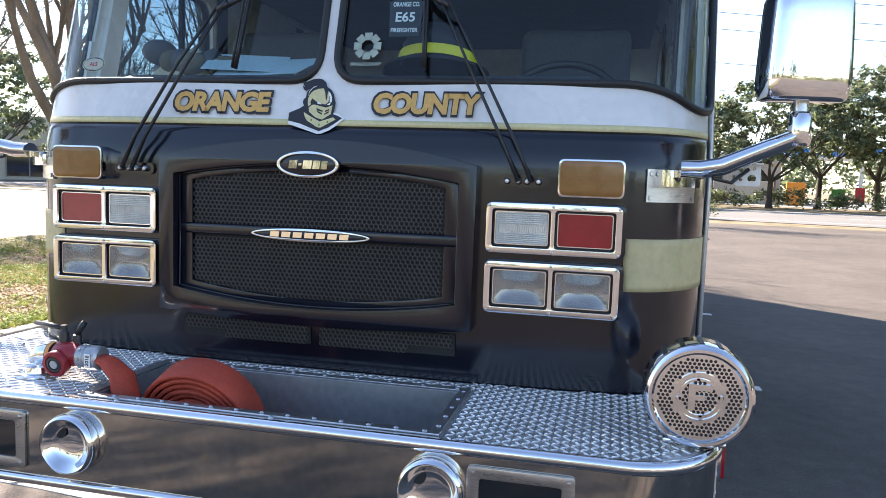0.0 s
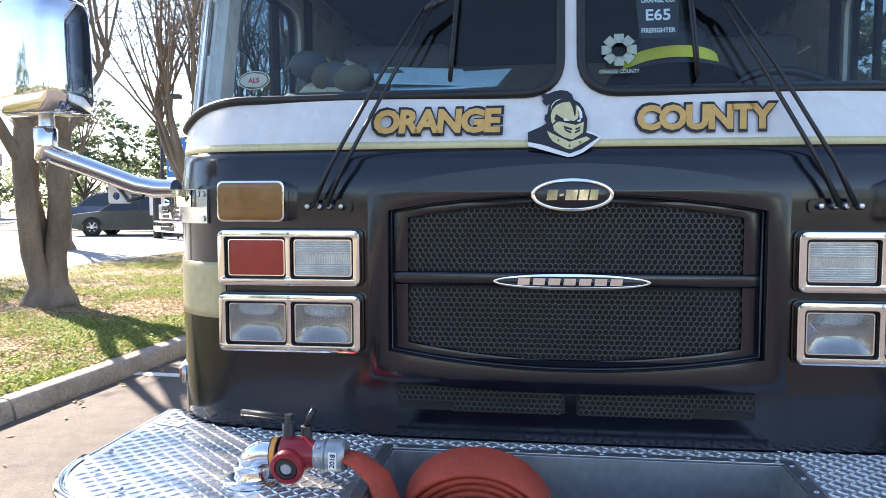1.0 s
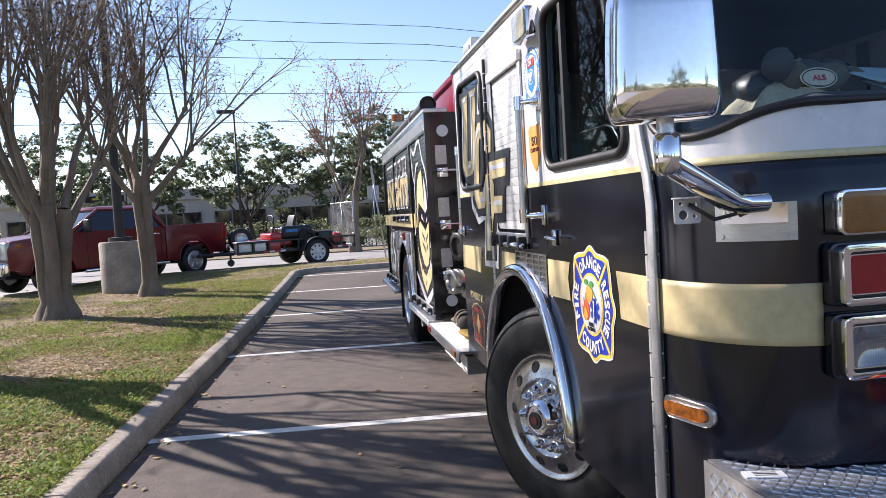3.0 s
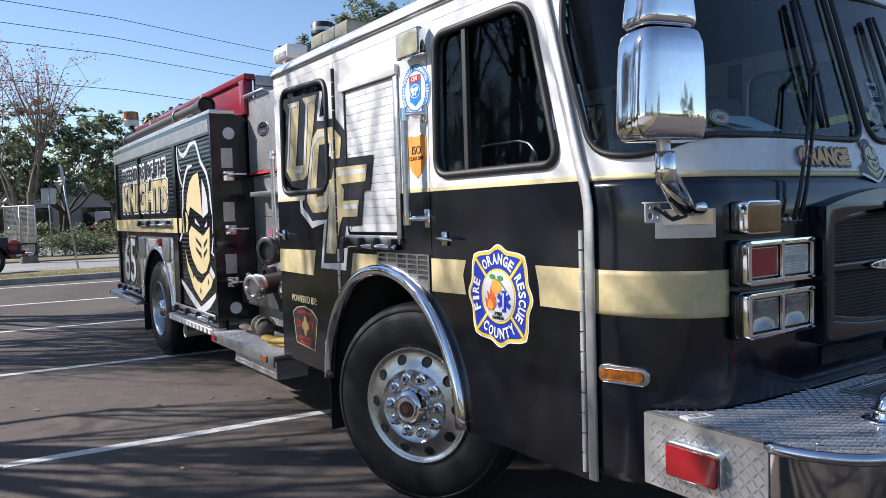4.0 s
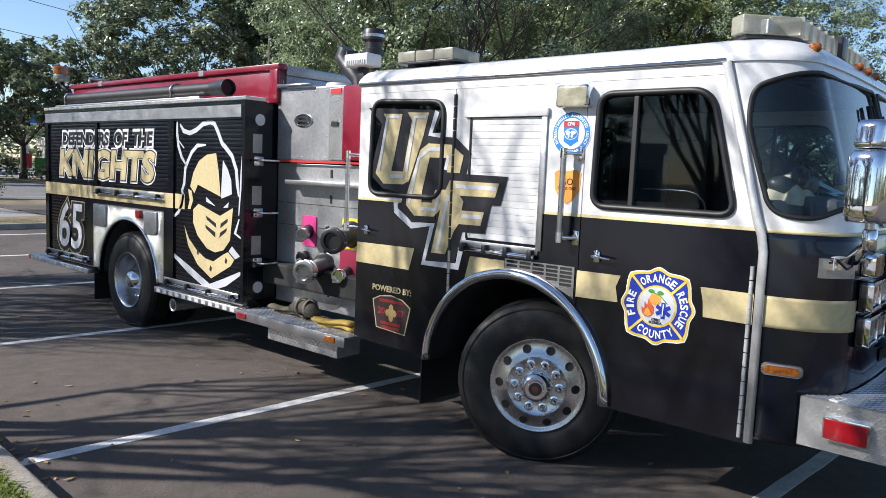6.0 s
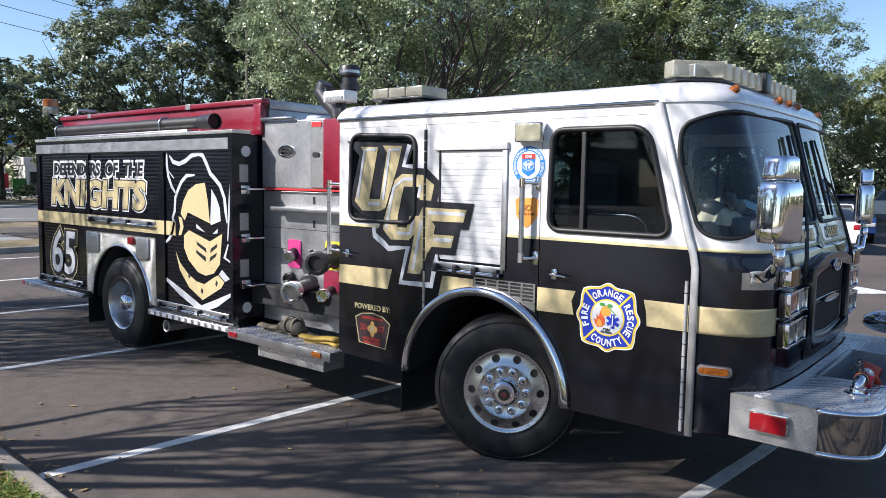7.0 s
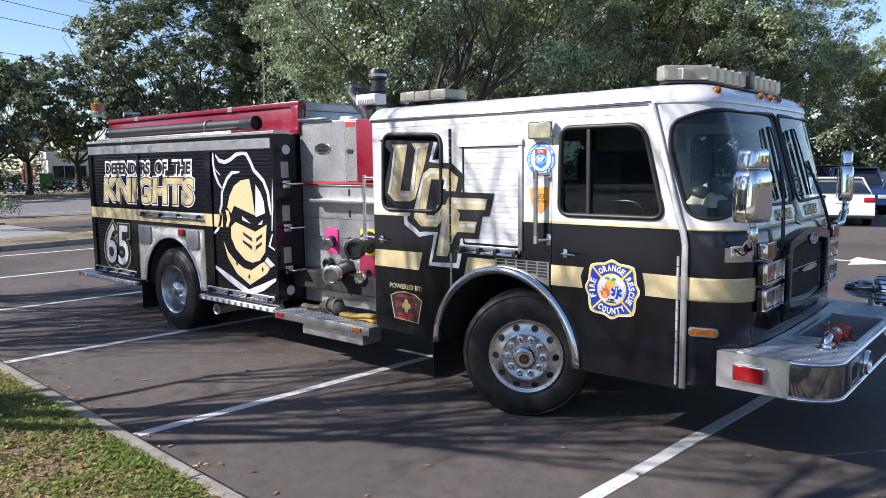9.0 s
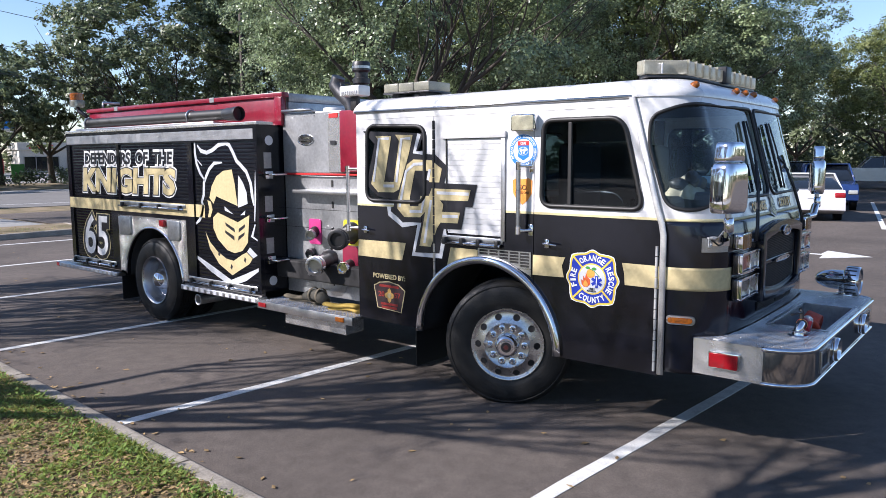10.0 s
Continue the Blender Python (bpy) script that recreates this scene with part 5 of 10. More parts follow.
crest_piece("crest_collar", [(78, 332), (112, 352), (205, 399), (300, 368), (320, 383), (215, 443), (190, 440), (110, 394), (90, 365)], 2, GOLD_LINE)
for x, y in ((142, 390), (204, 422), (264, 402)):
    crest_piece("crest_rivet", [(x + 6 * math.cos(a), y + 8 * math.sin(a)) for a in np.linspace(0, 2 * math.pi, 10, endpoint=False)], 3, DECAL_GREEN)

# amber side marker, bent round the corner
def round_corner(bm):
    for v in bm.verts:
        k = next((i for i in range(42, len(PLAN)) if PLAN[i][1] >= v.co.y), len(PLAN) - 1)
        (x0, y0), (x1, y1) = PLAN[k - 1], PLAN[k]
        at = x0 + (x1 - x0) * min(1.0, (v.co.y - y0) / (y1 - y0))
        v.co.x += math.copysign(1.22 - at, -v.co.x)
    return bm


for sign in (-1, 1):
    marker = new("side_marker")
    marker.parent = engine
    marker["label"] = "amber oval side marker lamp in a dark rim"
    M = mirrored(side_at(-1.221), sign)
    loop = rounded([(0.222, 0.886), (0.408, 0.886), (0.408, 0.950), (0.222, 0.950)], 0.030, 6)
    bm = bmesh.new()
    plate(bm, [loop], M, 0.014)
    part("marker_rim", round_corner(soften(bm, 0.004)), STAINLESS, marker, "black rim", smooth=45)
    bm = bmesh.new()
    plate(bm, [[(0.315 + (y - 0.315) * 0.84, 0.918 + (z - 0.918) * 0.62) for y, z in loop]], M, 0.022)
    part("marker_lens", round_corner(soften(bm, 0.006, 50, 3)), AMBER_LENS, marker, "amber lens", smooth=45)

# ---- the fire engine: front bumper with its tread deck ----
bumper = new("front_bumper")
bumper.parent = engine
bumper["label"] = "polished front bumper with a diamond plate deck"


def bumper_path(inset=0.0, n=14):
    """The bumper's outline from the near side round the front to the far side."""
    half = [(-1.218 + inset, 0.232), (-1.216 + inset, -0.25)]
    for k in range(1, n):
        a = math.pi / 2 * k / n
        half.append((-1.216 + inset + (0.226 - inset) * (1 - math.cos(a)), -0.25 - (0.302 - inset) * math.sin(a)))
    half.append((-0.99, -0.552 + inset))
    return half + [(-x, y) for x, y in reversed(half)]


TOP = 0.813
bm = bmesh.new()
line = bumper_path()[1:-1]
rows = []
for x, y in line:
    rows.append([bm.verts.new((x * (1 + dx), y + (0 if y > -0.19 else 0), z)) for dx, z in ((0, 0.572), (0.0, 0.60), (0, 0.78), (0, 0.80))])
for a, b in zip(rows, rows[1:]):
    for i in range(3):
        bm.faces.new((a[i], b[i], b[i + 1], a[i + 1]))
part("bumper_skin", thicken(bm, 0.006), POLISHED, bumper, "polished bumper face", smooth=30)
for z, r in ((0.803, 0.017), (0.574, 0.014)):
    bm = bmesh.new()
    tube(bm, [(x, y, z) for x, y in line], r, 10)
    part("bumper_lip", bm, CHROME, bumper, "rolled bright lip", smooth=True)
back = [skin(-S_END + 2 * S_END * k / 50, 0.82, 0.008) for k in range(51)]
deck = [(x, y) for x, y in bumper_path(0.008)] + [(p.x, p.y) for p in reversed(back) if p.y < 0.232]
well = [(-0.455, -0.485), (0.51, -0.485), (0.51, -0.085), (-0.455, -0.085)]
bm = bmesh.new()
plate(bm, [deck, well], Matrix.Translation((0, 0, TOP - 0.006)), 0.006)
part("deck_plate", bm, DIAMOND, bumper, "bright diamond tread plate")


def tread(keep, m, u0, u1, v0, v1, pitch=0.0235, rise_z=0.0026):
    """Raised lozenges in crossed rows, as on diamond plate."""
    verts, faces = [], []
    nu, nv = int((u1 - u0) / pitch), int((v1 - v0) / pitch)
    for i in range(nu + 1):
        for j in range(nv + 1):
            u, v = u0 + i * pitch, v0 + j * pitch
            if not keep(u, v):
                continue
            a = radians(45 if (i + j) % 2 else -45)
            c, s = math.cos(a), math.sin(a)
            L, W, H = pitch * 0.66, pitch * 0.135, rise_z
            k = len(verts)
            for p, q, h in ((-L, 0, 0), (0, -W, 0), (L, 0, 0), (0, W, 0), (-L * 0.55, 0, H), (0, -W * 0.35, H), (L * 0.55, 0, H), (0, W * 0.35, H)):
                verts.append(m @ Vector((u + p * c - q * s, v + p * s + q * c, h)))
            for q in range(4):
                r = (q + 1) % 4
                faces.append((k + q, k + r, k + 4 + r, k + 4 + q))
            faces.append((k + 4, k + 5, k + 6, k + 7))
    return verts, faces


inner_deck = [(x * 0.985, y + 0.02 if y < -0.3 else y) for x, y in deck]
v, f = tread(lambda x, y: inside(x, y, inner_deck) and not (-0.50 < x < 0.55 and y < -0.05), Matrix.Translation((0, 0, TOP)), -1.2, 1.2, -0.54, 0.36)
sheet("deck_tread", v, f, DIAMOND, bumper, "raised diamond tread")["kind"] = "stuff"
# side plates
for sign in (-1, 1):
    bm = bmesh.new()
    plate(bm, [[(-0.262, 0.57), (0.232, 0.572), (0.232, 0.812), (-0.262, 0.812)]], mirrored(side_at(-1.216), sign), 0.006)
    end = part("bumper_end", bm, DIAMOND, bumper, "diamond plate bumper end")
    v, f = tread(lambda y, z: True, mirrored(side_at(-1.222), sign), -0.24, 0.215, 0.59, 0.80, 0.024, 0.0034)
    sheet("end_tread", v, f, DIAMOND, end)["kind"] = "stuff"
    lamp = new("bumper_lamp")
    lamp.parent = bumper
    lamp["label"] = "red rectangular warning lamp with a chrome bezel"
    loop = rounded([(-0.112, 0.636), (0.108, 0.636), (0.108, 0.748), (-0.112, 0.748)], 0.012)
    bm = bmesh.new()
    plate(bm, [loop], mirrored(side_at(-1.223), sign), 0.030)
    part("lamp_bezel", soften(bm, 0.006), CHROME, lamp, "chrome bezel", smooth=45)
    bm = bmesh.new()
    plate(bm, [[(-0.002 + (y + 0.002) * 0.92, 0.692 + (z - 0.692) * 0.86) for y, z in loop]], mirrored(side_at(-1.219), sign), 0.044)
    part("red_lens", soften(bm, 0.008, 50, 3), RED_LENS, lamp, "red lens", smooth=45)
# hose well
bm = bmesh.new()
for lo, hi in (((-0.455, -0.485, 0.58), (-0.449, -0.085, TOP)), ((0.504, -0.485, 0.58), (0.51, -0.085, TOP)), ((-0.455, -0.485, 0.58), (0.51, -0.479, TOP)), ((-0.455, -0.091, 0.58), (0.51, -0.085, TOP)), ((-0.455, -0.485, 0.575), (0.51, -0.085, 0.582))):
    box(bm, lo, hi, 0.001, 1)
for one in islands(bm):
    part("well_panel", one, PANEL_GREY, bumper, "grey metal panel of the open hose well")
bm = bmesh.new()
plate(bm, [[(-0.485, -0.515), (0.54, -0.515), (0.54, -0.055), (-0.485, -0.055)], well], Matrix.Translation((0, 0, TOP + 0.001)), 0.005)
part("well_frame", soften(bm, 0.0015), ALUMINIUM, bumper, "flat metal frame round the well")
spots = [(x, -0.50) for x in np.linspace(-0.45, 0.5, 14)] + [(x, -0.07) for x in np.linspace(-0.45, 0.5, 10)] + [(0.525, y) for y in np.linspace(-0.45, -0.1, 5)] + [(-1.17, -0.21), (-1.12, -0.36), (-1.0, -0.47), (-0.7, -0.525), (-1.05, -0.05), (-0.35, -0.53), (0.1, -0.53), (0.6, -0.53), (0.95, -0.50), (1.12, -0.36)]
bm = bmesh.new()
turned(bm, [(0.0075, 0), (0.006, 0.004), (0, 0.0055)], n=10)
rivet = part("rivet", bm, STAINLESS, bumper, smooth=True)
for k, (x, y) in enumerate(spots):
    ob = rivet if k == 0 else new("rivet", rivet.data)
    ob.parent = bumper
    ob.location = (x, y, TOP + 0.005)
# label plate on the deck's corner
bm = bmesh.new()
plate(bm, [[(-1.195, 0.06), (-1.10, 0.03), (-1.09, 0.075), (-1.185, 0.105)]], Matrix.Translation((0, 0, TOP + 0.001)), 0.003)
tag_plate = part("warning_label", bm, DECAL_WHITE, bumper, "small white warning label with dark bars")
bm = bmesh.new()
for k in range(3):
    plate(bm, [[(-1.17 + 0.002 * k, 0.063 + k * 0.011), (-1.115 + 0.002 * k, 0.046 + k * 0.011), (-1.114 + 0.002 * k, 0.051 + k * 0.011), (-1.169 + 0.002 * k, 0.068 + k * 0.011)]], Matrix.Translation((0, 0, TOP + 0.0035)), 0.001)
part("label_bars", bm, DECAL_BLACK, tag_plate)
# recessed lamps and horns in the bumper's face
for sign in (-1, 1):
    M = front_at(-0.553)
    a, b = sorted((sign * 0.62, sign * 0.875))
    lamp = new("recessed_lamp")
    lamp.parent = bumper
    lamp["label"] = "recessed rectangular lamp in a riveted frame"
    bm = bmesh.new()
    plate(bm, [rounded([(a, 0.605), (b, 0.605), (b, 0.765), (a, 0.765)], 0.012), rounded([(a + 0.03, 0.633), (b - 0.03, 0.633), (b - 0.03, 0.737), (a + 0.03, 0.737)], 0.008)], M, 0.008)
    part("lamp_frame", soften(bm, 0.002), STAINLESS, lamp, smooth=45)
    bm = bmesh.new()
    plate(bm, [[(a + 0.028, 0.631), (b - 0.028, 0.631), (b - 0.028, 0.739), (a + 0.028, 0.739)]], M, 0.003)
    part("lamp_glass", bm, CAR_GLASS, lamp, "dark lamp glass")
    for u in (a + 0.014, b - 0.014):
        for z in (0.619, 0.751):
            bm = bmesh.new()
            turned(bm, [(0.007, 0), (0.006, 0.004), (0, 0.005)], Matrix.Translation((0, -0.008, 0)) @ M @ Matrix.Translation((u, z, 0)), 10)
            part("lamp_screw", bm, STAINLESS, lamp)
    horn = new("air_horn")
    horn.parent = bumper
    horn["label"] = "chrome air horn bell set into the bumper"
    H = M @ Matrix.Translation((-0.47 if sign < 0 else 0.535, 0.695, 0))
    bm = bmesh.new()
    turned(bm, [(0.082, 0.0), (0.084, 0.020), (0.080, 0.036), (0.074, 0.040), (0.068, 0.036), (0.056, 0.018), (0.042, 0.008), (0.026, 0.0045), (0.0, 0.004)], H, 44)
    part("horn_bell", bm, CHROME, horn, "chrome flared bell", smooth=50)
    bm = bmesh.new()
    turned(bm, [(0.020, 0.0055), (0.019, 0.0075), (0.0, 0.0076)], H @ Matrix.Translation((-0.034, 0.030, 0.004)), 20)
    part("horn_throat", bm, UNDER, horn, "dark throat of the horn")
# siren
siren = new("siren")
siren.parent = bumper
siren["label"] = "round chrome mechanical siren with a perforated face"
C = Matrix(((1, 0, 0, 1.150), (0, 0, -1, -0.42), (0, 1, 0, 0.945), (0, 0, 0, 1)))
bm = bmesh.new()
turned(bm, [(0.0, -0.40), (0.022, -0.395), (0.05, -0.37), (0.075, -0.31), (0.085, -0.25), (0.09, -0.14), (0.098, -0.13), (0.125, -0.12), (0.128, -0.115), (0.128, -0.02), (0.125, -0.008), (0.117, 0.0), (0.110, 0.0), (0.104, -0.010), (0.0, -0.012)], C, 56)
part("siren_body", bm, CHROME, siren, "chrome bullet-shaped body", smooth=45)
dots, faces = [], []
for j in range(-16, 17):
    for i in range(-16, 17):
        u, v = (i + 0.5 * (j % 2)) * 0.0104, j * 0.0090
        r = math.hypot(u, v)
        if 0.064 < r < 0.099 or r < 0.040:
            k = len(dots)
            dots += [C @ Vector((u + 0.0040 * math.cos(q), v + 0.0040 * math.sin(q), -0.0095)) for q in (0, 1.05, 2.1, 3.14, 4.19, 5.24)]
            faces.append(tuple(range(k, k + 6)))
sheet("siren_mesh", dots, faces, SEAL, siren, "rings of small dark holes")["kind"] = "stuff"
bm = bmesh.new()
for r0, r1 in ((0.062, 0.053), (0.047, 0.042)):
    plate(bm, [circle(0, 0, r0, 40), circle(0, 0, r1, 40)], C @ Matrix.Translation((0, 0, -0.011)), 0.005)
part("siren_ring", bm, CHROME, siren, "raised chrome rings", smooth=30)
bm = bmesh.new()
for k in range(4):
    plate(bm, [[(-0.0035, 0.041), (0.0035, 0.041), (0.0035, 0.054), (-0.0035, 0.054)]], C @ Matrix.Rotation(k * math.pi / 2 + 0.1, 4, "Z") @ Matrix.Translation((0, 0, -0.011)), 0.005)
for one in islands(bm):
    part("siren_spoke", one, CHROME, siren, "short chrome spoke between the rings")
bm = bmesh.new()
plate(bm, [[(1.6 * u, 1.5 * v) for u, v in ((-0.016, -0.02), (-0.006, -0.02), (-0.006, -0.004), (0.008, -0.004), (0.008, 0.005), (-0.006, 0.005), (-0.006, 0.012), (0.018, 0.012), (0.018, 0.022), (-0.016, 0.022))]], C @ Matrix.Translation((0, 0, -0.0092)), 0.005)
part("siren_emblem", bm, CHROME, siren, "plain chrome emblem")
for k in range(18):
    a = 2 * math.pi * k / 18
    bm = bmesh.new()
    plate(bm, [[(-0.006, -0.046), (0.006, -0.046), (0.006, 0.046), (-0.006, 0.046)]], C @ Matrix.Rotation(a, 4, "Z") @ Matrix.Translation((0, 0.1285, -0.067)) @ Matrix.Rotation(radians(-90), 4, "X"), 0.001)
    part("siren_slot", bm, SEAL, siren)
bm = bmesh.new()
box(bm, (1.105, -0.34, TOP), (1.195, -0.24, 0.875), 0.012, 3)
box(bm, (1.075, -0.37, TOP), (1.225, -0.21, TOP + 0.014), 0.005)
part("siren_foot", bm, CHROME, siren, "chrome pedestal", smooth=45)

# front discharge: elbow, valve, coupling and hose
valve = thing("hose_valve", "chrome elbow and red gated valve standing on the deck", "valve")
EX, EY = -0.715, -0.36
bm = bmesh.new()
turned(bm, [(0.085, 0.0), (0.085, 0.006), (0.08, 0.010), (0.052, 0.012), (0.050, 0.020), (0.048, 0.034), (0.052, 0.036), (0.052, 0.044), (0.046, 0.048), (0.0, 0.048)], Matrix.Translation((EX, EY, TOP + 0.002)), 36)
part("flange", bm, CHROME, valve, "chrome swivel flange", smooth=45)
bm = bmesh.new()
pts = [(EX, EY, TOP + 0.042)] + [(EX + 0.055 * (1 - math.cos(a)), EY - 0.01 * math.sin(a), TOP + 0.044 + 0.048 * math.sin(a)) for a in np.linspace(0, math.pi / 2, 9)] + [(EX + 0.075, EY - 0.012, TOP + 0.092)]
tube(bm, pts, 0.038, 20)
part("elbow", bm, CHROME, valve, "chrome elbow pipe", smooth=60)
AX = Matrix.Translation((EX + 0.07, EY - 0.012, TOP + 0.092)) @ Matrix.Rotation(radians(90), 4, "Y")
bm = bmesh.new()
turned(bm, [(0.0, 0), (0.045, 0.0), (0.045, 0.022), (0.0, 0.022)], AX, 28)
part("collar", bm, PLASTIC, valve, smooth=45)
bm = bmesh.new()
turned(bm, [(0.0, 0.004), (0.0465, 0.004), (0.0465, 0.018), (0.0, 0.018)], AX, 28)
part("orange_band", bm, DECAL_ORANGE, valve, "orange tape band", smooth=45)
bm = bmesh.new()
turned(bm, [(0.0, 0.022), (0.040, 0.024), (0.050, 0.035), (0.050, 0.095), (0.042, 0.115), (0.042, 0.13), (0.0, 0.13)], AX, 28)
part("valve_body", bm, CAST_RED, valve, "red cast valve body", smooth=50)
bm = bmesh.new()
G = Matrix.Translation((EX + 0.132, EY - 0.045, TOP + 0.074)) @ Matrix.Rotation(radians(100), 4, "X")
turned(bm, [(0.040, -0.03), (0.048, 0.0), (0.050, 0.028), (0.046, 0.034), (0.034, 0.036), (0.032, 0.026), (0.0, 0.026)], G, 32)
part("side_outlet", bm, CAST_RED, valve, "round red side outlet", smooth=45)
bm = bmesh.new()
turned(bm, [(0.031, 0.02), (0.031, 0.034), (0.020, 0.036), (0.019, 0.030), (0.0, 0.030)], G, 28)
part("outlet_cap", bm, PLASTIC, valve, "black cap", smooth=45)
bm = bmesh.new()
turned(bm, [(0.018, 0.03), (0.016, 0.0345), (0.0, 0.035)], G, 20)
part("cap_disc", bm, PANEL_GREY, valve, smooth=45)
bm = bmesh.new()
turned(bm, [(0.018, 0), (0.018, 0.05), (0.012, 0.055), (0.012, 0.075), (0.0, 0.075)], Matrix.Translation((EX + 0.115, EY, TOP + 0.128)), 16)
turned(bm, [(0.016, 0), (0.016, 0.04), (0.0, 0.045)], Matrix.Translation((EX + 0.165, EY + 0.01, TOP + 0.128)), 16)
part("valve_stem", bm, DARK_CAST, valve, smooth=45)
for pts, r in (([(EX + 0.115, EY, TOP + 0.190), (EX + 0.04, EY + 0.02, TOP + 0.194), (EX - 0.045, EY + 0.045, TOP + 0.192)], 0.014), ([(EX + 0.165, EY + 0.01, TOP + 0.165), (EX + 0.175, EY + 0.02, TOP + 0.195), (EX + 0.185, EY + 0.03, TOP + 0.215)], 0.015)):
    bm = bmesh.new()
    tube(bm, pts, [r * 0.8, r, r * 0.95], 8, flat=0.7)
    part("valve_handle", bm, PLASTIC, valve, "black valve lever", smooth=True)
coupling = thing("hose_coupling", "grey metal hose coupling with a small white label", "coupling")
bm = bmesh.new()
turned(bm, [(0.0, 0.128), (0.040, 0.128), (0.046, 0.134), (0.046, 0.160), (0.042, 0.164), (0.046, 0.168), (0.046, 0.215), (0.038, 0.222), (0.0, 0.222)], AX, 30)
part("coupling_shell", bm, PANEL_GREY, coupling, "dull aluminium shell", smooth=40)
bm = bmesh.new()
for k in range(8):
    turned(bm, [(0.007, 0.045), (0.006, 0.05), (0.0, 0.051)], AX @ Matrix.Translation((0, 0, 0.148)) @ Matrix.Rotation(k * math.pi / 4, 4, "Z") @ Matrix.Rotation(radians(90), 4, "Y"), 8)
part("coupling_lugs", bm, PANEL_GREY, coupling)
bm = bmesh.new()
box(bm, (EX + 0.250, EY - 0.061, TOP + 0.066), (EX + 0.274, EY - 0.0575, TOP + 0.116), 0.0005, 1)
year = part("year_label", bm, DECAL_WHITE, coupling, "white paper label")
bm = lettering("2018", 0.040, 0.015, 0.0006, 0.02)
bmesh.ops.transform(bm, matrix=Matrix.Translation((EX + 0.262, EY - 0.0612, TOP + 0.091)) @ Matrix.Rotation(radians(90), 4, "X") @ Matrix.Rotation(radians(85), 4, "Z"), verts=bm.verts)
part("year_digits", bm, DECAL_BLACK, year)
SHRINK = Matrix.Translation((EX - 0.02, EY + 0.03, TOP)) @ Matrix.Scale(0.78, 4) @ Matrix.Translation((-EX, -EY, -TOP))
valve.matrix_world = SHRINK
coupling.matrix_world = SHRINK
hose = thing("fire_hose", "red jacketed fire hose rolled flat in the bumper well", "hose")
bm = bmesh.new()
pts = [(EX + 0.203, EY + 0.018, TOP + 0.072), (EX + 0.235, EY + 0.012, TOP + 0.066), (EX + 0.285, EY + 0.005, TOP + 0.030), (EX + 0.32, EY - 0.018, TOP - 0.05), (EX + 0.36, EY - 0.02, TOP - 0.15), (EX + 0.42, EY - 0.02, TOP - 0.205)]
tube(bm, pts, [0.028, 0.034, 0.044, 0.05, 0.05, 0.05], 14, flat=0.45)
part("hose_lead", bm, HOSE_RED, hose, "red hose leaving the coupling", smooth=True)
# the roll: a flat double-jacket strip wound in a spiral
R0 = Matrix.Translation((-0.215, -0.27, 0.715)) @ Matrix.Rotation(radians(18), 4, "X") @ Matrix.Rotation(radians(90), 4, "X")
bm = bmesh.new()
turns, per = 8.5, 48
rows = []
for k in range(int(turns * per) + 1):
    a = 2 * math.pi * k / per
    r = 0.035 + 0.0165 * a / (2 * math.pi) + 0.0016 * noise.noise((a, 1.7, 0))
    wob = 0.006 * noise.noise((a * 0.8, 0, 3.1))
    ring = []
    for dr, w in ((-0.0065, -0.046), (-0.0035, -0.050), (0.0035, -0.050), (0.0065, -0.046), (0.0065, 0.046), (0.0035, 0.050), (-0.0035, 0.050), (-0.0065, 0.046)):
        ring.append(bm.verts.new(R0 @ Vector(((r + dr) * math.cos(a), (r + dr) * math.sin(a), w + wob))))
    rows.append(ring)
for a, b in zip(rows, rows[1:]):
    for i in range(8):
        bm.faces.new((a[i], a[(i + 1) % 8], b[(i + 1) % 8], b[i]))
bm.faces.new(rows[0])
bm.faces.new(rows[-1])
part("hose_roll", bm, HOSE_RED, hose, "spiral roll of flat red hose", smooth=60)

bumper.matrix_world = Matrix.Diagonal((1, 0.92, 1, 1))

# ---- the fire engine: side graphics and fittings ----
def side_shape(name, pts, x, level, mat, parent, label=""):
    bm = bmesh.new()
    plate(bm, [pts], side_at(x - level * 0.0012), 0.0012)
    return part(name, bm, mat, parent, label)


def ribbon(pts, width, taper=1.0):
    """The outline of a stroke along a line of points."""
    left, right = [], []
    for i, p in enumerate(pts):
        a, b = Vector(pts[max(0, i - 1)]), Vector(pts[min(len(pts) - 1, i + 1)])
        d = (b - a).normalized()
        w = width / 2 * (taper if i in (0, len(pts) - 1) else 1.0)
        left.append((p[0] - d.y * w, p[1] + d.x * w))
        right.append((p[0] + d.y * w, p[1] - d.x * w))
    return left + right[::-1]


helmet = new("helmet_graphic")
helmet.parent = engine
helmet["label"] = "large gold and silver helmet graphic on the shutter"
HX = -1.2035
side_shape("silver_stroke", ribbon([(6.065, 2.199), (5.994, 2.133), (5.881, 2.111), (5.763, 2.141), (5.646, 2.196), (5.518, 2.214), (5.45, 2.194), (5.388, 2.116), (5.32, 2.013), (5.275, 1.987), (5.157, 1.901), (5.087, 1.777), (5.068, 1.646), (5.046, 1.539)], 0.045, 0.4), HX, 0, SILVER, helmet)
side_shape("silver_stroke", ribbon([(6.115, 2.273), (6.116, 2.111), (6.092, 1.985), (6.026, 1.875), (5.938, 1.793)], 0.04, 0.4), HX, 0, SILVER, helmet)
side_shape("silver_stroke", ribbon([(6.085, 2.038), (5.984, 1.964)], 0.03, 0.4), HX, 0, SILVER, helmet)
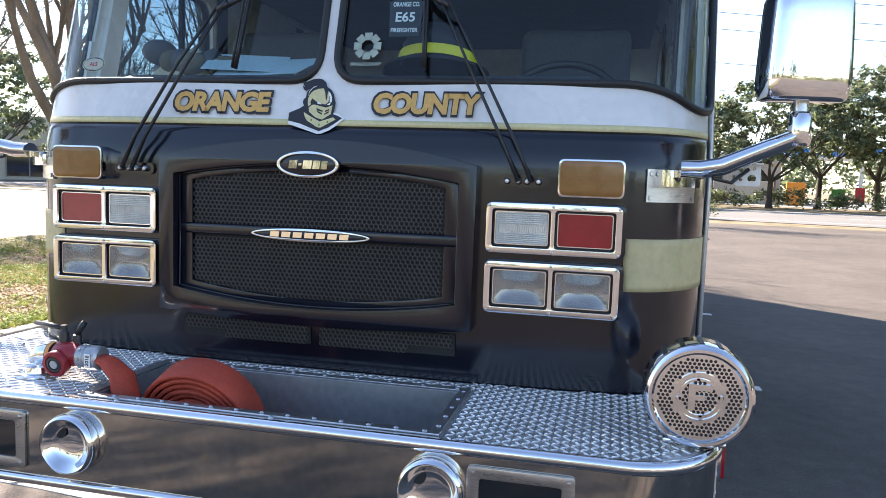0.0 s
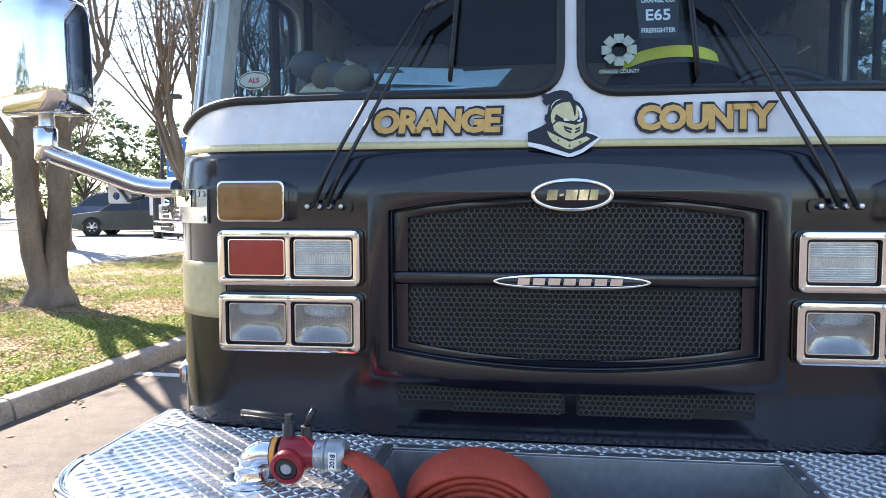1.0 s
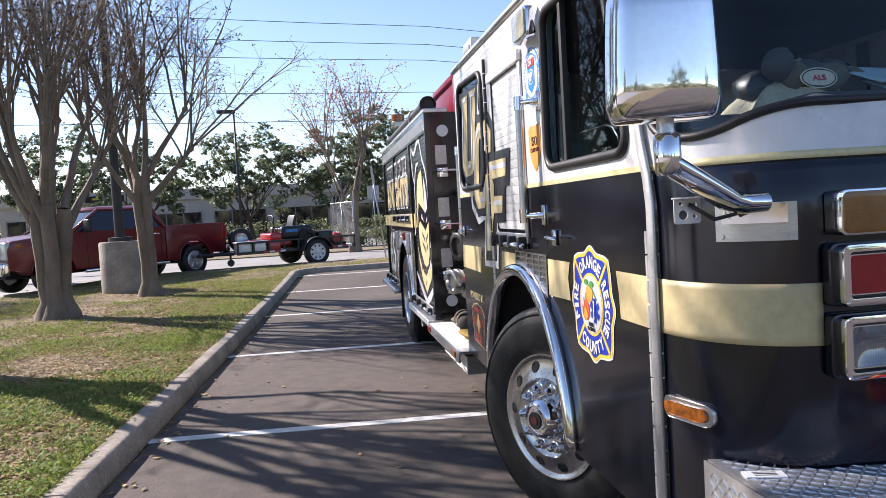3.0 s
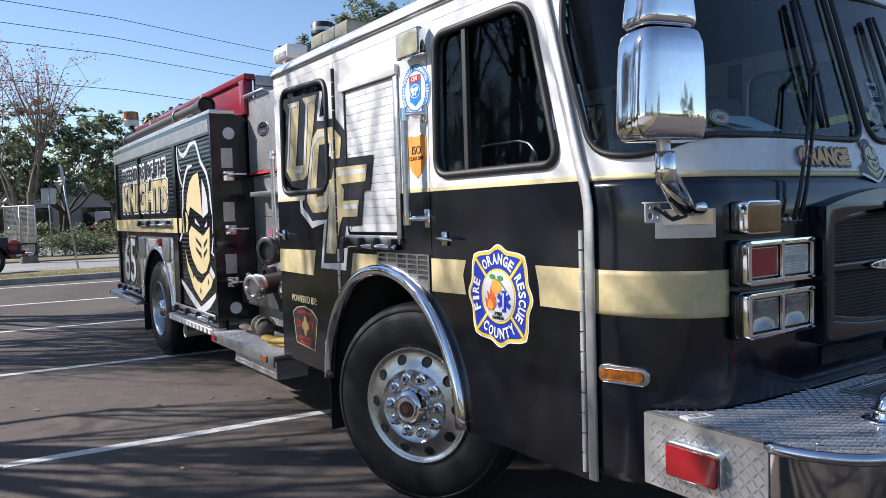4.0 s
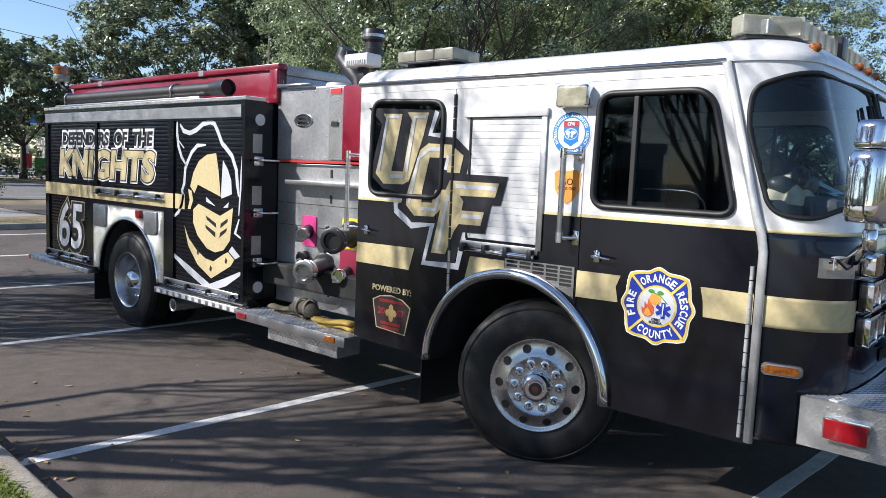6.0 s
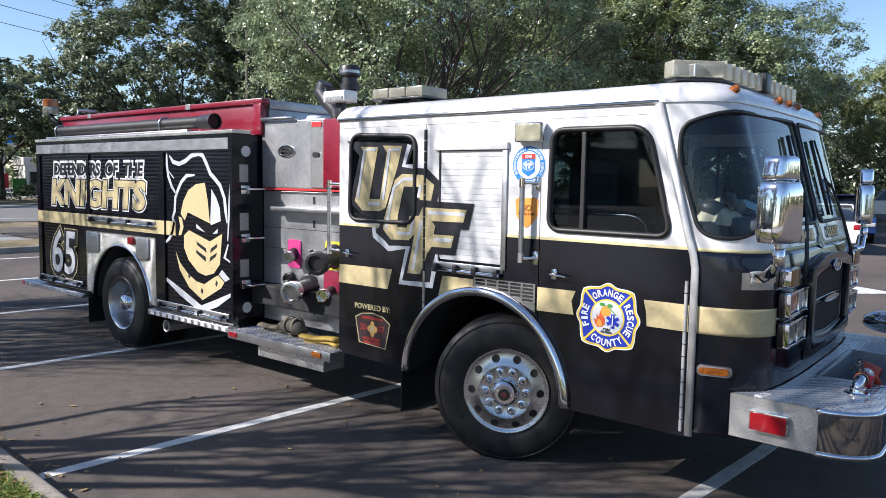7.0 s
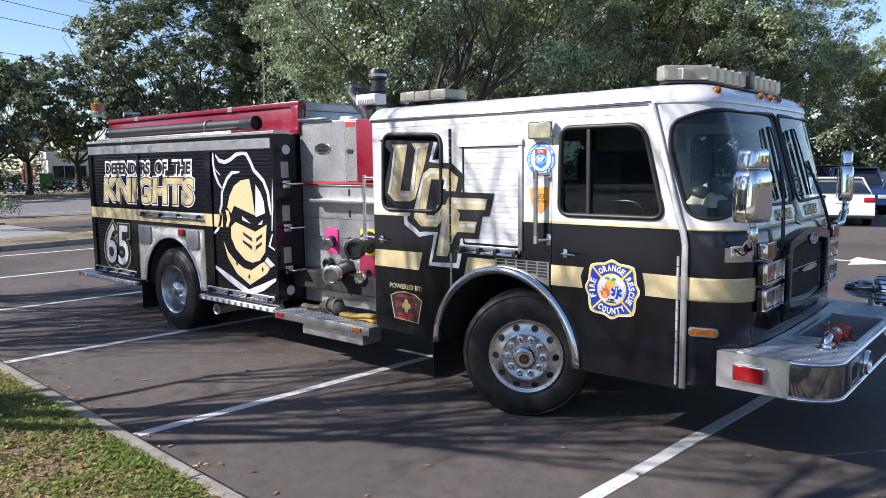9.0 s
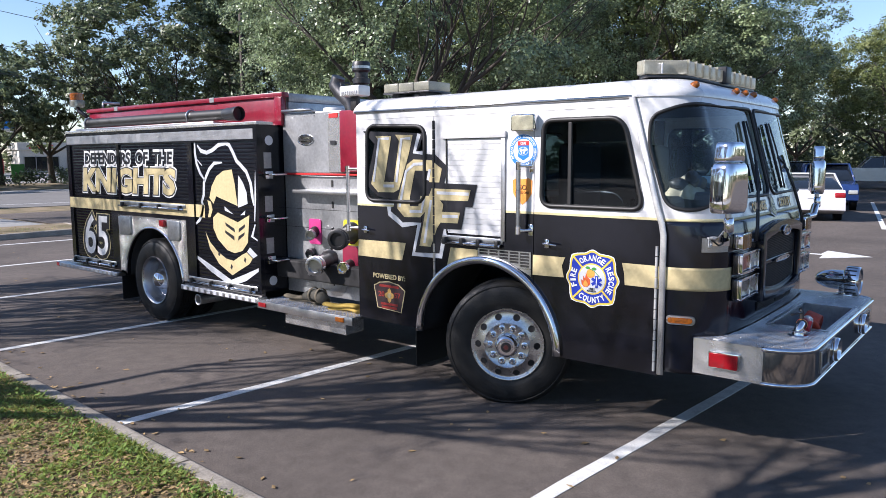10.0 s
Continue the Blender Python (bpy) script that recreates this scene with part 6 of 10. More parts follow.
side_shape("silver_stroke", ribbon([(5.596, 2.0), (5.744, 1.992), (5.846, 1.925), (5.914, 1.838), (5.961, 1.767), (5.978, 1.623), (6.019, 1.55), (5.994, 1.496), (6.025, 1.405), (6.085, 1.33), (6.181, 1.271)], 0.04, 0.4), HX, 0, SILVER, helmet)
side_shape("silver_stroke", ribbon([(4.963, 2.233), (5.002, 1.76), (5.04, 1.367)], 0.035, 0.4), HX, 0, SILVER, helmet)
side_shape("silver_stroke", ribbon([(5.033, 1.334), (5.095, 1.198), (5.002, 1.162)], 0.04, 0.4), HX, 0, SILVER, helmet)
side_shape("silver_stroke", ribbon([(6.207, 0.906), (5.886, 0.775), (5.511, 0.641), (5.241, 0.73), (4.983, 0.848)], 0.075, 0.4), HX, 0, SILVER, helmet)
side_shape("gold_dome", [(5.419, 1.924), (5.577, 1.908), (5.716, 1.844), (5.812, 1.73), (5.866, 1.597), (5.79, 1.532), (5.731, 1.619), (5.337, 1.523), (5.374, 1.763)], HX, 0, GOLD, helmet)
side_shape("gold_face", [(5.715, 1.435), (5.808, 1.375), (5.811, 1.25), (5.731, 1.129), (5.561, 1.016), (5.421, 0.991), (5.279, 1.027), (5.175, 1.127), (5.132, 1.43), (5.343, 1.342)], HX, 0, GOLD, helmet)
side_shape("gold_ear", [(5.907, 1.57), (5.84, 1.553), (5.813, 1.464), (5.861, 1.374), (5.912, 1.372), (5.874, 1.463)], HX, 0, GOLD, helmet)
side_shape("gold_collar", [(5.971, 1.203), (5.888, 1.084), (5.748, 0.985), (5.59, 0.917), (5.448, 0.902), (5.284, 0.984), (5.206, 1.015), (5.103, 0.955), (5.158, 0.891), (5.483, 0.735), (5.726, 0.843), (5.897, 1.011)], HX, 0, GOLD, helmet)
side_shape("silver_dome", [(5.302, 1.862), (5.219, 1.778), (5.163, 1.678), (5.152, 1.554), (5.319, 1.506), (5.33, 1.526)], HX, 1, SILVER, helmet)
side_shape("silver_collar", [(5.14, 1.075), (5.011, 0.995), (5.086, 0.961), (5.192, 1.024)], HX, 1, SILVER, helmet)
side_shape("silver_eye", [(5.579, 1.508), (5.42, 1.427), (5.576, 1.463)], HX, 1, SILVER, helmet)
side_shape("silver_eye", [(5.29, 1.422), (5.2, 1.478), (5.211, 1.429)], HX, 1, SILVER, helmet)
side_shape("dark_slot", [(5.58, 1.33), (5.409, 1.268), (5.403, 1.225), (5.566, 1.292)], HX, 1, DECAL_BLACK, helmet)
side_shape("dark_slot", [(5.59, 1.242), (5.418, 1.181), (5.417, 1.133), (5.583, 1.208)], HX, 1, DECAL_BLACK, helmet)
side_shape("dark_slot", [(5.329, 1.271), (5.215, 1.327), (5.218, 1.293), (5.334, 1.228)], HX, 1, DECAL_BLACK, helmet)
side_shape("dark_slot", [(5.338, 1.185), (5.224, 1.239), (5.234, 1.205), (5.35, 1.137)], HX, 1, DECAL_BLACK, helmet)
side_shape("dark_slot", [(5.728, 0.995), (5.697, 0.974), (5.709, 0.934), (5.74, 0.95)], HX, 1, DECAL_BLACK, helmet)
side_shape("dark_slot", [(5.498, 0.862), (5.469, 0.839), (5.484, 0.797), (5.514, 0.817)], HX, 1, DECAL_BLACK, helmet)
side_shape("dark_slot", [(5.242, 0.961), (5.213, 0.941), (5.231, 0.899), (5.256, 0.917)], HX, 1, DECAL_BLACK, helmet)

monogram = new("monogram_graphic")
monogram.parent = engine
monogram["label"] = "interlocked gold, black and white graphic across door and shutter"
MX = -1.2215
side_shape("black_ground", [(3.351, 2.288), (2.617, 2.252), (2.714, 2.036), (2.83, 1.939), (2.92, 1.704), (2.922, 1.662), (3.17, 1.697), (3.317, 1.793), (3.204, 2.168)], MX, 0, DECAL_BLACK, monogram)
side_shape("black_ground", [(2.763, 2.083), (2.488, 2.068), (2.353, 1.966), (2.393, 1.82), (2.592, 1.824), (2.604, 1.757), (2.557, 1.73), (2.64, 1.568), (2.653, 1.486), (2.87, 1.468), (2.992, 1.562), (2.915, 1.844)], MX, 1, DECAL_BLACK, monogram)
side_shape("black_ground", [(2.602, 1.83), (2.044, 1.821), (2.093, 1.633), (2.166, 1.632), (2.209, 1.442), (2.399, 1.437), (2.457, 1.222), (2.718, 1.209), (2.643, 1.5)], MX, 2, DECAL_BLACK, monogram)
side_shape("white_border", ribbon([(3.034, 1.604), (3.032, 1.544), (2.871, 1.448), (2.674, 1.466), (2.747, 1.193), (2.435, 1.199), (2.384, 1.433), (2.34, 1.438)], 0.05), MX, 0, SILVER, monogram)
side_shape("white_border", ribbon([(2.666, 2.247), (2.722, 2.09), (2.593, 2.083)], 0.04), MX, 3, SILVER, monogram)
side_shape("gold_form", [(3.189, 2.241), (2.995, 2.236), (3.089, 1.828), (2.971, 1.826), (2.9, 2.19), (2.945, 2.246), (2.741, 2.24), (2.788, 2.074), (2.912, 1.76), (2.971, 1.735), (3.168, 1.733), (3.253, 1.807), (3.146, 2.186)], MX, 3, GOLD, monogram)
side_shape("gold_form", [(2.812, 1.979), (2.734, 2.028), (2.528, 2.021), (2.414, 1.948), (2.443, 1.832), (2.553, 1.834), (2.558, 1.93), (2.718, 1.932), (2.778, 1.697), (2.781, 1.618), (2.683, 1.619), (2.655, 1.71), (2.534, 1.717), (2.55, 1.623), (2.662, 1.524), (2.847, 1.519), (2.93, 1.591), (2.922, 1.676)], MX, 4, GOLD, monogram)
side_shape("gold_form", [(2.526, 1.78), (2.107, 1.775), (2.136, 1.684), (2.434, 1.681), (2.398, 1.645), (2.413, 1.583), (2.22, 1.583), (2.245, 1.492), (2.431, 1.49), (2.47, 1.438), (2.542, 1.273), (2.671, 1.272), (2.578, 1.677)], MX, 5, GOLD, monogram)
for line in ([(3.021, 2.215), (3.142, 2.215), (3.218, 1.827)], [(3.094, 1.79), (2.965, 1.792)], [(2.765, 2.211), (2.869, 2.211), (2.937, 1.826)], [(2.60, 1.992), (2.727, 1.986), (2.82, 1.922), (2.901, 1.606)], [(2.545, 1.945), (2.569, 1.85)], [(2.782, 1.573), (2.645, 1.575), (2.617, 1.687)], [(2.47, 1.744), (2.128, 1.741)], [(2.41, 1.545), (2.242, 1.549)], [(2.533, 1.68), (2.614, 1.300)]):
    side_shape("pale_line", ribbon(line, 0.026), MX, 6, SILVER, monogram)

for pts in ([(3.434, 1.279), (2.837, 1.285), (2.883, 1.124), (3.442, 1.126)], [(2.364, 1.13), (2.325, 1.283), (2.04, 1.283), (2.04, 1.225), (2.15, 1.2), (2.25, 1.165)], [(1.504, 1.284), (1.218, 1.286), (1.245, 1.219), (1.227, 1.131), (1.505, 1.125)], [(0.752, 1.284), (0.475, 1.284), (0.475, 1.125), (0.727, 1.125), (0.734, 1.209)]):
    side_shape("gold_stripe", pts, -1.2215, 0, GOLD, engine, "broad gold vinyl stripe")
for y0, y1, x in ((6.16, 9.29, -1.2215), (5.97, 6.155, -1.2035)):
    side_shape("gold_stripe", [(y0, 1.365), (y1, 1.365), (y1, 1.512), (y0, 1.512)], x, 0, GOLD, engine, "broad gold vinyl stripe")

# words on the body
for text, y, z, w, h, bold, inner in (("DEFENDERS  OF  THE", 7.70, 2.055, 2.22, 0.165, 0.05, DECAL_BLACK), ("KNIGHTS", 7.72, 1.765, 2.36, 0.34, 0.045, GOLD)):
    word = new("side_lettering")
    word.parent = engine
    word["label"] = "block lettering outlined in white on the black shutters"
    side_words("white_outline", text, y, z, w + 0.05, h + 0.05, -1.204, DECAL_WHITE, word, bold + 0.045, 0.12)
    if inner is GOLD:
        side_words("black_outline", text, y, z, w + 0.015, h + 0.018, -1.2062, DECAL_BLACK, word, bold + 0.022, 0.12)
    side_words("letter", text, y, z, w - 0.01, h - 0.01, -1.2084, inner, word, bold - (0.0 if inner is GOLD else 0.015), 0.12)
number = new("unit_number")
number.parent = engine
number["label"] = "silver unit number outlined in gold on the rear shutter"
for k, (grow, bold, mat) in enumerate(((0.14, 0.115, GOLD), (0.105, 0.095, DECAL_BLACK), (0.0, 0.012, DECAL_WHITE))):
    side_words("numeral", "65", 8.60, 1.005, 0.66 + grow, 0.56 + grow, -1.204 - 0.0022 * k, mat, number, bold, 0.1)
side_words("gold_words", "POWERED BY:", 3.05, 0.957, 0.40, 0.046, -1.2215, GOLD, engine, 0.03, 0, 0, "small gold words")
# shield badge on the rear door
badge = new("union_badge")
badge.parent = engine
badge["label"] = "dark red and gold shield badge decal"
BADGE_RED = material("dull_red_vinyl", (0.34, 0.035, 0.03), 0.4, vary=0.15)
DARK_BADGE = material("dark_badge_vinyl", (0.050, 0.030, 0.032), 0.4, vary=0.2)
shield = [(3.245, 0.865), (3.20, 0.655), (2.90, 0.635), (2.85, 0.845), (2.93, 0.895), (3.05, 0.915), (3.17, 0.900)]
side_shape("badge_edge", shield, -1.2215, 0, GOLD, badge)
side_shape("badge_field", [(3.048 + (y - 3.048) * 0.94, 0.775 + (z - 0.775) * 0.94) for y, z in shield], -1.2215, 1, DARK_BADGE, badge)
for text, y in (("20", 3.145), ("57", 2.945)):
    side_words("badge_number", text, y, 0.790, 0.075, 0.05, -1.224, BADGE_RED, badge, 0.02)
for y, z, w in ((3.05, 0.868, 0.24), (3.05, 0.700, 0.21), (3.05, 0.668, 0.19)):
    side_shape("badge_bar", [(y - w / 2, z - 0.011), (y + w / 2, z - 0.011), (y + w / 2, z + 0.011), (y - w / 2, z + 0.011)], -1.2215, 2, BADGE_RED, badge)
side_shape("badge_cross", [(3.045 + (0.060, 0.050, 0.034, 0.050)[k % 4] * math.cos(2 * math.pi * k / 16), 0.782 + 1.15 * (0.060, 0.050, 0.034, 0.050)[k % 4] * math.sin(2 * math.pi * k / 16)) for k in range(16)], -1.2215, 2, ORANGE_GOLD, badge)
side_shape("badge_disc", circle(3.045, 0.782, 0.024, 28), -1.2215, 3, GOLD, badge)


def arc_words(name, text, cy, cz, r, mid, step, size, x, mat, parent, up=True, bold=0.03, wide=0.8):
    """Letters set on a ring about (cy, cz); mid is the angle of their middle, clockwise from the top."""
    n = len(text)
    for k, ch in enumerate(text):
        if ch == " ":
            continue
        a = radians(mid + (k - (n - 1) / 2) * step * (1 if up else -1))
        bm = lettering(ch, size * (0.35 if ch in "I1" else wide), size, 0.0012, bold)
        m = Matrix(((0, 0, -1, x), (-1, 0, 0, cy), (0, 1, 0, cz), (0, 0, 0, 1))) @ Matrix.Translation((r * math.sin(a), r * math.cos(a), 0)) @ Matrix.Rotation(-a + (0 if up else math.pi), 4, "Z")
        bmesh.ops.transform(bm, matrix=m, verts=bm.verts)
        part(name, bm, mat, parent)


# department emblem on the front door
EY0, EZ0 = 0.987, 1.143
emblem = new("door_emblem")
emblem.parent = engine
emblem["label"] = "blue, yellow and white department emblem on the door"


def cross_outline(k):
    out = []
    for i in range(96):
        a = 2 * math.pi * i / 96
        d = abs(((math.degrees(a) + 45) % 90) - 45)           # degrees from the nearest arm's middle
        r = 0.213 - 0.016 * math.sin(min(d / 34, 1) * math.pi) ** 2 + 0.024 * max(0, (d - 30) / 15)
        out.append((EY0 + k * r * math.cos(a), EZ0 + k * r * math.sin(a)))
    return out


EX0 = -1.2215
FLAME = material("flame_vinyl", (0.68, 0.12, 0.03), 0.4, vary=0.25, scale=30)
side_shape("emblem_edge", cross_outline(1.03), EX0, 0, DECAL_WHITE, emblem)
side_shape("emblem_border", cross_outline(1.0), EX0, 1, DECAL_YELLOW, emblem)
side_shape("emblem_field", cross_outline(0.93), EX0, 2, DECAL_BLUE, emblem)
for a in (45, 135, 225, 315):
    c, s = math.cos(radians(a)), math.sin(radians(a))
    side_shape("emblem_bar", ribbon([(EY0 + 0.10 * c, EZ0 + 0.10 * s), (EY0 + 0.222 * c, EZ0 + 0.222 * s)], 0.014), EX0, 3, DECAL_YELLOW, emblem)
side_shape("emblem_ring", circle(EY0, EZ0, 0.117, 48), EX0, 3.2, DECAL_YELLOW, emblem)
side_shape("emblem_disc", circle(EY0, EZ0, 0.107, 48), EX0, 4.4, SILVER, emblem)
LX = EX0 - 0.0072
arc_words("letter", "ORANGE", EY0, EZ0, 0.158, 0, 13.5, 0.046, LX + 0.002, DECAL_WHITE, emblem, wide=0.66)
arc_words("letter", "COUNTY", EY0, EZ0, 0.158, 180, 13.5, 0.046, LX + 0.002, DECAL_WHITE, emblem, up=False, wide=0.66)
arc_words("letter", "FIRE", EY0, EZ0, 0.158, -90, 13.5, 0.046, LX + 0.002, DECAL_WHITE, emblem, wide=0.66)
arc_words("letter", "RESCUE", EY0, EZ0, 0.158, 90, 12.5, 0.046, LX + 0.002, DECAL_WHITE, emblem, wide=0.62)
side_shape("fruit", circle(EY0 + 0.010, EZ0 + 0.040, 0.034, 28), LX, 0, DECAL_ORANGE, emblem, "orange fruit")
side_shape("stem", ribbon([(EY0 + 0.025, EZ0 + 0.078), (EY0 - 0.02, EZ0 + 0.06), (EY0 - 0.062, EZ0 + 0.022)], 0.005), LX, 1, DECAL_GREEN, emblem)
for y, z in ((0.035, 0.082), (-0.018, 0.078)):
    side_shape("leaf", [(EY0 + y + 0.018 * math.cos(a), EZ0 + z + 0.011 * math.sin(a)) for a in np.linspace(0, 6.28, 12, endpoint=False)], LX, 1.2, DECAL_GREEN, emblem)
side_shape("flame", [(EY0 + 0.082, EZ0 - 0.045), (EY0 + 0.088, EZ0 - 0.01), (EY0 + 0.07, EZ0 - 0.02), (EY0 + 0.072, EZ0 + 0.02), (EY0 + 0.055, EZ0 + 0.0), (EY0 + 0.048, EZ0 + 0.04), (EY0 + 0.03, EZ0 + 0.01), (EY0 + 0.015, EZ0 - 0.005), (EY0 + 0.012, EZ0 - 0.04), (EY0 + 0.035, EZ0 - 0.062), (EY0 + 0.065, EZ0 - 0.065)], LX, 0, FLAME, emblem, "orange-red flame")
side_shape("flame_core", [(EY0 + 0.07, EZ0 - 0.05), (EY0 + 0.062, EZ0 - 0.02), (EY0 + 0.05, EZ0 - 0.012), (EY0 + 0.035, EZ0 - 0.03), (EY0 + 0.028, EZ0 - 0.05), (EY0 + 0.045, EZ0 - 0.063)], LX, 1, DECAL_ORANGE, emblem)
for a in (90, 30, -30):
    c, s = 0.045 * math.cos(radians(a)), 0.045 * math.sin(radians(a))
    side_shape("star_arm", ribbon([(EY0 - 0.04 - c, EZ0 - 0.018 - s), (EY0 - 0.04 + c, EZ0 - 0.018 + s)], 0.022), LX, (a + 30) / 60 * 0.8, DECAL_BLUE, emblem)
side_shape("star_staff", ribbon([(EY0 - 0.038, EZ0 - 0.05), (EY0 - 0.042, EZ0 + 0.018)], 0.006), LX, 3.2, DECAL_WHITE, emblem)
side_words("emblem_word", "1981", EY0, EZ0 - 0.074, 0.045, 0.017, LX - 0.001, DECAL_BLACK, emblem, 0.02)
side_words("emblem_word", "FLORIDA", EY0, EZ0 - 0.091, 0.075, 0.014, LX - 0.001, DECAL_BLACK, emblem, 0.02)

# round accreditation seal
seal = new("agency_seal")
seal.parent = engine
seal["label"] = "round blue and white agency seal decal"
SY, SZ = 1.598, 2.092
side_shape("seal_edge", circle(SY, SZ, 0.131, 48), EX0, 0, DECAL_WHITE, seal)
side_shape("seal_ring", circle(SY, SZ, 0.127, 48), EX0, 1, DECAL_LIGHT_BLUE, seal)
side_shape("seal_disc", circle(SY, SZ, 0.092, 48), EX0, 2, DECAL_WHITE, seal)
arc_words("letter", "INTERNATIONALLY ACCREDITED AGENCY", SY, SZ, 0.110, 0, 7.6, 0.019, EX0 - 0.0026, DECAL_WHITE, seal, bold=0.03, wide=0.62)
arc_words("letter", "2013-2018", SY, SZ, 0.110, 180, 8.6, 0.022, EX0 - 0.0026, DECAL_WHITE, seal, up=False, bold=0.03, wide=0.62)
side_shape("seal_shield", [(SY - 0.052, SZ + 0.045), (SY + 0.052, SZ + 0.045), (SY + 0.05, SZ - 0.045), (SY, SZ - 0.075), (SY - 0.05, SZ - 0.045)], EX0, 3, DECAL_LIGHT_BLUE, seal)
side_shape("seal_top", [(SY - 0.052, SZ + 0.042), (SY + 0.052, SZ + 0.042), (SY + 0.052, SZ + 0.075), (SY - 0.052, SZ + 0.075)], EX0, 4, DECAL_RED, seal)
side_words("seal_words", "CFAI", SY, SZ + 0.058, 0.05, 0.022, EX0 - 0.0064, DECAL_WHITE, seal, 0.03)
side_shape("seal_globe", circle(SY, SZ - 0.002, 0.045, 28, 0.033), EX0, 4, DECAL_WHITE, seal)
side_shape("seal_globe", circle(SY, SZ - 0.002, 0.041, 28, 0.029), EX0, 5, DECAL_LIGHT_BLUE, seal)
for y, z, a, b in ((0.018, 0.004, 0.014, 0.014), (-0.016, 0.006, 0.018, 0.012), (-0.008, -0.014, 0.008, 0.01), (0.014, -0.014, 0.006, 0.01)):
    side_shape("seal_land", circle(SY + y, SZ + z, a, 9, b), EX0, 6, DECAL_WHITE, seal)
iso = new("class_badge")
iso.parent = engine
iso["label"] = "orange shield decal with small dark words"
shield = [(1.697, 1.862), (1.66, 1.88), (1.607, 1.872), (1.55, 1.88), (1.515, 1.862), (1.52, 1.76), (1.56, 1.705), (1.607, 1.672), (1.655, 1.705), (1.692, 1.76)]
side_shape("class_field", shield, EX0, 0, DECAL_ORANGE, iso)
side_words("class_words", "ISO", 1.607, 1.808, 0.078, 0.040, EX0 - 0.0014, DECAL_BLACK, iso, 0.0)
side_words("class_words", "CLASS ONE", 1.607, 1.768, 0.128, 0.018, EX0 - 0.0014, DECAL_BLACK, iso, 0.0)

# chrome wheel-arch flare
for sign in (-1, 1):
    F = mirrored(side_at(-1.232), sign)
    bm = bmesh.new()
    tube(bm, [F @ Vector((ARCH_Y + (ARCH_R - 0.012) * math.cos(a), ARCH_Z + (ARCH_R - 0.012) * math.sin(a), 0)) for a in np.linspace(radians(1), radians(179), 40)], 0.036, 10, flat=0.95)
    part("wheel_arch_flare", bm, CHROME, engine, "wide chrome wheel-arch flare", smooth=True)
    F = mirrored(side_at(-1.226), sign)
    bm = bmesh.new()
    tube(bm, [F @ Vector((WHEEL_Y + BARCH_R * math.cos(a), 0.52 + BARCH_R * math.sin(a), 0)) for a in np.linspace(radians(3), radians(177), 36)], 0.014, 8)
    part("rear_arch_trim", bm, CHROME, engine, "thin bright trim round the rear wheel arch", smooth=True)
    # hinge and bright strip in front of the door
    F = mirrored(side_at(-1.222), sign)
    bm = bmesh.new()
    tube(bm, [F @ Vector((y, z, 0.012)) for y, z in ((0.441, 0.515), (0.443, 1.50), (0.459, 1.585), (0.486, 1.66), (0.702, 2.452))], 0.024, 10, flat=0.42)
    part("door_edge_strip", bm, HINGE, engine, "bright metal strip along the door's front edge", smooth=True)
    for k in range(12):
        bm = bmesh.new()
        tube(bm, [F @ Vector((0.492, 0.53 + k * 0.075, 0)), F @ Vector((0.492, 0.53 + k * 0.075 + 0.068, 0))], 0.012, 8)
        part("hinge_knuckle", bm, HINGE, engine, "dull piano hinge knuckle", smooth=50)
    for k in range(17):
        bm = bmesh.new()
        tube(bm, [F @ Vector((2.506, 0.985 + k * 0.081, 0)), F @ Vector((2.506, 0.985 + k * 0.081 + 0.074, 0))], 0.013, 8)
        part("hinge_knuckle", bm, PLASTIC if k > 3 else STAINLESS, engine, "dark piano hinge knuckle", smooth=50)
    bm = bmesh.new()
    tube(bm, [F @ Vector((0.62, 1.80, 0.002)), F @ Vector((0.735, 2.22, 0.002))], 0.006, 6)
    part("window_strip", bm, STAINLESS, engine)

    def latch(y, z, name="door_latch", long=0.13):
        root = new(name)
        root.parent = engine
        root["label"] = "chrome door latch handle"
        bm = bmesh.new()
        box(bm, (-1.236, y - 0.02, z - 0.034), (-1.220, y + 0.02, z + 0.034), 0.006, m=mirrored(Matrix(), sign))
        part("latch_plate", bm, CHROME, root, smooth=45)
        bm = bmesh.new()
        tube(bm, [mirrored(Matrix(), sign) @ Vector(p) for p in ((-1.232, y + 0.03, z), (-1.258, y + 0.01, z + 0.002), (-1.262, y - 0.03, z + 0.001), (-1.256, y - long + 0.03, z - 0.004))], [0.012, 0.014, 0.012, 0.009], 8, flat=0.7)
        part("latch_lever", bm, CHROME, root, smooth=True)

    latch(1.375, 1.380)
    latch(3.335, 1.378, long=0.11)

    def grab(y, z0, z1, x=-1.29, off=0.075):
        root = new("grab_rail")
        root.parent = engine
        root["label"] = "ribbed metal grab rail on chrome posts"
        G = mirrored(Matrix(), sign)
        bm = bmesh.new()
        turned(bm, [(0.0, 0), (0.018, 0.0), (0.018, z1 - z0), (0, z1 - z0)], G @ Matrix.Translation((x, y, z0)), 14)
        part("rail_tube", bm, STAINLESS, root, smooth=45)
        for z in (z0 + 0.01, z1 - 0.01):
            bm = bmesh.new()
            tube(bm, [G @ Vector((x, y, z - 0.03)), G @ Vector((x, y, z + 0.03))], 0.022, 12)
            part("rail_socket", bm, CHROME, root, smooth=45)
            bm = bmesh.new()
            tube(bm, [G @ Vector((x, y, z)), G @ Vector((x + 0.02, y - off * 0.6, z)), G @ Vector((x + 0.068, y - off, z))], [0.014, 0.012, 0.016], 8)
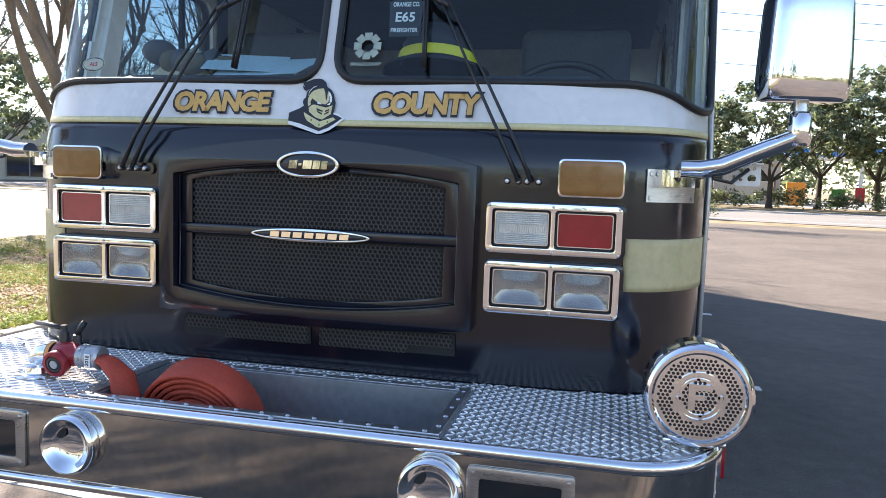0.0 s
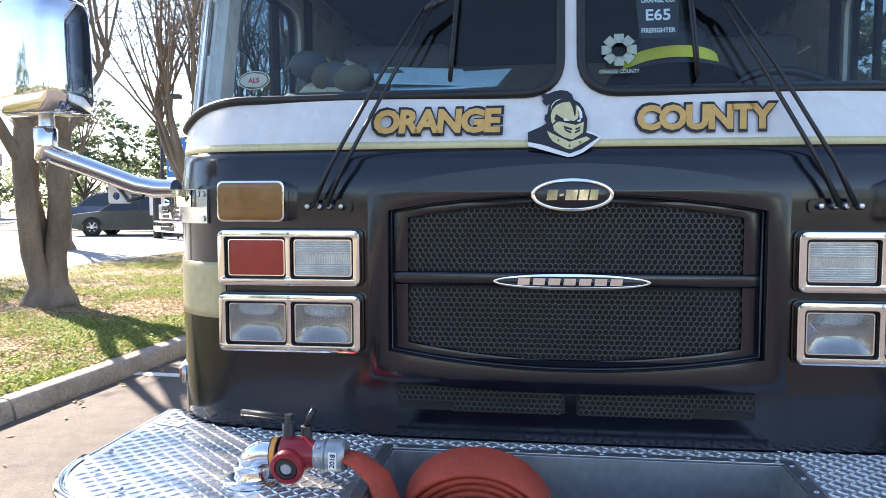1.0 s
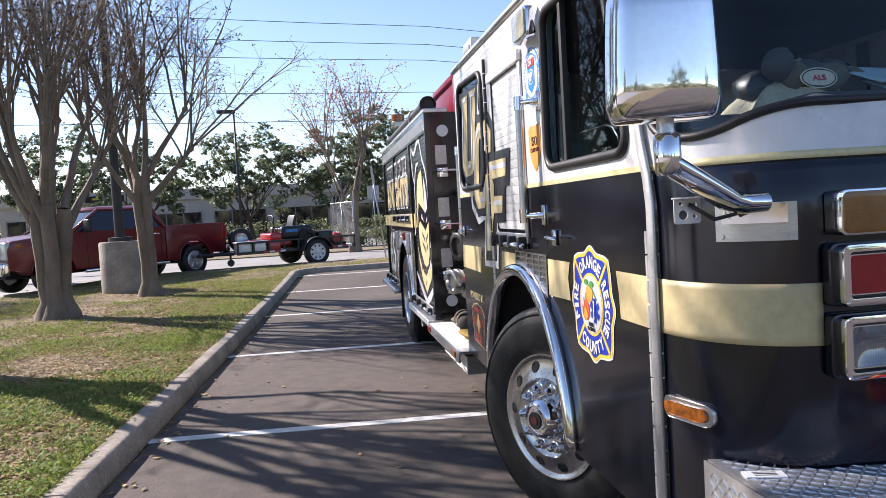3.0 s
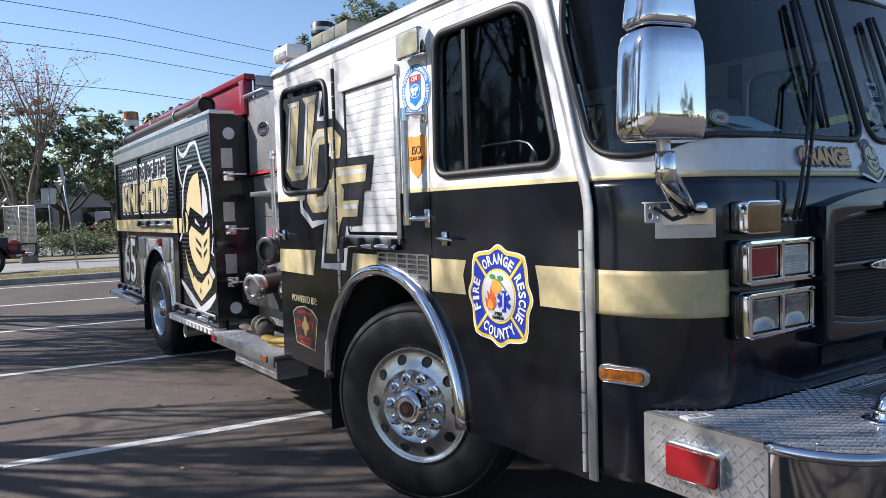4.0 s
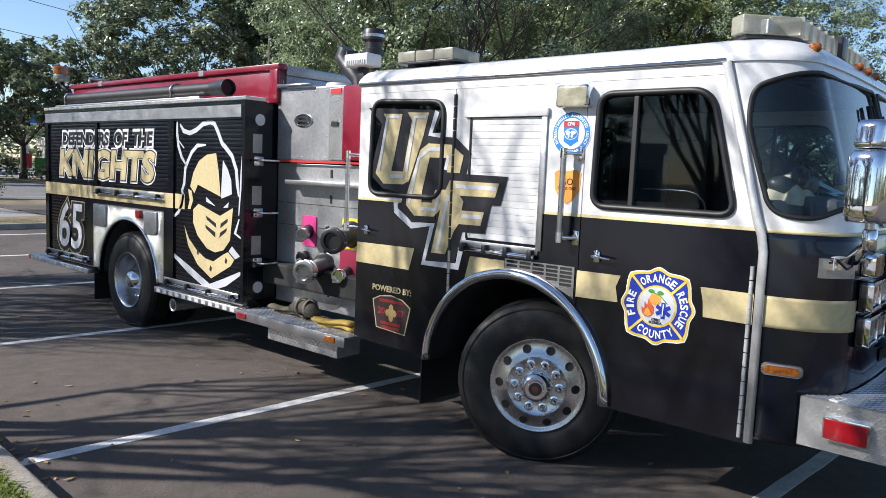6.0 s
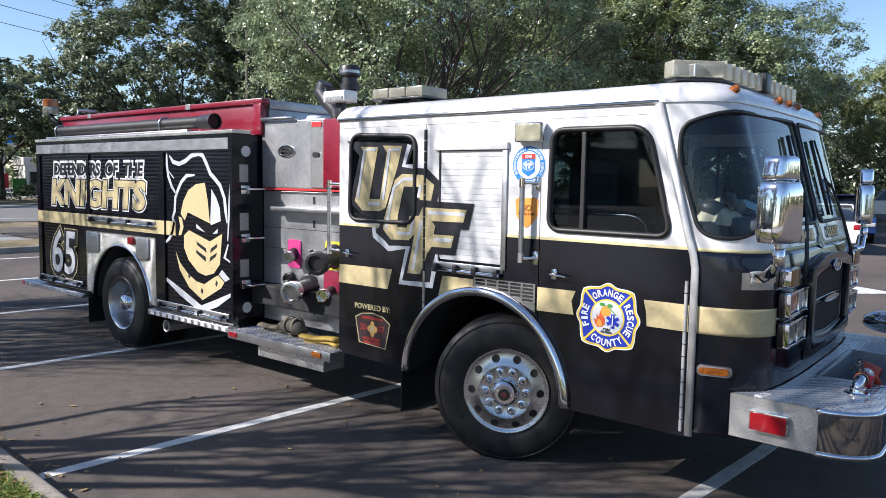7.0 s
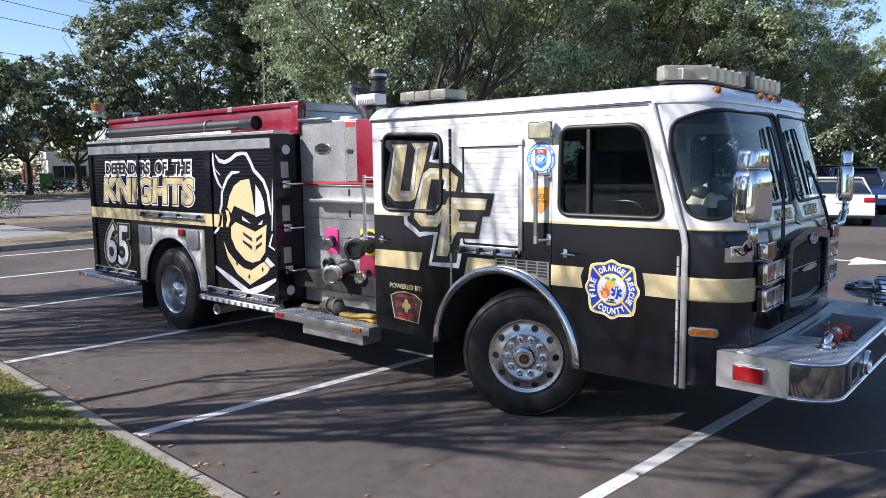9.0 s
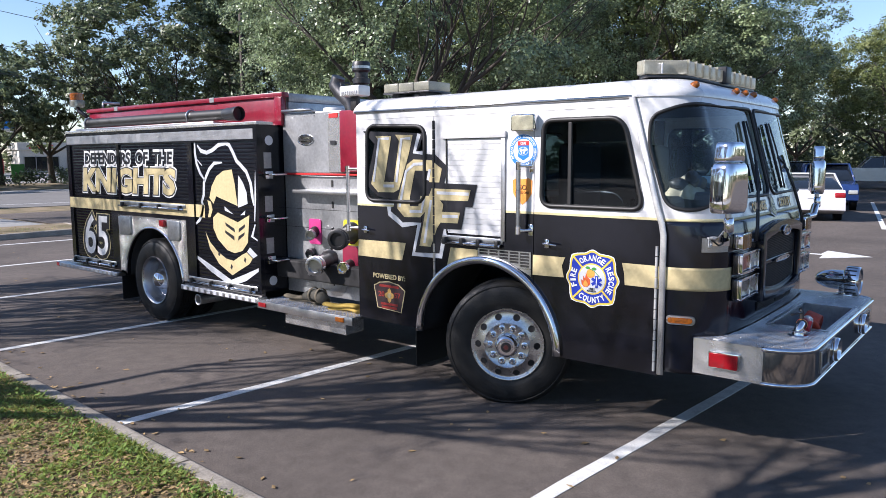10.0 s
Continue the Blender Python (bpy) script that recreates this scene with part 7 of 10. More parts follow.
            box(bm, (-1.228, y - off - 0.022, z - 0.045), (-1.218, y - off + 0.022, z + 0.045), 0.004, m=G)
            part("rail_post", bm, CHROME, root, smooth=45)

    grab(1.600, 1.465, 1.985)
    # scene light
    lamp = new("scene_light")
    lamp.parent = engine
    lamp["label"] = "rectangular scene light with a ribbed pale lens"
    loop = rounded([(1.465, 2.242), (1.682, 2.242), (1.682, 2.372), (1.465, 2.372)], 0.022)
    bm = bmesh.new()
    plate(bm, [loop], mirrored(side_at(-1.218), sign), 0.058)
    part("light_housing", soften(bm, 0.008), CHROME, lamp, "chrome housing", smooth=45)
    bm = bmesh.new()
    plate(bm, [[(1.5735 + (y - 1.5735) * 0.9, 2.307 + (z - 2.307) * 0.86) for y, z in loop]], mirrored(side_at(-1.218), sign), 0.066)
    part("light_lens", soften(bm, 0.005), YELLOWED_LENS, lamp, "pale ribbed lens", smooth=45)
    # roller shutter between the doors
    roller = new("cab_shutter")
    roller.parent = engine
    roller["label"] = "white slatted roller shutter with a lift bar"
    n = 18
    h = 0.79 / n
    prof = [(0.0065, 0), (0.0098, 0.0012), (0.0105, h * 0.5), (0.0098, h - 0.0015), (0.0065, h - 0.0004), (-0.01, h - 0.0005), (-0.01, 0)]
    bm = bmesh.new()
    rows = [[bm.verts.new(mirrored(side_at(-1.209), sign) @ Vector((yy, 1.405 + v, u))) for u, v in prof] for yy in (1.808, 2.357)]
    for i in range(7):
        bm.faces.new((rows[0][i], rows[0][(i + 1) % 7], rows[1][(i + 1) % 7], rows[1][i]))
    bm.faces.new(rows[0])
    bm.faces.new(rows[1])
    first = part("slat", bm, WHITE, roller)
    for k in range(1, n):
        ob = new("slat", first.data)
        ob.parent = roller
        ob.location.z = k * h
    for loops in ([[(1.765, 1.37), (1.806, 1.37), (1.806, 2.20), (1.765, 2.20)]], [[(1.76, 2.20), (2.41, 2.20), (2.41, 2.25), (1.76, 2.25)]]):
        bm = bmesh.new()
        plate(bm, loops, mirrored(side_at(-1.2205), sign), 0.012 if loops[0][0][0] > 1.762 else 0.022)
        part("shutter_frame", soften(bm, 0.003), ALUMINIUM if loops[0][0][0] > 1.762 else WHITE, roller, "metal shutter frame", smooth=45)
    bm = bmesh.new()
    plate(bm, [[(2.360, 1.40), (2.372, 1.40), (2.372, 2.20), (2.360, 2.20)]], mirrored(side_at(-1.2205), sign), 0.006)
    part("shutter_seal", bm, SEAL, roller)

    def lift_bar(y0, y1, z, x, parent):
        G = mirrored(Matrix(), sign)
        root = new("lift_bar")
        root.parent = parent
        root["label"] = "chrome shutter lift bar on black brackets"
        bm = bmesh.new()
        box(bm, (x - 0.006, y0, z + 0.012), (x + 0.004, y1, z + 0.058), 0.004, m=G)
        part("bar_rail", bm, ALUMINIUM, root, smooth=45)
        if parent is engine:
            bm = bmesh.new()
            tube(bm, [G @ Vector((x - 0.030, y0 + 0.01, z)), G @ Vector((x - 0.030, y1 - 0.01, z))], 0.013, 10)
            part("bar_tube", bm, CHROME, root, "chrome tube", smooth=True)
            for f in (0.06, 0.36, 0.64, 0.94):
                y = y0 + (y1 - y0) * f
                bm = bmesh.new()
                box(bm, (x - 0.046, y - 0.018, z - 0.018), (x - 0.002, y + 0.018, z + 0.045), 0.007, m=G)
                part("bar_bracket", bm, PLASTIC, root, smooth=45)

    lift_bar(1.79, 2.41, 1.330, -1.222, engine)
    for y0, y1, z in ((5.0, 6.32, 0.595), (6.33, 7.86, 1.445), (8.05, 9.25, 0.615)):
        lift_bar(y0, y1, z, -1.224, engine)
    # louvre over the front wheel
    bm = bmesh.new()
    outline = [(1.520, 1.110), (1.520, 1.300), (2.035, 1.300), (2.035, 1.228), (1.85, 1.228), (1.70, 1.19)]
    slots = []
    for j in range(7):
        z = 1.128 + j * 0.0245
        for i in range(5):
            y = 1.535 + i * 0.100
            top = arch(min(max(y + 0.085, 1.3), 2.6)) + 0.02
            if z > max(top, arch(min(y, 2.6)) + 0.02) - 0.012 and y < 1.96 and inside(y + 0.04, z + 0.006, outline) and inside(y + 0.084, z, outline):
                slots.append(rounded([(y, z), (y + 0.086, z), (y + 0.086, z + 0.017), (y, z + 0.017)], 0.006, 3))
    plate(bm, [outline] + slots, mirrored(side_at(-1.2225), sign), 0.003)
    louvre = part("louvre_plate", bm, STAINLESS, engine, "bright slotted louvre plate over the wheel")
    bm = bmesh.new()
    plate(bm, [outline], mirrored(side_at(-1.2215), sign), 0.0007)
    part("louvre_dark", bm, UNDER, louvre)
    # mud flaps
    for y, x0, x1, z0, z1 in ((2.74, -1.20, -0.75, 0.16, 0.62), (7.97, -1.20, -0.60, 0.17, 0.60)):
        bm = bmesh.new()
        box(bm, (x0, y, z0), (x1, y + 0.012, z1), 0.003, m=mirrored(Matrix(), sign))
        part("mud_flap", bm, SEAL, engine, "black rubber mud flap")
    # rear fender plate
    bm = bmesh.new()
    plate(bm, [[(6.34, 0.575), (WHEEL_Y - BARCH_R, 0.575)] + list(reversed(barc()))[1:-1] + [(WHEEL_Y + BARCH_R, 0.575), (7.94, 0.575), (7.94, 1.315), (6.34, 1.315)]], mirrored(side_at(-1.2205), sign), 0.003)
    fender = part("fender_plate", bm, DIAMOND, engine, "bright diamond plate round the rear wheel arch")
    v, f = tread(lambda y, z: 6.36 < y < 7.92 and 0.6 < z < 1.30 and math.hypot(y - WHEEL_Y, z - 0.52) > BARCH_R + 0.03, mirrored(side_at(-1.2235), sign), 6.36, 7.92, 0.6, 1.3, 0.022, 0.0013)
    sheet("fender_tread", v, f, DIAMOND, fender)["kind"] = "stuff"
    for y0, y1 in ((6.46, 6.72), (7.60, 7.90)):
        bm = bmesh.new()
        plate(bm, [[(y0, 1.09), (y0 + 0.04, 1.06), (y1, 1.06), (y1, 1.30), (y0, 1.30)]], mirrored(side_at(-1.2225), sign), 0.02)
        part("access_cover", soften(bm, 0.005), PANEL_GREY, engine, "flat grey cover plate", smooth=45)
    bm = bmesh.new()
    box(bm, (-1.262, 6.775, 1.215), (-1.222, 6.885, 1.300), 0.010, m=mirrored(Matrix(), sign))
    part("side_warning_lamp", bm, RED_LENS, engine, "small red warning lamp", smooth=45)
    # rub rails
    for y0, y1 in ((4.94, 6.42), (7.96, 9.70)):
        bm = bmesh.new()
        box(bm, (-1.285, y0, 0.485), (-1.15, y1, 0.545), 0.008, m=mirrored(Matrix(), sign))
        part("rub_rail", bm, ALUMINIUM, engine, "bright metal rub rail under the body", smooth=45)
        n = int((y1 - y0) / 0.12)
        for k in range(n):
            bm = bmesh.new()
            plate(bm, [[(y0 + 0.03 + k * 0.12, 0.495), (y0 + 0.10 + k * 0.12, 0.495), (y0 + 0.10 + k * 0.12, 0.535), (y0 + 0.03 + k * 0.12, 0.535)]], mirrored(side_at(-1.2852), sign), 0.002)
            part("rail_reflector", bm, SILVER, engine)
bm = bmesh.new()
box(bm, (-1.22, BODY_Y1, 0.50), (1.22, 9.72, 0.535), 0.006)
part("tailboard", bm, DIAMOND, engine, "diamond plate tailboard")
bm = bmesh.new()
box(bm, (-1.292, 9.62, 0.488), (-1.278, 9.70, 0.542), 0.004)
part("tail_marker", bm, RED_LENS, engine, "small red marker")

# ---- the fire engine: pump panel, steps, hose bed and roof gear ----
PINK = material("pink_plate_paint", (0.62, 0.05, 0.24), 0.45, vary=0.12)
YELLOW_PLATE = material("yellow_plate_paint", (0.75, 0.65, 0.03), 0.45, vary=0.1)
PX = -0.862
bm = bmesh.new()
plate(bm, [[(3.47, 1.868), (4.90, 1.868), (4.90, 1.886), (3.47, 1.886)]], side_at(-0.898), 0.006)
part("red_trim", bm, DECAL_RED, engine, "thin red trim line")
bm = bmesh.new()
box(bm, (-0.99, 3.48, 1.672), (-0.86, 4.66, 1.712), 0.006)
part("panel_rail", bm, ALUMINIUM, engine, "bright horizontal rail across the pump panel", smooth=45)
for z in (1.30, 1.50, 0.80):
    bm = bmesh.new()
    plate(bm, [[(3.47, z), (4.92, z), (4.92, z + 0.004), (3.47, z + 0.004)]], side_at(PX), 0.0012)
    part("panel_joint", bm, SEAL, engine)
for z in (1.78, 1.56, 0.74):
    bm = bmesh.new()
    plate(bm, [rounded([(4.16, z - 0.035), (4.185, z - 0.035), (4.185, z + 0.035), (4.16, z + 0.035)], 0.006)], side_at(-0.862), 0.004)
    part("panel_handle", bm, SEAL, engine)
for y, z in [(4.22 + k * 0.16, 1.915) for k in range(5)] + [(4.22 + k * 0.16, 2.485) for k in range(5)] + [(4.20, 2.1), (4.20, 2.3), (4.875, 2.1), (4.875, 2.3)]:
    bm = bmesh.new()
    turned(bm, [(0.008, 0), (0.007, 0.004), (0, 0.005)], side_at(-0.90) @ Matrix.Translation((y, z, 0)), 8)
    part("panel_screw", bm, STAINLESS, engine)
# upper panel: badge, bright strip, red strip, rail
bm = bmesh.new()
plate(bm, [circle(4.52, 2.235, 0.125, 36, 0.058), circle(4.52, 2.235, 0.112, 36, 0.047)], side_at(-0.901), 0.008)
plate_badge = part("panel_badge", soften(bm, 0.002), CHROME, engine, "oval chrome maker's badge", smooth=45)
bm = bmesh.new()
plate(bm, [circle(4.52, 2.235, 0.112, 36, 0.047)], side_at(-0.901), 0.003)
part("badge_field", bm, PLASTIC, plate_badge)
for y, z, w in ((4.52, 2.253, 0.13), (4.52, 2.219, 0.15)):
    bm = bmesh.new()
    plate(bm, [[(y - w / 2, z - 0.009), (y + w / 2, z - 0.009), (y + w / 2, z + 0.009), (y - w / 2, z + 0.009)]], side_at(-0.9042), 0.002)
    part("badge_bar", bm, CHROME, plate_badge)
bm = bmesh.new()
box(bm, (-0.915, 3.985, 1.90), (-0.90, 4.165, 2.50), 0.004)
strip = part("tread_strip", bm, DIAMOND, engine, "diamond plate strip beside the pump panel")
v, f = tread(lambda y, z: True, side_at(-0.9155), 3.998, 4.155, 1.92, 2.48, 0.026)
sheet("strip_tread", v, f, DIAMOND, strip)["kind"] = "stuff"
bm = bmesh.new()
box(bm, (-0.93, 3.50, 1.90), (0.93, 3.978, 2.515), 0.012)
part("red_corner_panel", bm, RED_PAINT, engine, "red corner panel behind the cab", smooth=45)
bm = bmesh.new()
tube(bm, [(-0.89, 4.38, 2.52), (-0.93, 4.40, 2.545), (-0.93, 4.86, 2.545), (-0.89, 4.88, 2.52)], 0.017, 8)
part("top_grab_bar", bm, STAINLESS, engine, "short bright bar on the upper panel", smooth=True)
bm = bmesh.new()
turned(bm, [(0.11, 0.0), (0.11, 0.03), (0.10, 0.045), (0.0, 0.05)], Matrix.Translation((-0.72, 4.28, 2.52)), 28)
part("fill_cap", bm, WHITE, engine, "round white tank cap", smooth=45)
bm = bmesh.new()
plate(bm, [rounded([(4.04, 2.18), (4.12, 2.18), (4.12, 2.22), (4.04, 2.22)], 0.006)], side_at(-0.9155), 0.012)
part("strip_latch", bm, PLASTIC, engine, "small black latch on the strip")
bm = bmesh.new()
plate(bm, [[(4.01, 2.45), (4.14, 2.45), (4.14, 2.495), (4.01, 2.495)]], side_at(-0.9155), 0.005)
part("strip_label", bm, DECAL_RED, engine, "small red label")


def outlet(name, label, root_at, tip, r, plate_mat, plate_size, body_mat, tip_mat, length_tip=0.09):
    """A pipe from the panel to a coupling at its tip, on a coloured plate."""
    root = new(name)
    root.parent = engine
    root["label"] = label
    a, b = Vector(root_at), Vector(tip)
    if plate_mat:
        w, h = plate_size
        bm = bmesh.new()
        plate(bm, [rounded([(a.y - w / 2, a.z - h / 2), (a.y + w / 2, a.z - h / 2), (a.y + w / 2, a.z + h / 2), (a.y - w / 2, a.z + h / 2)], 0.03)], side_at(-0.8625), 0.008)
        part("outlet_plate", bm, plate_mat, root, "coloured backing plate")
    d = (b - a).normalized()
    M = d.to_track_quat("Z", "Y").to_matrix().to_4x4()
    bm = bmesh.new()
    turned(bm, [(r * 1.35, -0.01), (r * 1.35, 0.03), (r * 1.05, 0.05), (r * 0.98, 0.09), (r, (b - a).length - length_tip), (0, (b - a).length - length_tip)], Matrix.Translation(a) @ M, 28)
    part("outlet_pipe", bm, body_mat, root, smooth=45)
    bm = bmesh.new()
    L = (b - a).length
    turned(bm, [(0, L - length_tip - 0.005), (r * 1.18, L - length_tip), (r * 1.22, L - length_tip + 0.012), (r * 1.22, L - 0.055), (r * 1.12, L - 0.05), (r * 1.12, L - 0.04), (r * 1.25, L - 0.035), (r * 1.25, L - 0.006), (r * 1.15, L), (r * 0.86, L), (r * 0.80, L - 0.02), (0, L - 0.02)], Matrix.Translation(a) @ M, 28)
    part("outlet_cap", bm, tip_mat, root, smooth=45)
    for k in range(3):
        bm = bmesh.new()
        t = 2 * math.pi * k / 3 + 0.4
        box(bm, (-0.012, r * 1.15, L - 0.035), (0.012, r * 1.5, L - 0.008), 0.004, m=Matrix.Translation(a) @ M @ Matrix.Rotation(t, 4, "Z"))
        part("cap_lug", bm, tip_mat, root)


outlet("suction_intake", "large dark suction intake with a bright coupling", (-0.86, 4.22, 0.99), (-1.21, 4.10, 0.958), 0.080, None, None, DARK_CAST, STAINLESS)
outlet("discharge_outlet", "black capped discharge pipe on a yellow plate", (-0.86, 3.88, 1.285), (-1.21, 3.75, 1.25), 0.084, YELLOW_PLATE, (0.26, 0.26), PLASTIC, PLASTIC)
outlet("discharge_outlet", "chrome capped outlet on a pink plate", (-0.86, 4.45, 1.265), (-1.02, 4.37, 1.24), 0.044, PINK, (0.19, 0.27), PLASTIC, STAINLESS, 0.06)
outlet("discharge_outlet", "chrome capped outlet on a maroon plate", (-0.86, 3.92, 0.945), (-1.05, 3.855, 0.942), 0.048, MAROON_PLATE, (0.22, 0.40), PLASTIC, CHROME, 0.06)
outlet("drain_outlet", "small dark capped outlet", (-0.86, 4.50, 1.04), (-0.96, 4.46, 1.03), 0.035, None, None, DARK_CAST, DARK_CAST, 0.05)
for k in range(4):
    bm = bmesh.new()
    box(bm, (-0.90, 4.62 - k * 0.12, 0.735), (-0.862, 4.70 - k * 0.12, 0.775), 0.006)
    part("drain_valve", bm, [STAINLESS, GOLD_LINE, STAINLESS, PLASTIC][k], engine, "small drain valve tag", smooth=45)
# thin round plate, brighter than the panel round it
bm = bmesh.new()
plate(bm, [circle(4.13, 0.745, 0.15, 24, 0.14)], side_at(-0.8625), 0.003)
part("round_patch", bm, ALUMINIUM, engine, "bright round patch low on the pump panel")
bm = bmesh.new()
tube(bm, [(-0.875, 3.57, 0.92), (-0.90, 3.57, 0.90), (-0.93, 3.60, 0.84)], [0.012, 0.012, 0.02], 8)
box(bm, (-0.872, 3.545, 0.84), (-0.862, 3.60, 1.13), 0.004)
part("valve_lever", bm, CAST_RED, engine, "red valve lever in its slot", smooth=45)
# grab rail behind the cab
rail = new("grab_rail")
rail.parent = engine
rail["label"] = "ribbed metal grab rail on chrome posts"
bm = bmesh.new()
tube(bm, [(-1.19, 3.60, 1.36), (-1.19, 3.60, 1.96)], 0.018, 12)
part("rail_tube", bm, STAINLESS, rail, smooth=45)
for z in (1.38, 1.94):
    bm = bmesh.new()
    tube(bm, [(-1.19, 3.60, z - 0.03), (-1.19, 3.60, z + 0.03)], 0.023, 12)
    tube(bm, [(-1.19, 3.60, z), (-1.17, 3.45, z)], 0.013, 8)
    part("rail_post", bm, CHROME, rail, smooth=45)
# folding steps, reflectors on the body's front wall
for z in (1.872, 1.405, 0.95):
    step = new("folding_step")
    step.parent = engine
    step["label"] = "chrome folding step on the body's front wall"
    bm = bmesh.new()
    box(bm, (-1.13, BODY_Y0 - 0.022, z - 0.05), (-1.03, BODY_Y0, z + 0.035), 0.006)
    part("step_base", bm, CHROME, step, smooth=45)
    bm = bmesh.new()
    box(bm, (-1.15, BODY_Y0 - 0.20, z - 0.008), (-0.98, BODY_Y0 - 0.015, z + 0.010), 0.006)
    part("step_tread", bm, CHROME, step, smooth=45)
    bm = bmesh.new()
    plate(bm, [[(-1.135, z + 0.065), (-1.035, z + 0.065), (-1.035, z + 0.235), (-1.135, z + 0.235)]], front_at(BODY_Y0), 0.003)
    part("grey_reflector", bm, PANEL_GREY, engine, "grey square reflector")
for z in (2.235, 0.71):
    bm = bmesh.new()
    plate(bm, [circle(-1.06, z, 0.052, 28)], front_at(BODY_Y0), 0.004)
    part("round_reflector", bm, SILVER, engine, "round pale reflector")
# running board
board = new("running_board")
board.parent = engine
board["label"] = "diamond plate running board under the pump panel"
bm = bmesh.new()
box(bm, (-1.285, 3.475, 0.505), (-0.85, 4.93, 0.525), 0.004)
part("board_top", bm, DIAMOND, board)
v, f = tread(lambda x, y: True, Matrix.Translation((0, 0, 0.525)), -1.27, -0.88, 3.50, 4.90, 0.026)
sheet("board_tread", v, f, DIAMOND, board)["kind"] = "stuff"
bm = bmesh.new()
box(bm, (-1.292, 3.475, 0.445), (-1.278, 4.93, 0.526), 0.004)
part("board_edge", bm, ALUMINIUM, board, "bright front edge", smooth=45)
for y, mat, name in ((4.78, RED_LENS, "red_marker"), (3.58, AMBER_LENS, "amber_marker")):
    bm = bmesh.new()
    box(bm, (-1.304, y, 0.465), (-1.290, y + 0.12, 0.512), 0.005)
    part(name, bm, mat, board, smooth=45)
bm = bmesh.new()
box(bm, (-1.20, 3.66, 0.31), (-0.95, 4.58, 0.445), 0.006)
step_box = part("step_box", bm, DIAMOND, board, "diamond plate box under the step")
v, f = tread(lambda y, z: True, side_at(-1.2005), 3.68, 4.57, 0.325, 0.435, 0.024)
sheet("box_tread", v, f, DIAMOND, step_box)["kind"] = "stuff"


def folded_hose(name, label, mat, x, y0, y1, z, layers, r):
    """Flat hose folded back and forth in a heap."""
    root = thing(name, label, "hose")
    for k in range(layers):
        yy0, yy1 = y0 + 0.03 * math.sin(k * 2.1), y1 + 0.04 * math.sin(k * 1.3)
        zz = z + r * 0.6 + k * r * 1.25
        pts = [(x + 0.02 * math.sin(k + 3 * t) - 0.02 * k, yy0 + (yy1 - yy0) * t, zz + 0.012 * math.sin(5 * t + k)) for t in np.linspace(0, 1, 12)]
        bm = bmesh.new()
        tube(bm, pts, r * 1.7, 10, flat=0.42)
        part("fold", bm, mat, root, smooth=True)
    return root


folded_hose("folded_hose", "tan canvas hose folded on the running board", CANVAS, -1.04, 4.22, 4.66, 0.525, 2, 0.030)
folded_hose("folded_hose", "yellow hose folded on the running board", YELLOW_HOSE, -1.10, 3.56, 3.98, 0.525, 2, 0.030)
strap = thing("strapped_bundle", "dark strapped hose bundle on the running board", "hose")
bm = bmesh.new()
tube(bm, [(-1.12, 4.02, 0.60), (-1.10, 4.14, 0.64), (-1.08, 4.28, 0.635), (-1.07, 4.40, 0.60)], [0.05, 0.075, 0.07, 0.045], 12, flat=0.85)
part("bundle", bm, material("dark_canvas", (0.07, 0.065, 0.05), 0.85, vary=0.3), strap, smooth=True)
for y in (4.13, 4.24):
    bm = bmesh.new()
    turned(bm, [(0.074, -0.014), (0.079, -0.012), (0.079, 0.012), (0.074, 0.014)], Matrix.Translation((-1.095, y, 0.638)) @ Matrix.Rotation(radians(90), 4, "X"), 20)
    part("strap_band", bm, CANVAS, strap, smooth=True)
# exhaust tip
bm = bmesh.new()
turned(bm, [(0.06, -0.4), (0.062, 0.0), (0.068, 0.004), (0.06, 0.006), (0.05, 0.0), (0.048, -0.2), (0, -0.2)], side_at(-1.17) @ Matrix.Translation((6.24, 0.36, 0)), 24)
part("exhaust_tip", bm, PANEL_GREY, engine, "round exhaust tip", smooth=45)
# hard suction tube on the body's top
suction = new("suction_tube")
suction.parent = engine
suction["label"] = "long black hard suction tube on a bright rack"
bm = bmesh.new()
prof = [(0.0, 0), (0.062, 0.0), (0.062, 3.2)]
for k in range(120):
    prof += [(0.064 if k % 2 else 0.060, 0.02 + k * 0.026)]
turned(bm, [(0.0, 0.0), (0.061, 0.0)] + [(0.0635 if k % 2 else 0.060, 0.02 + k * 0.028) for k in range(118)] + [(0.0, 3.34)], Matrix.Translation((-1.105, 5.55, 2.535)) @ Matrix.Rotation(radians(-90), 4, "X"), 18)
part("tube", bm, SEAL, suction, "black ribbed rubber tube", smooth=40)
bm = bmesh.new()
turned(bm, [(0.062, 0.25), (0.072, 0.20), (0.074, 0.06), (0.080, 0.05), (0.080, 0.0), (0.070, 0.0), (0.066, 0.05), (0.0, 0.06)], Matrix.Translation((-1.105, 5.38, 2.535)) @ Matrix.Rotation(radians(-90), 4, "X"), 24)
part("tube_coupling", bm, PLASTIC, suction, "black open coupling", smooth=45)
bm = bmesh.new()
box(bm, (-1.19, 5.75, 2.437), (-1.03, 9.05, 2.462), 0.005)
part("tube_rack", bm, ALUMINIUM, suction, "bright rack rail", smooth=45)
for y in (6.3, 8.8):
    bm = bmesh.new()
    tube(bm, [(-1.185, y, 2.44)] + [(-1.105 - 0.075 * math.cos(a), y, 2.535 + 0.075 * math.sin(a)) for a in np.linspace(-0.5, math.pi + 0.5, 12)] + [(-1.03, y, 2.44)], 0.010, 6)
    part("tube_clamp", bm, STAINLESS, suction, "bright clamp loop", smooth=True)
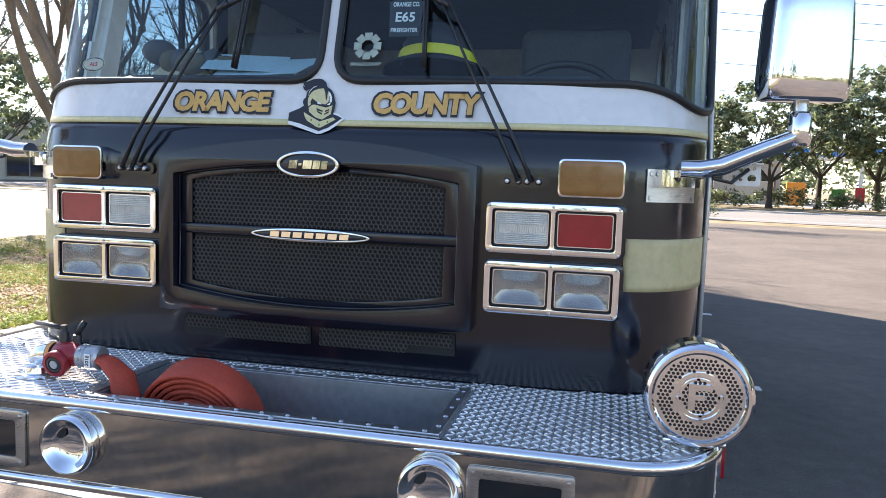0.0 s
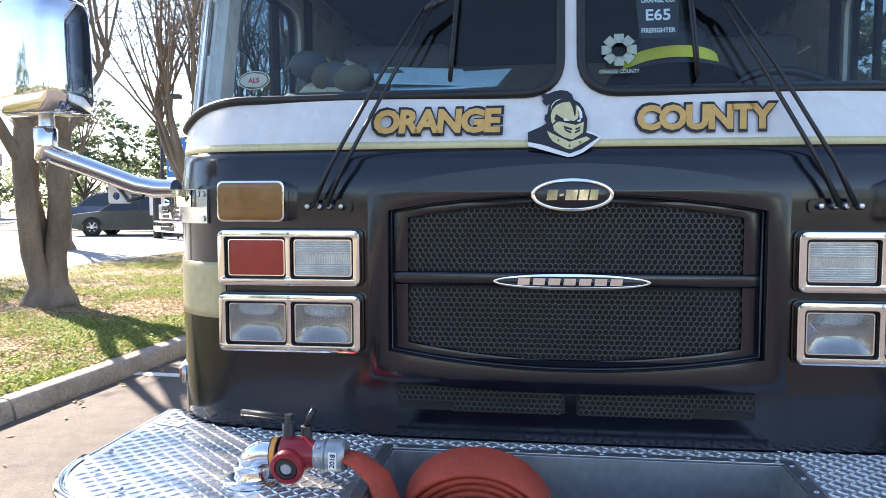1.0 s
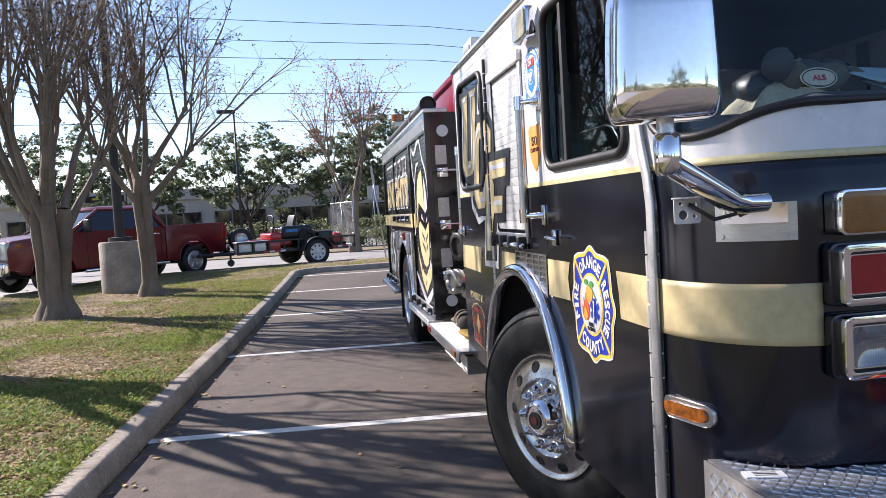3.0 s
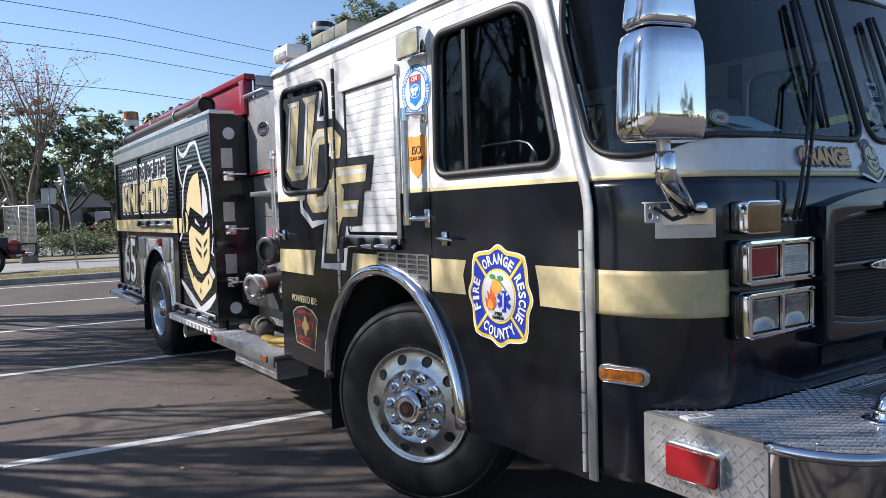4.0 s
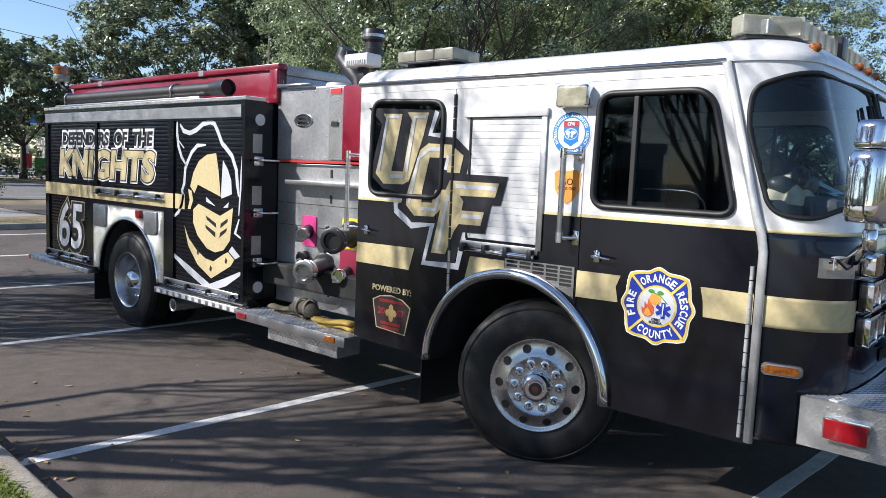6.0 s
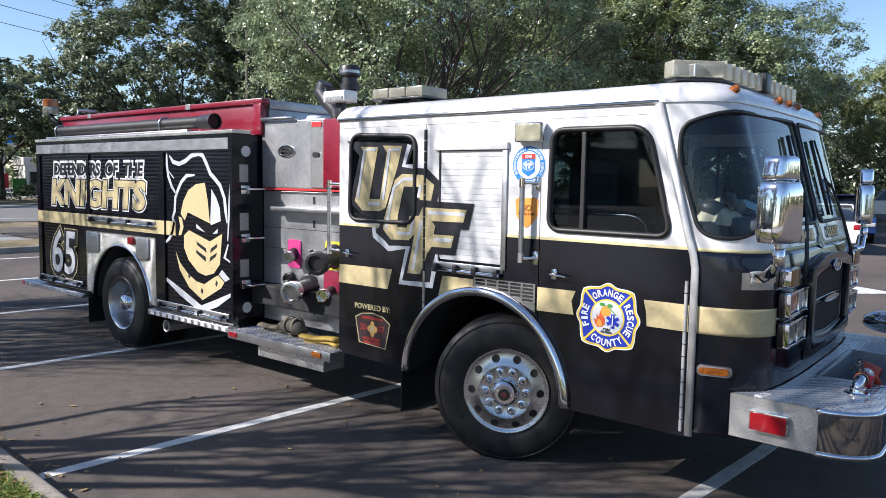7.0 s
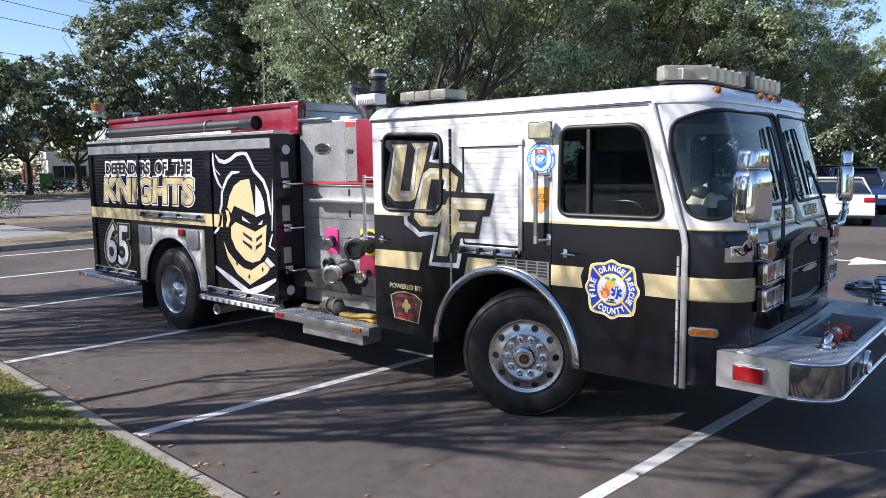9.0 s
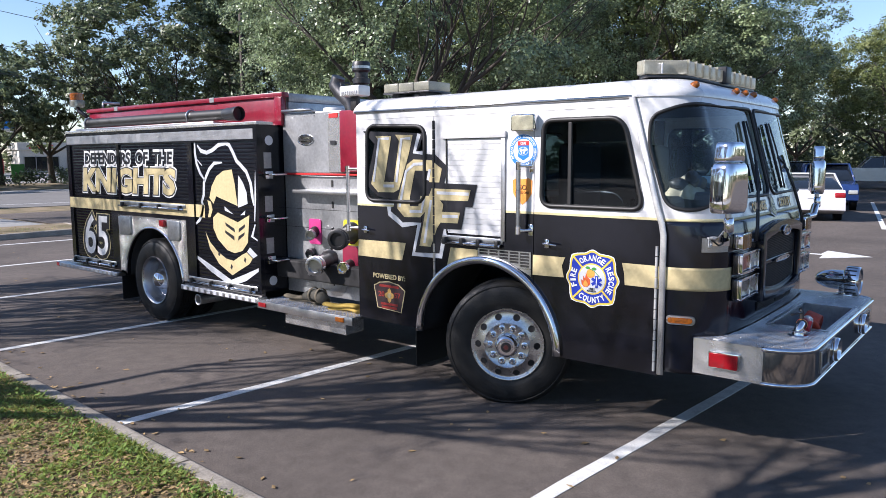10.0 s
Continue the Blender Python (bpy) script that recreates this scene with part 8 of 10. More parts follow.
# beacon at the body's rear corner
beacon = new("rear_beacon")
beacon.parent = engine
beacon["label"] = "amber and clear rotating beacon on a short arm"
B = Matrix.Translation((-0.93, 9.50, 2.80))
bm = bmesh.new()
turned(bm, [(0.0, 0.0), (0.09, 0.0), (0.10, 0.015), (0.10, 0.09), (0.09, 0.10), (0, 0.10)], B, 24)
part("beacon_base", bm, YELLOWED, beacon, "clear lower lens", smooth=45)
bm = bmesh.new()
turned(bm, [(0.098, 0.10), (0.096, 0.19), (0.085, 0.20), (0.0, 0.202)], B, 24)
part("beacon_dome", bm, AMBER_LENS, beacon, "amber dome", smooth=45)
bm = bmesh.new()
tube(bm, [(-0.93, 9.50, 2.80), (-0.93, 9.46, 2.74), (-0.93, 9.25, 2.66)], 0.03, 8)
part("beacon_arm", bm, PLASTIC, beacon, smooth=True)
bm = bmesh.new()
tube(bm, [(-0.70, 9.20, 2.75), (-0.70, 9.20, 2.86), (-0.45, 9.20, 2.86)], 0.02, 8)
part("rear_handrail", bm, STAINLESS, engine, smooth=True)
# roof light bars
bar = new("front_light_bar")
bar.parent = engine
bar["label"] = "yellowed clear light bar across the cab's roof"
outline = [(-1.06, 0.70), (-0.82, 0.47), (0.82, 0.47), (1.06, 0.70), (0.98, 0.80), (0.70, 0.74), (-0.70, 0.74), (-0.98, 0.80)]
bm = bmesh.new()
plate(bm, [[(x * 0.97, 0.62 + (y - 0.62) * 0.9) for x, y in outline]], Matrix.Translation((0, 0, 2.605)), 0.020)
part("bar_base", soften(bm, 0.006), DARK_CAST, bar, "dark metal base", smooth=45)
bm = bmesh.new()
box(bm, (-0.96, 0.60, 2.630), (0.96, 0.66, 2.705), 0.004)
part("bar_spine", bm, ALUMINIUM, bar, "metal spine behind the lenses")
for k in range(10):
    x = -0.80 + 0.15 * k if k < 5 else 0.08 + 0.145 * (k - 5)
    bm = bmesh.new()
    box(bm, (x, 0.475, 2.627), (x + 0.142, 0.735, 2.727), 0.010)
    part("bar_module", bm, YELLOWED, bar, "yellowed clear lens module", smooth=45)
    bm = bmesh.new()
    box(bm, (x - 0.004, 0.466, 2.629), (x + 0.004, 0.738, 2.732), 0.003)
    part("module_rib", bm, YELLOWED, bar)
bm = bmesh.new()
box(bm, (-0.050, 0.452, 2.618), (0.075, 0.742, 2.752), 0.008)
part("bar_centre", bm, PLASTIC, bar, "black block in the middle", smooth=45)
for sign in (-1, 1):
    bm = bmesh.new()
    plate(bm, [[(sign * x, y) for x, y in ((0.815, 0.475), (1.055, 0.70), (0.98, 0.79), (0.815, 0.735))][::sign]], Matrix.Translation((0, 0, 2.627)), 0.100)
    part("bar_end", soften(bm, 0.010), YELLOWED, bar, "clear angled end lens", smooth=45)
    bm = bmesh.new()
    plate(bm, [[(sign * x, y) for x, y in ((0.90, 0.58), (1.01, 0.69), (0.965, 0.745), (0.90, 0.72))][::sign]], Matrix.Translation((0, 0, 2.645)), 0.058)
    part("end_reflector", bm, CLEAR_LENS, bar, "bright reflector inside the end lens")
    bm = bmesh.new()
    box(bm, (sign * 0.5 - 0.06, 0.52, 2.58), (sign * 0.5 + 0.06, 0.68, 2.61), 0.004)
    part("bar_foot", bm, STAINLESS, bar)
bar2 = new("rear_light_bar")
bar2.parent = engine
bar2["label"] = "short smoky clear light box on the roof's rear"
for k in range(3):
    bm = bmesh.new()
    box(bm, (-1.00, 2.74 + 0.185 * k, 2.640), (-0.69, 2.92 + 0.185 * k, 2.722), 0.010)
    part("bar_module", bm, YELLOWED, bar2, "clear lens module", smooth=45)
    bm = bmesh.new()
    box(bm, (-0.93, 2.79 + 0.185 * k, 2.645), (-0.76, 2.87 + 0.185 * k, 2.700), 0.008)
    part("lamp_reflector", bm, DARK_CAST, bar2, "dark lamp inside the lens")
bm = bmesh.new()
box(bm, (-1.005, 2.735, 2.628), (-0.685, 3.295, 2.641), 0.004)
part("bar_base", bm, DARK_CAST, bar2, "dark metal base", smooth=45)
for y in (2.85, 3.18):
    bm = bmesh.new()
    box(bm, (-0.96, y - 0.04, 2.56), (-0.73, y + 0.04, 2.629), 0.004)
    part("bar_foot", bm, PLASTIC, bar2)
for x in (-0.975, -0.22, 0.0, 0.22, 0.975):
    bm = bmesh.new()
    p = skin(x, 2.475, 0.01)
    turned(bm, [(0.027, -0.03), (0.027, 0.0), (0.022, 0.018), (0.010, 0.027), (0, 0.028)], Matrix.Translation((p.x, p.y + 0.035, 2.535)) @ Matrix.Rotation(radians(62), 4, "X"), 16)
    part("clearance_lamp", bm, AMBER_LENS, engine, "small amber clearance lamp on the roof's front edge", smooth=45)
# flood lamp and deck monitor behind the cab
flood = new("flood_lamp")
flood.parent = engine
flood["label"] = "white ribbed flood lamp head behind the cab"
bm = bmesh.new()
box(bm, (-1.06, 3.56, 2.635), (-0.90, 3.83, 2.735), 0.014, 3)
for k in range(9):
    box(bm, (-1.072, 3.585 + k * 0.025, 2.645), (-1.055, 3.594 + k * 0.025, 2.685), 0.003)
part("lamp_head", bm, WHITE, flood, smooth=45)
bm = bmesh.new()
box(bm, (-1.00, 3.66, 2.50), (-0.94, 3.74, 2.645), 0.008)
part("lamp_post", bm, PLASTIC, flood, smooth=45)
bm = bmesh.new()
tube(bm, [(-1.0, 3.86, 2.71), (-1.0, 3.86, 2.77), (-0.9, 3.86, 2.78), (-0.86, 3.86, 2.72)], 0.012, 6)
part("lamp_handle", bm, PLASTIC, flood, smooth=True)
monitor = new("deck_monitor")
monitor.parent = engine
monitor["label"] = "black deck water monitor with an upright nozzle"
bm = bmesh.new()
tube(bm, [(-0.55, 4.15, 2.45), (-0.55, 4.20, 2.62), (-0.56, 4.33, 2.74), (-0.56, 4.40, 2.82), (-0.56, 4.36, 2.90)], [0.07, 0.075, 0.085, 0.085, 0.07], 14)
part("monitor_elbow", bm, DARK_CAST, monitor, "dark grey elbow", smooth=60)
bm = bmesh.new()
turned(bm, [(0.06, 0.0), (0.065, 0.10), (0.09, 0.11), (0.09, 0.16), (0.07, 0.17), (0.07, 0.22), (0.095, 0.24), (0.095, 0.31), (0.085, 0.33), (0.0, 0.31)], Matrix.Translation((-0.56, 4.02, 2.70)), 24)
part("monitor_nozzle", bm, PLASTIC, monitor, "black nozzle", smooth=45)
bm = bmesh.new()
turned(bm, [(0.088, 0.255), (0.0965, 0.26), (0.0965, 0.285), (0.088, 0.29)], Matrix.Translation((-0.56, 4.02, 2.70)), 24)
part("nozzle_band", bm, STAINLESS, monitor)
# things on the dash and behind the glass
dash_bag = thing("dash_gear", "dark gloves and pouch heaped on the dashboard", "gear")
rnd = random.Random(8)
for k in range(9):
    bm = bmesh.new()
    c = Vector((-0.84 + 0.032 * k + rnd.uniform(-0.02, 0.02), 0.44 + rnd.uniform(-0.05, 0.06), 1.83 + rnd.uniform(0, 0.065)))
    bmesh.ops.create_icosphere(bm, subdivisions=2, radius=1, matrix=Matrix.Translation(c) @ Matrix.Rotation(rnd.uniform(0, 3), 4, "Z") @ Matrix.Diagonal((0.07, 0.045, 0.05, 1)))
    for vv in bm.verts:
        vv.co += (vv.co - c) * 0.25 * noise.noise(vv.co * 18)
    part("glove", bm, [PLASTIC, INSIDE, CANVAS][k % 3], dash_bag, smooth=True)
papers = thing("dash_papers", "pale blue papers lying on the dashboard", "papers")
for k, (x, y, a) in enumerate(((-0.40, 0.42, 8), (-0.34, 0.45, -12), (-0.46, 0.43, 16))):
    bm = bmesh.new()
    box(bm, (-0.15, -0.10, 0), (0.15, 0.10, 0.004), 0.001, 1, m=Matrix.Translation((x, y, 1.83 + k * 0.012)) @ Matrix.Rotation(radians(a), 4, "Z") @ Matrix.Rotation(radians(24), 4, "X"))
    part("paper", bm, material("pale_paper", (0.45, 0.60, 0.66), 0.7, vary=0.1), papers)
wheel_rim = new("steering_wheel")
wheel_rim.parent = engine
wheel_rim["label"] = "black steering wheel"
bm = bmesh.new()
SW = Matrix.Translation((0.72, 0.62, 1.72)) @ Matrix.Rotation(radians(55), 4, "X")
tube(bm, [SW @ Vector((0.22 * math.cos(a), 0.22 * math.sin(a), 0)) for a in np.linspace(0, 2 * math.pi, 28, endpoint=False)], 0.015, 8, closed=True)
for a in (0.5, 2.6, 4.7):
    tube(bm, [SW @ Vector((0, 0, -0.03)), SW @ Vector((0.22 * math.cos(a), 0.22 * math.sin(a), 0))], 0.012, 6)
part("wheel_ring", bm, PLASTIC, wheel_rim, smooth=True)
cover = thing("dash_coat", "pale tan coat heaped on the dashboard's end", "coat")
verts_c, faces_c, rings_c = [], [], 14
for i in range(rings_c):
    w = i / (rings_c - 1)
    for k in range(48):
        a = 2 * math.pi * k / 48
        fold = 1 + 0.16 * (1 - w) * math.sin(5 * a + 2.5 * w) + 0.10 * noise.noise((math.cos(a) * 2, math.sin(a) * 2, w * 3))
        r = (1 - w ** 1.7) * fold + 0.02
        verts_c.append((-0.74 + 0.03 * w + 0.20 * r * math.cos(a), 0.50 - 0.02 * w + 0.135 * r * math.sin(a), 1.735 + 0.185 * w + 0.015 * noise.noise((a, w * 4, 2))))
for i in range(rings_c - 1):
    for k in range(48):
        a, b = i * 48 + k, i * 48 + (k + 1) % 48
        faces_c.append((a, b, b + 48, a + 48))
faces_c.append(tuple(range((rings_c - 1) * 48, rings_c * 48)))
sheet("coat_folds", verts_c, faces_c, TAN_CLOTH, cover, smooth=True)
# windshield stickers and a helmet behind the glass
# the green cast of glass over the sticker is mixed into its colour
STICKER = material("glass_tinted_sticker", (0.30, 0.36, 0.31), 0.5, vary=0.15)
oval = new("oval_sticker")
oval.parent = engine
oval["label"] = "small oval pale sticker on the windshield"
for k, (rx, rz, mat) in enumerate(((0.05, 0.028, STICKER), (0.046, 0.025, DECAL_BLACK), (0.043, 0.022, STICKER))):
    pts = [skin(-0.90 + rx * math.cos(a), 1.805 + rz * math.sin(a), 0.002 + 0.0008 * k) for a in np.linspace(0, 2 * math.pi, 24, endpoint=False)]
    bm = bmesh.new()
    bm.faces.new([bm.verts.new(p) for p in pts])
    part("sticker_layer", thicken(bm, 0.0005), mat, oval)
bm = lettering("ALS", 0.036, 0.016, 0.0006, 0.03)
spot, right, up = skin(-0.90, 1.805, 0.0052), skin(-0.88, 1.805, 0.0052), skin(-0.90, 1.825, 0.0052)
right, up = (right - spot).normalized(), (up - spot).normalized()
face = right.cross(up)
bmesh.ops.transform(bm, matrix=Matrix(((right.x, up.x, face.x, spot.x), (right.y, up.y, face.y, spot.y), (right.z, up.z, face.z, spot.z), (0, 0, 0, 1))), verts=bm.verts)
part("sticker_word", bm, MAROON_PLATE, oval, "small dark red letters")
GLASS_M = Matrix.Translation((0, 0.028 + lean(1.86) - 0.004, 1.86)) @ Matrix.Rotation(-math.atan(0.27), 4, "X") @ Matrix(((1, 0, 0, 0), (0, 0, -1, 0), (0, 1, 0, 0), (0, 0, 0, 1)))
stick = new("pane_sticker")
stick.parent = engine
stick["label"] = "white sticker with a round badge and small words on the windshield"
for k in range(8):
    bm = bmesh.new()
    a = math.pi * k / 4
    plate(bm, [ribbon([(0.127 + 0.020 * math.cos(a), 0.0 + 0.020 * math.sin(a)), (0.127 + 0.046 * math.cos(a), 0.046 * math.sin(a))], 0.016, 1.6)], GLASS_M, 0.001)
    part("badge_arm", bm, STICKER, stick)
bm = lettering("ORANGE COUNTY", 0.105, 0.012, 0.0008, 0.03)
bmesh.ops.transform(bm, matrix=GLASS_M @ Matrix.Translation((0.127, -0.062, 0)), verts=bm.verts)
part("sticker_words", bm, STICKER, stick)
helm = thing("fire_helmet", "dark fire helmet on the dash, a yellow strip of coat round it", "helmet")
bm = bmesh.new()
turned(bm, [(0.19, 0.0), (0.185, 0.012), (0.13, 0.03), (0.125, 0.10), (0.09, 0.16), (0.0, 0.185)], Matrix.Translation((0.30, 0.36, 1.80)) @ Matrix.Rotation(radians(-10), 4, "X"), 32)
part("helmet_shell", bm, PLASTIC, helm, "dark shell", smooth=45)
# yellow ring in place of a yellow-green coat that stands beside the shield
bm = bmesh.new()
turned(bm, [(0.137, 0.035), (0.139, 0.05), (0.134, 0.07)], Matrix.Translation((0.30, 0.36, 1.80)) @ Matrix.Rotation(radians(-10), 4, "X"), 32)
part("coat_strip", bm, YELLOW_PLATE, helm, "yellow strip standing in for a yellow-green coat", smooth=True)
H = GLASS_M @ Matrix.Translation((0.235, 0.115, -0.03))
bm = bmesh.new()
plate(bm, [[(-0.05, -0.07), (0.05, -0.07), (0.058, 0.05), (0.0, 0.075), (-0.058, 0.05)]], H, 0.003)
shield_ob = part("helmet_shield", bm, PLASTIC, helm)
for text, v, w, h in (("ORANGE CO.", 0.042, 0.09, 0.016), ("E65", -0.002, 0.065, 0.034), ("FIREFIGHTER", -0.048, 0.09, 0.014)):
    bm = lettering(text, w, h, 0.001, 0.02)
    bmesh.ops.transform(bm, matrix=H @ Matrix.Translation((0, v, 0.0035)), verts=bm.verts)
    part("shield_words", bm, DECAL_WHITE, shield_ob)

# ---- trees ----
def limb(verts, faces, pts, radii, n):
    """A tapering round limb along a line of points."""
    base, side = len(verts), None
    for i, p in enumerate(pts):
        d = (pts[min(i + 1, len(pts) - 1)] - pts[max(i - 1, 0)]).normalized()
        if side is None:
            side = d.cross(Vector((0.3, 0.9, 0.1))).normalized()
        side = (side - d * side.dot(d)).normalized()
        up = d.cross(side)
        for k in range(n):
            a = 2 * math.pi * k / n
            verts.append(p + (side * math.cos(a) + up * math.sin(a)) * radii[i])
    for i in range(len(pts) - 1):
        for k in range(n):
            a, b = base + i * n + k, base + i * n + (k + 1) % n
            faces.append((a, b, b + n, a + n))


def grow(rnd, verts, faces, p, d, length, r, depth, tips, spread=0.5, lift=0.25):
    """Branches forking again and again; tips collects the ends of the twigs."""
    n = 8 if r > 0.05 else (5 if r > 0.015 else 3)
    steps = 4 if depth > 2 else 3
    pts, radii = [p.copy()], [r]
    q, e = p.copy(), d.copy()
    for k in range(steps):
        e = (e + Vector((rnd.gauss(0, 0.10), rnd.gauss(0, 0.10), rnd.gauss(0.03, 0.07)))).normalized()
        q = q + e * (length / steps)
        pts.append(q.copy())
        radii.append(r * (1 - 0.42 * (k + 1) / steps))
    if depth == 0:
        limb(verts, faces, [pts[0], pts[-1]], [radii[0], radii[-1]], n)
    else:
        limb(verts, faces, pts, radii, n)
    if depth == 0:
        tips.append((q, e))
        return
    for k in range(rnd.choice((2, 3, 3)) if depth > 1 else rnd.choice((2, 3))):
        side = Vector((rnd.gauss(0, 1), rnd.gauss(0, 1), rnd.gauss(0, 0.35)))
        f = (e + side.normalized() * spread * rnd.uniform(0.6, 1.25) + Vector((0, 0, lift))).normalized()
        at = pts[-1] if k == 0 else pts[rnd.choice((-1, -2))]
        grow(rnd, verts, faces, at, f, length * rnd.uniform(0.62, 0.86), r * rnd.uniform(0.42, 0.55), depth - 1, tips, spread, lift)


def shoot(rnd, verts, faces, p, d, length, r, n, steps=4, sway=0.06, lift=0.03):
    """One thin tapering branch; gives back its points and its last direction."""
    pts, radii, q, e = [p.copy()], [r], p.copy(), d.normalized()
    for k in range(steps):
        e = (e + Vector((rnd.gauss(0, sway), rnd.gauss(0, sway), rnd.gauss(lift, sway * 0.6)))).normalized()
        q = q + e * (length / steps)
        pts.append(q.copy())
        radii.append(r * (1 - 0.55 * (k + 1) / steps))
    limb(verts, faces, pts, radii, n)
    return pts, e


def bare_tree(seed, stems, height, leaves=0, leaf_mat=None, pods=True, wide=0.20, thick=1.0, splay=0.085, lean_out=0.11, twigs=6):
    """A pollarded crape myrtle: fused trunks, steep limbs ending in knuckles, bunches of straight shoots with fine twigs."""
    rnd = random.Random(seed)
    verts, faces, tips = [], [], []
    for k in range(stems):
        a = 2 * math.pi * (k + rnd.uniform(-0.2, 0.2)) / stems
        out = Vector((math.cos(a), math.sin(a), 0))
        p = out * splay * thick
        d = (out * rnd.uniform(0.3, 1.0) * lean_out + Vector((0, 0, 1))).normalized()
        r = rnd.uniform(0.085, 0.12) * thick
        fork = height * rnd.uniform(0.22, 0.31)
        pts = [p + Vector((0, 0, -0.06)), p + out * 0.03 + Vector((0, 0, 0.10)), p + Vector((0, 0, 0.28))] + [p + d * (fork * t) + Vector((rnd.gauss(0, 0.025), rnd.gauss(0, 0.025), 0)) for t in (0.3, 0.55, 0.8, 1.0)]
        limb(verts, faces, pts, [r * 2.5, r * 1.7, r * 1.18, r * 1.02, r, r * 0.95, r * 0.9], 11)
        for j in range(rnd.choice((2, 3, 3))):
            f = (d + Vector((rnd.gauss(0, 0.22), rnd.gauss(0, 0.22), 0.25)) + out * (wide + rnd.uniform(-0.05, 0.2))).normalized()
            lp, le = shoot(rnd, verts, faces, pts[-1] if j else pts[-2], f, height * rnd.uniform(0.17, 0.26), r * rnd.uniform(0.58, 0.72), 8, 5, 0.09, 0.06)
            knot = lp[-1]
            limb(verts, faces, [knot - le * 0.09, knot - le * 0.03, knot + le * 0.04], [r * 0.34, r * 0.62, r * 0.30], 7)
            for i in range(rnd.choice((5, 6, 7, 8))):
                f = (le * 0.7 + Vector((rnd.gauss(0, 0.34 + wide * 0.3), rnd.gauss(0, 0.34 + wide * 0.3), 0.62))).normalized()
                sp, se = shoot(rnd, verts, faces, knot if i % 3 else lp[-2], f, height * rnd.uniform(0.20, 0.36), rnd.uniform(0.018, 0.031) * thick, 5, 5, 0.07, 0.035)
                tips.append((sp[-1], se))
                for w in range(twigs + rnd.choice((-1, 0, 1))):
                    side = Vector((rnd.gauss(0, 1), rnd.gauss(0, 1), rnd.gauss(0.1, 0.5))).normalized()
                    tp, te = shoot(rnd, verts, faces, sp[rnd.choice((2, 3, 4, 5))], se * 0.75 + side * 0.7, rnd.uniform(0.4, 1.0), 0.0095, 3, 3, 0.11, 0.03)
                    tips.append((tp[-1], te))
                    for v in range(rnd.choice((2, 3, 4))):
                        side = Vector((rnd.gauss(0, 1), rnd.gauss(0, 1), rnd.gauss(0, 0.6))).normalized()
                        up, ue = shoot(rnd, verts, faces, tp[rnd.choice((1, 2, 3))], te * 0.6 + side * 0.8, rnd.uniform(0.2, 0.48), 0.0056, 3, 2, 0.12, 0.0)
                        tips.append((up[-1], ue))
    root = thing("bare_tree", "leafless multi-trunk tree with pale bark on the lawn", "tree")
    sheet("trunk", verts, faces, BARK, root, "pale mottled bark", smooth=True)
    if pods:
        v2, f2 = [], []
        for q, e in tips:
            if rnd.random() < 0.32:
                for i in range(rnd.choice((1, 2, 4))):
                    c, w, k = q + Vector((rnd.gauss(0, 0.035), rnd.gauss(0, 0.035), rnd.gauss(0, 0.035))), rnd.uniform(0.010, 0.020), len(v2)
                    v2 += [c + Vector((w, 0, 0)), c + Vector((-w, w, 0)), c + Vector((-w, -w, 0)), c + Vector((0, 0, w * 2))]
                    f2 += [(k, k + 1, k + 3), (k + 1, k + 2, k + 3), (k + 2, k, k + 3)]
        sheet("seed_pods", v2, f2, OAK_BARK, root, "small dark seed pods")["kind"] = "stuff"
    if leaves:
        v2, f2 = leaf_quads(rnd, [q for q, e in tips], leaves, 0.10, 0.045)
        sheet("leaves", v2, f2, leaf_mat, root, "sparse reddish leaves")["kind"] = "stuff"
    return root


def leaf_quads(rnd, centres, count, spread, size, facing=None):
    """Small two-sided leaves thrown round centres; they turn outwards and up to the light where facing is given."""
    verts, faces = [], []
    for _ in range(count):
        pick = rnd.randrange(len(centres))
        c = centres[pick]
        p = c + Vector((rnd.gauss(0, spread), rnd.gauss(0, spread), rnd.gauss(0, spread * 0.75)))
        u = Vector((rnd.gauss(0, 1), rnd.gauss(0, 1), rnd.gauss(0, 0.6))).normalized()
        if facing:
            n = facing[pick] + Vector((rnd.gauss(0, 0.5), rnd.gauss(0, 0.5), 0.45 + rnd.gauss(0, 0.5)))
            w = n.cross(u).normalized()
            u = w.cross(n).normalized()
        else:
            w = u.cross(Vector((rnd.gauss(0, 1), rnd.gauss(0, 1), rnd.gauss(0, 1)))).normalized()
        s = size * rnd.uniform(0.6, 1.3)
        k = len(verts)
        verts += [p - u * s, p + w * s * 0.55, p + u * s, p - w * s * 0.55]
        faces.append((k, k + 1, k + 2, k + 3))
    return verts, faces


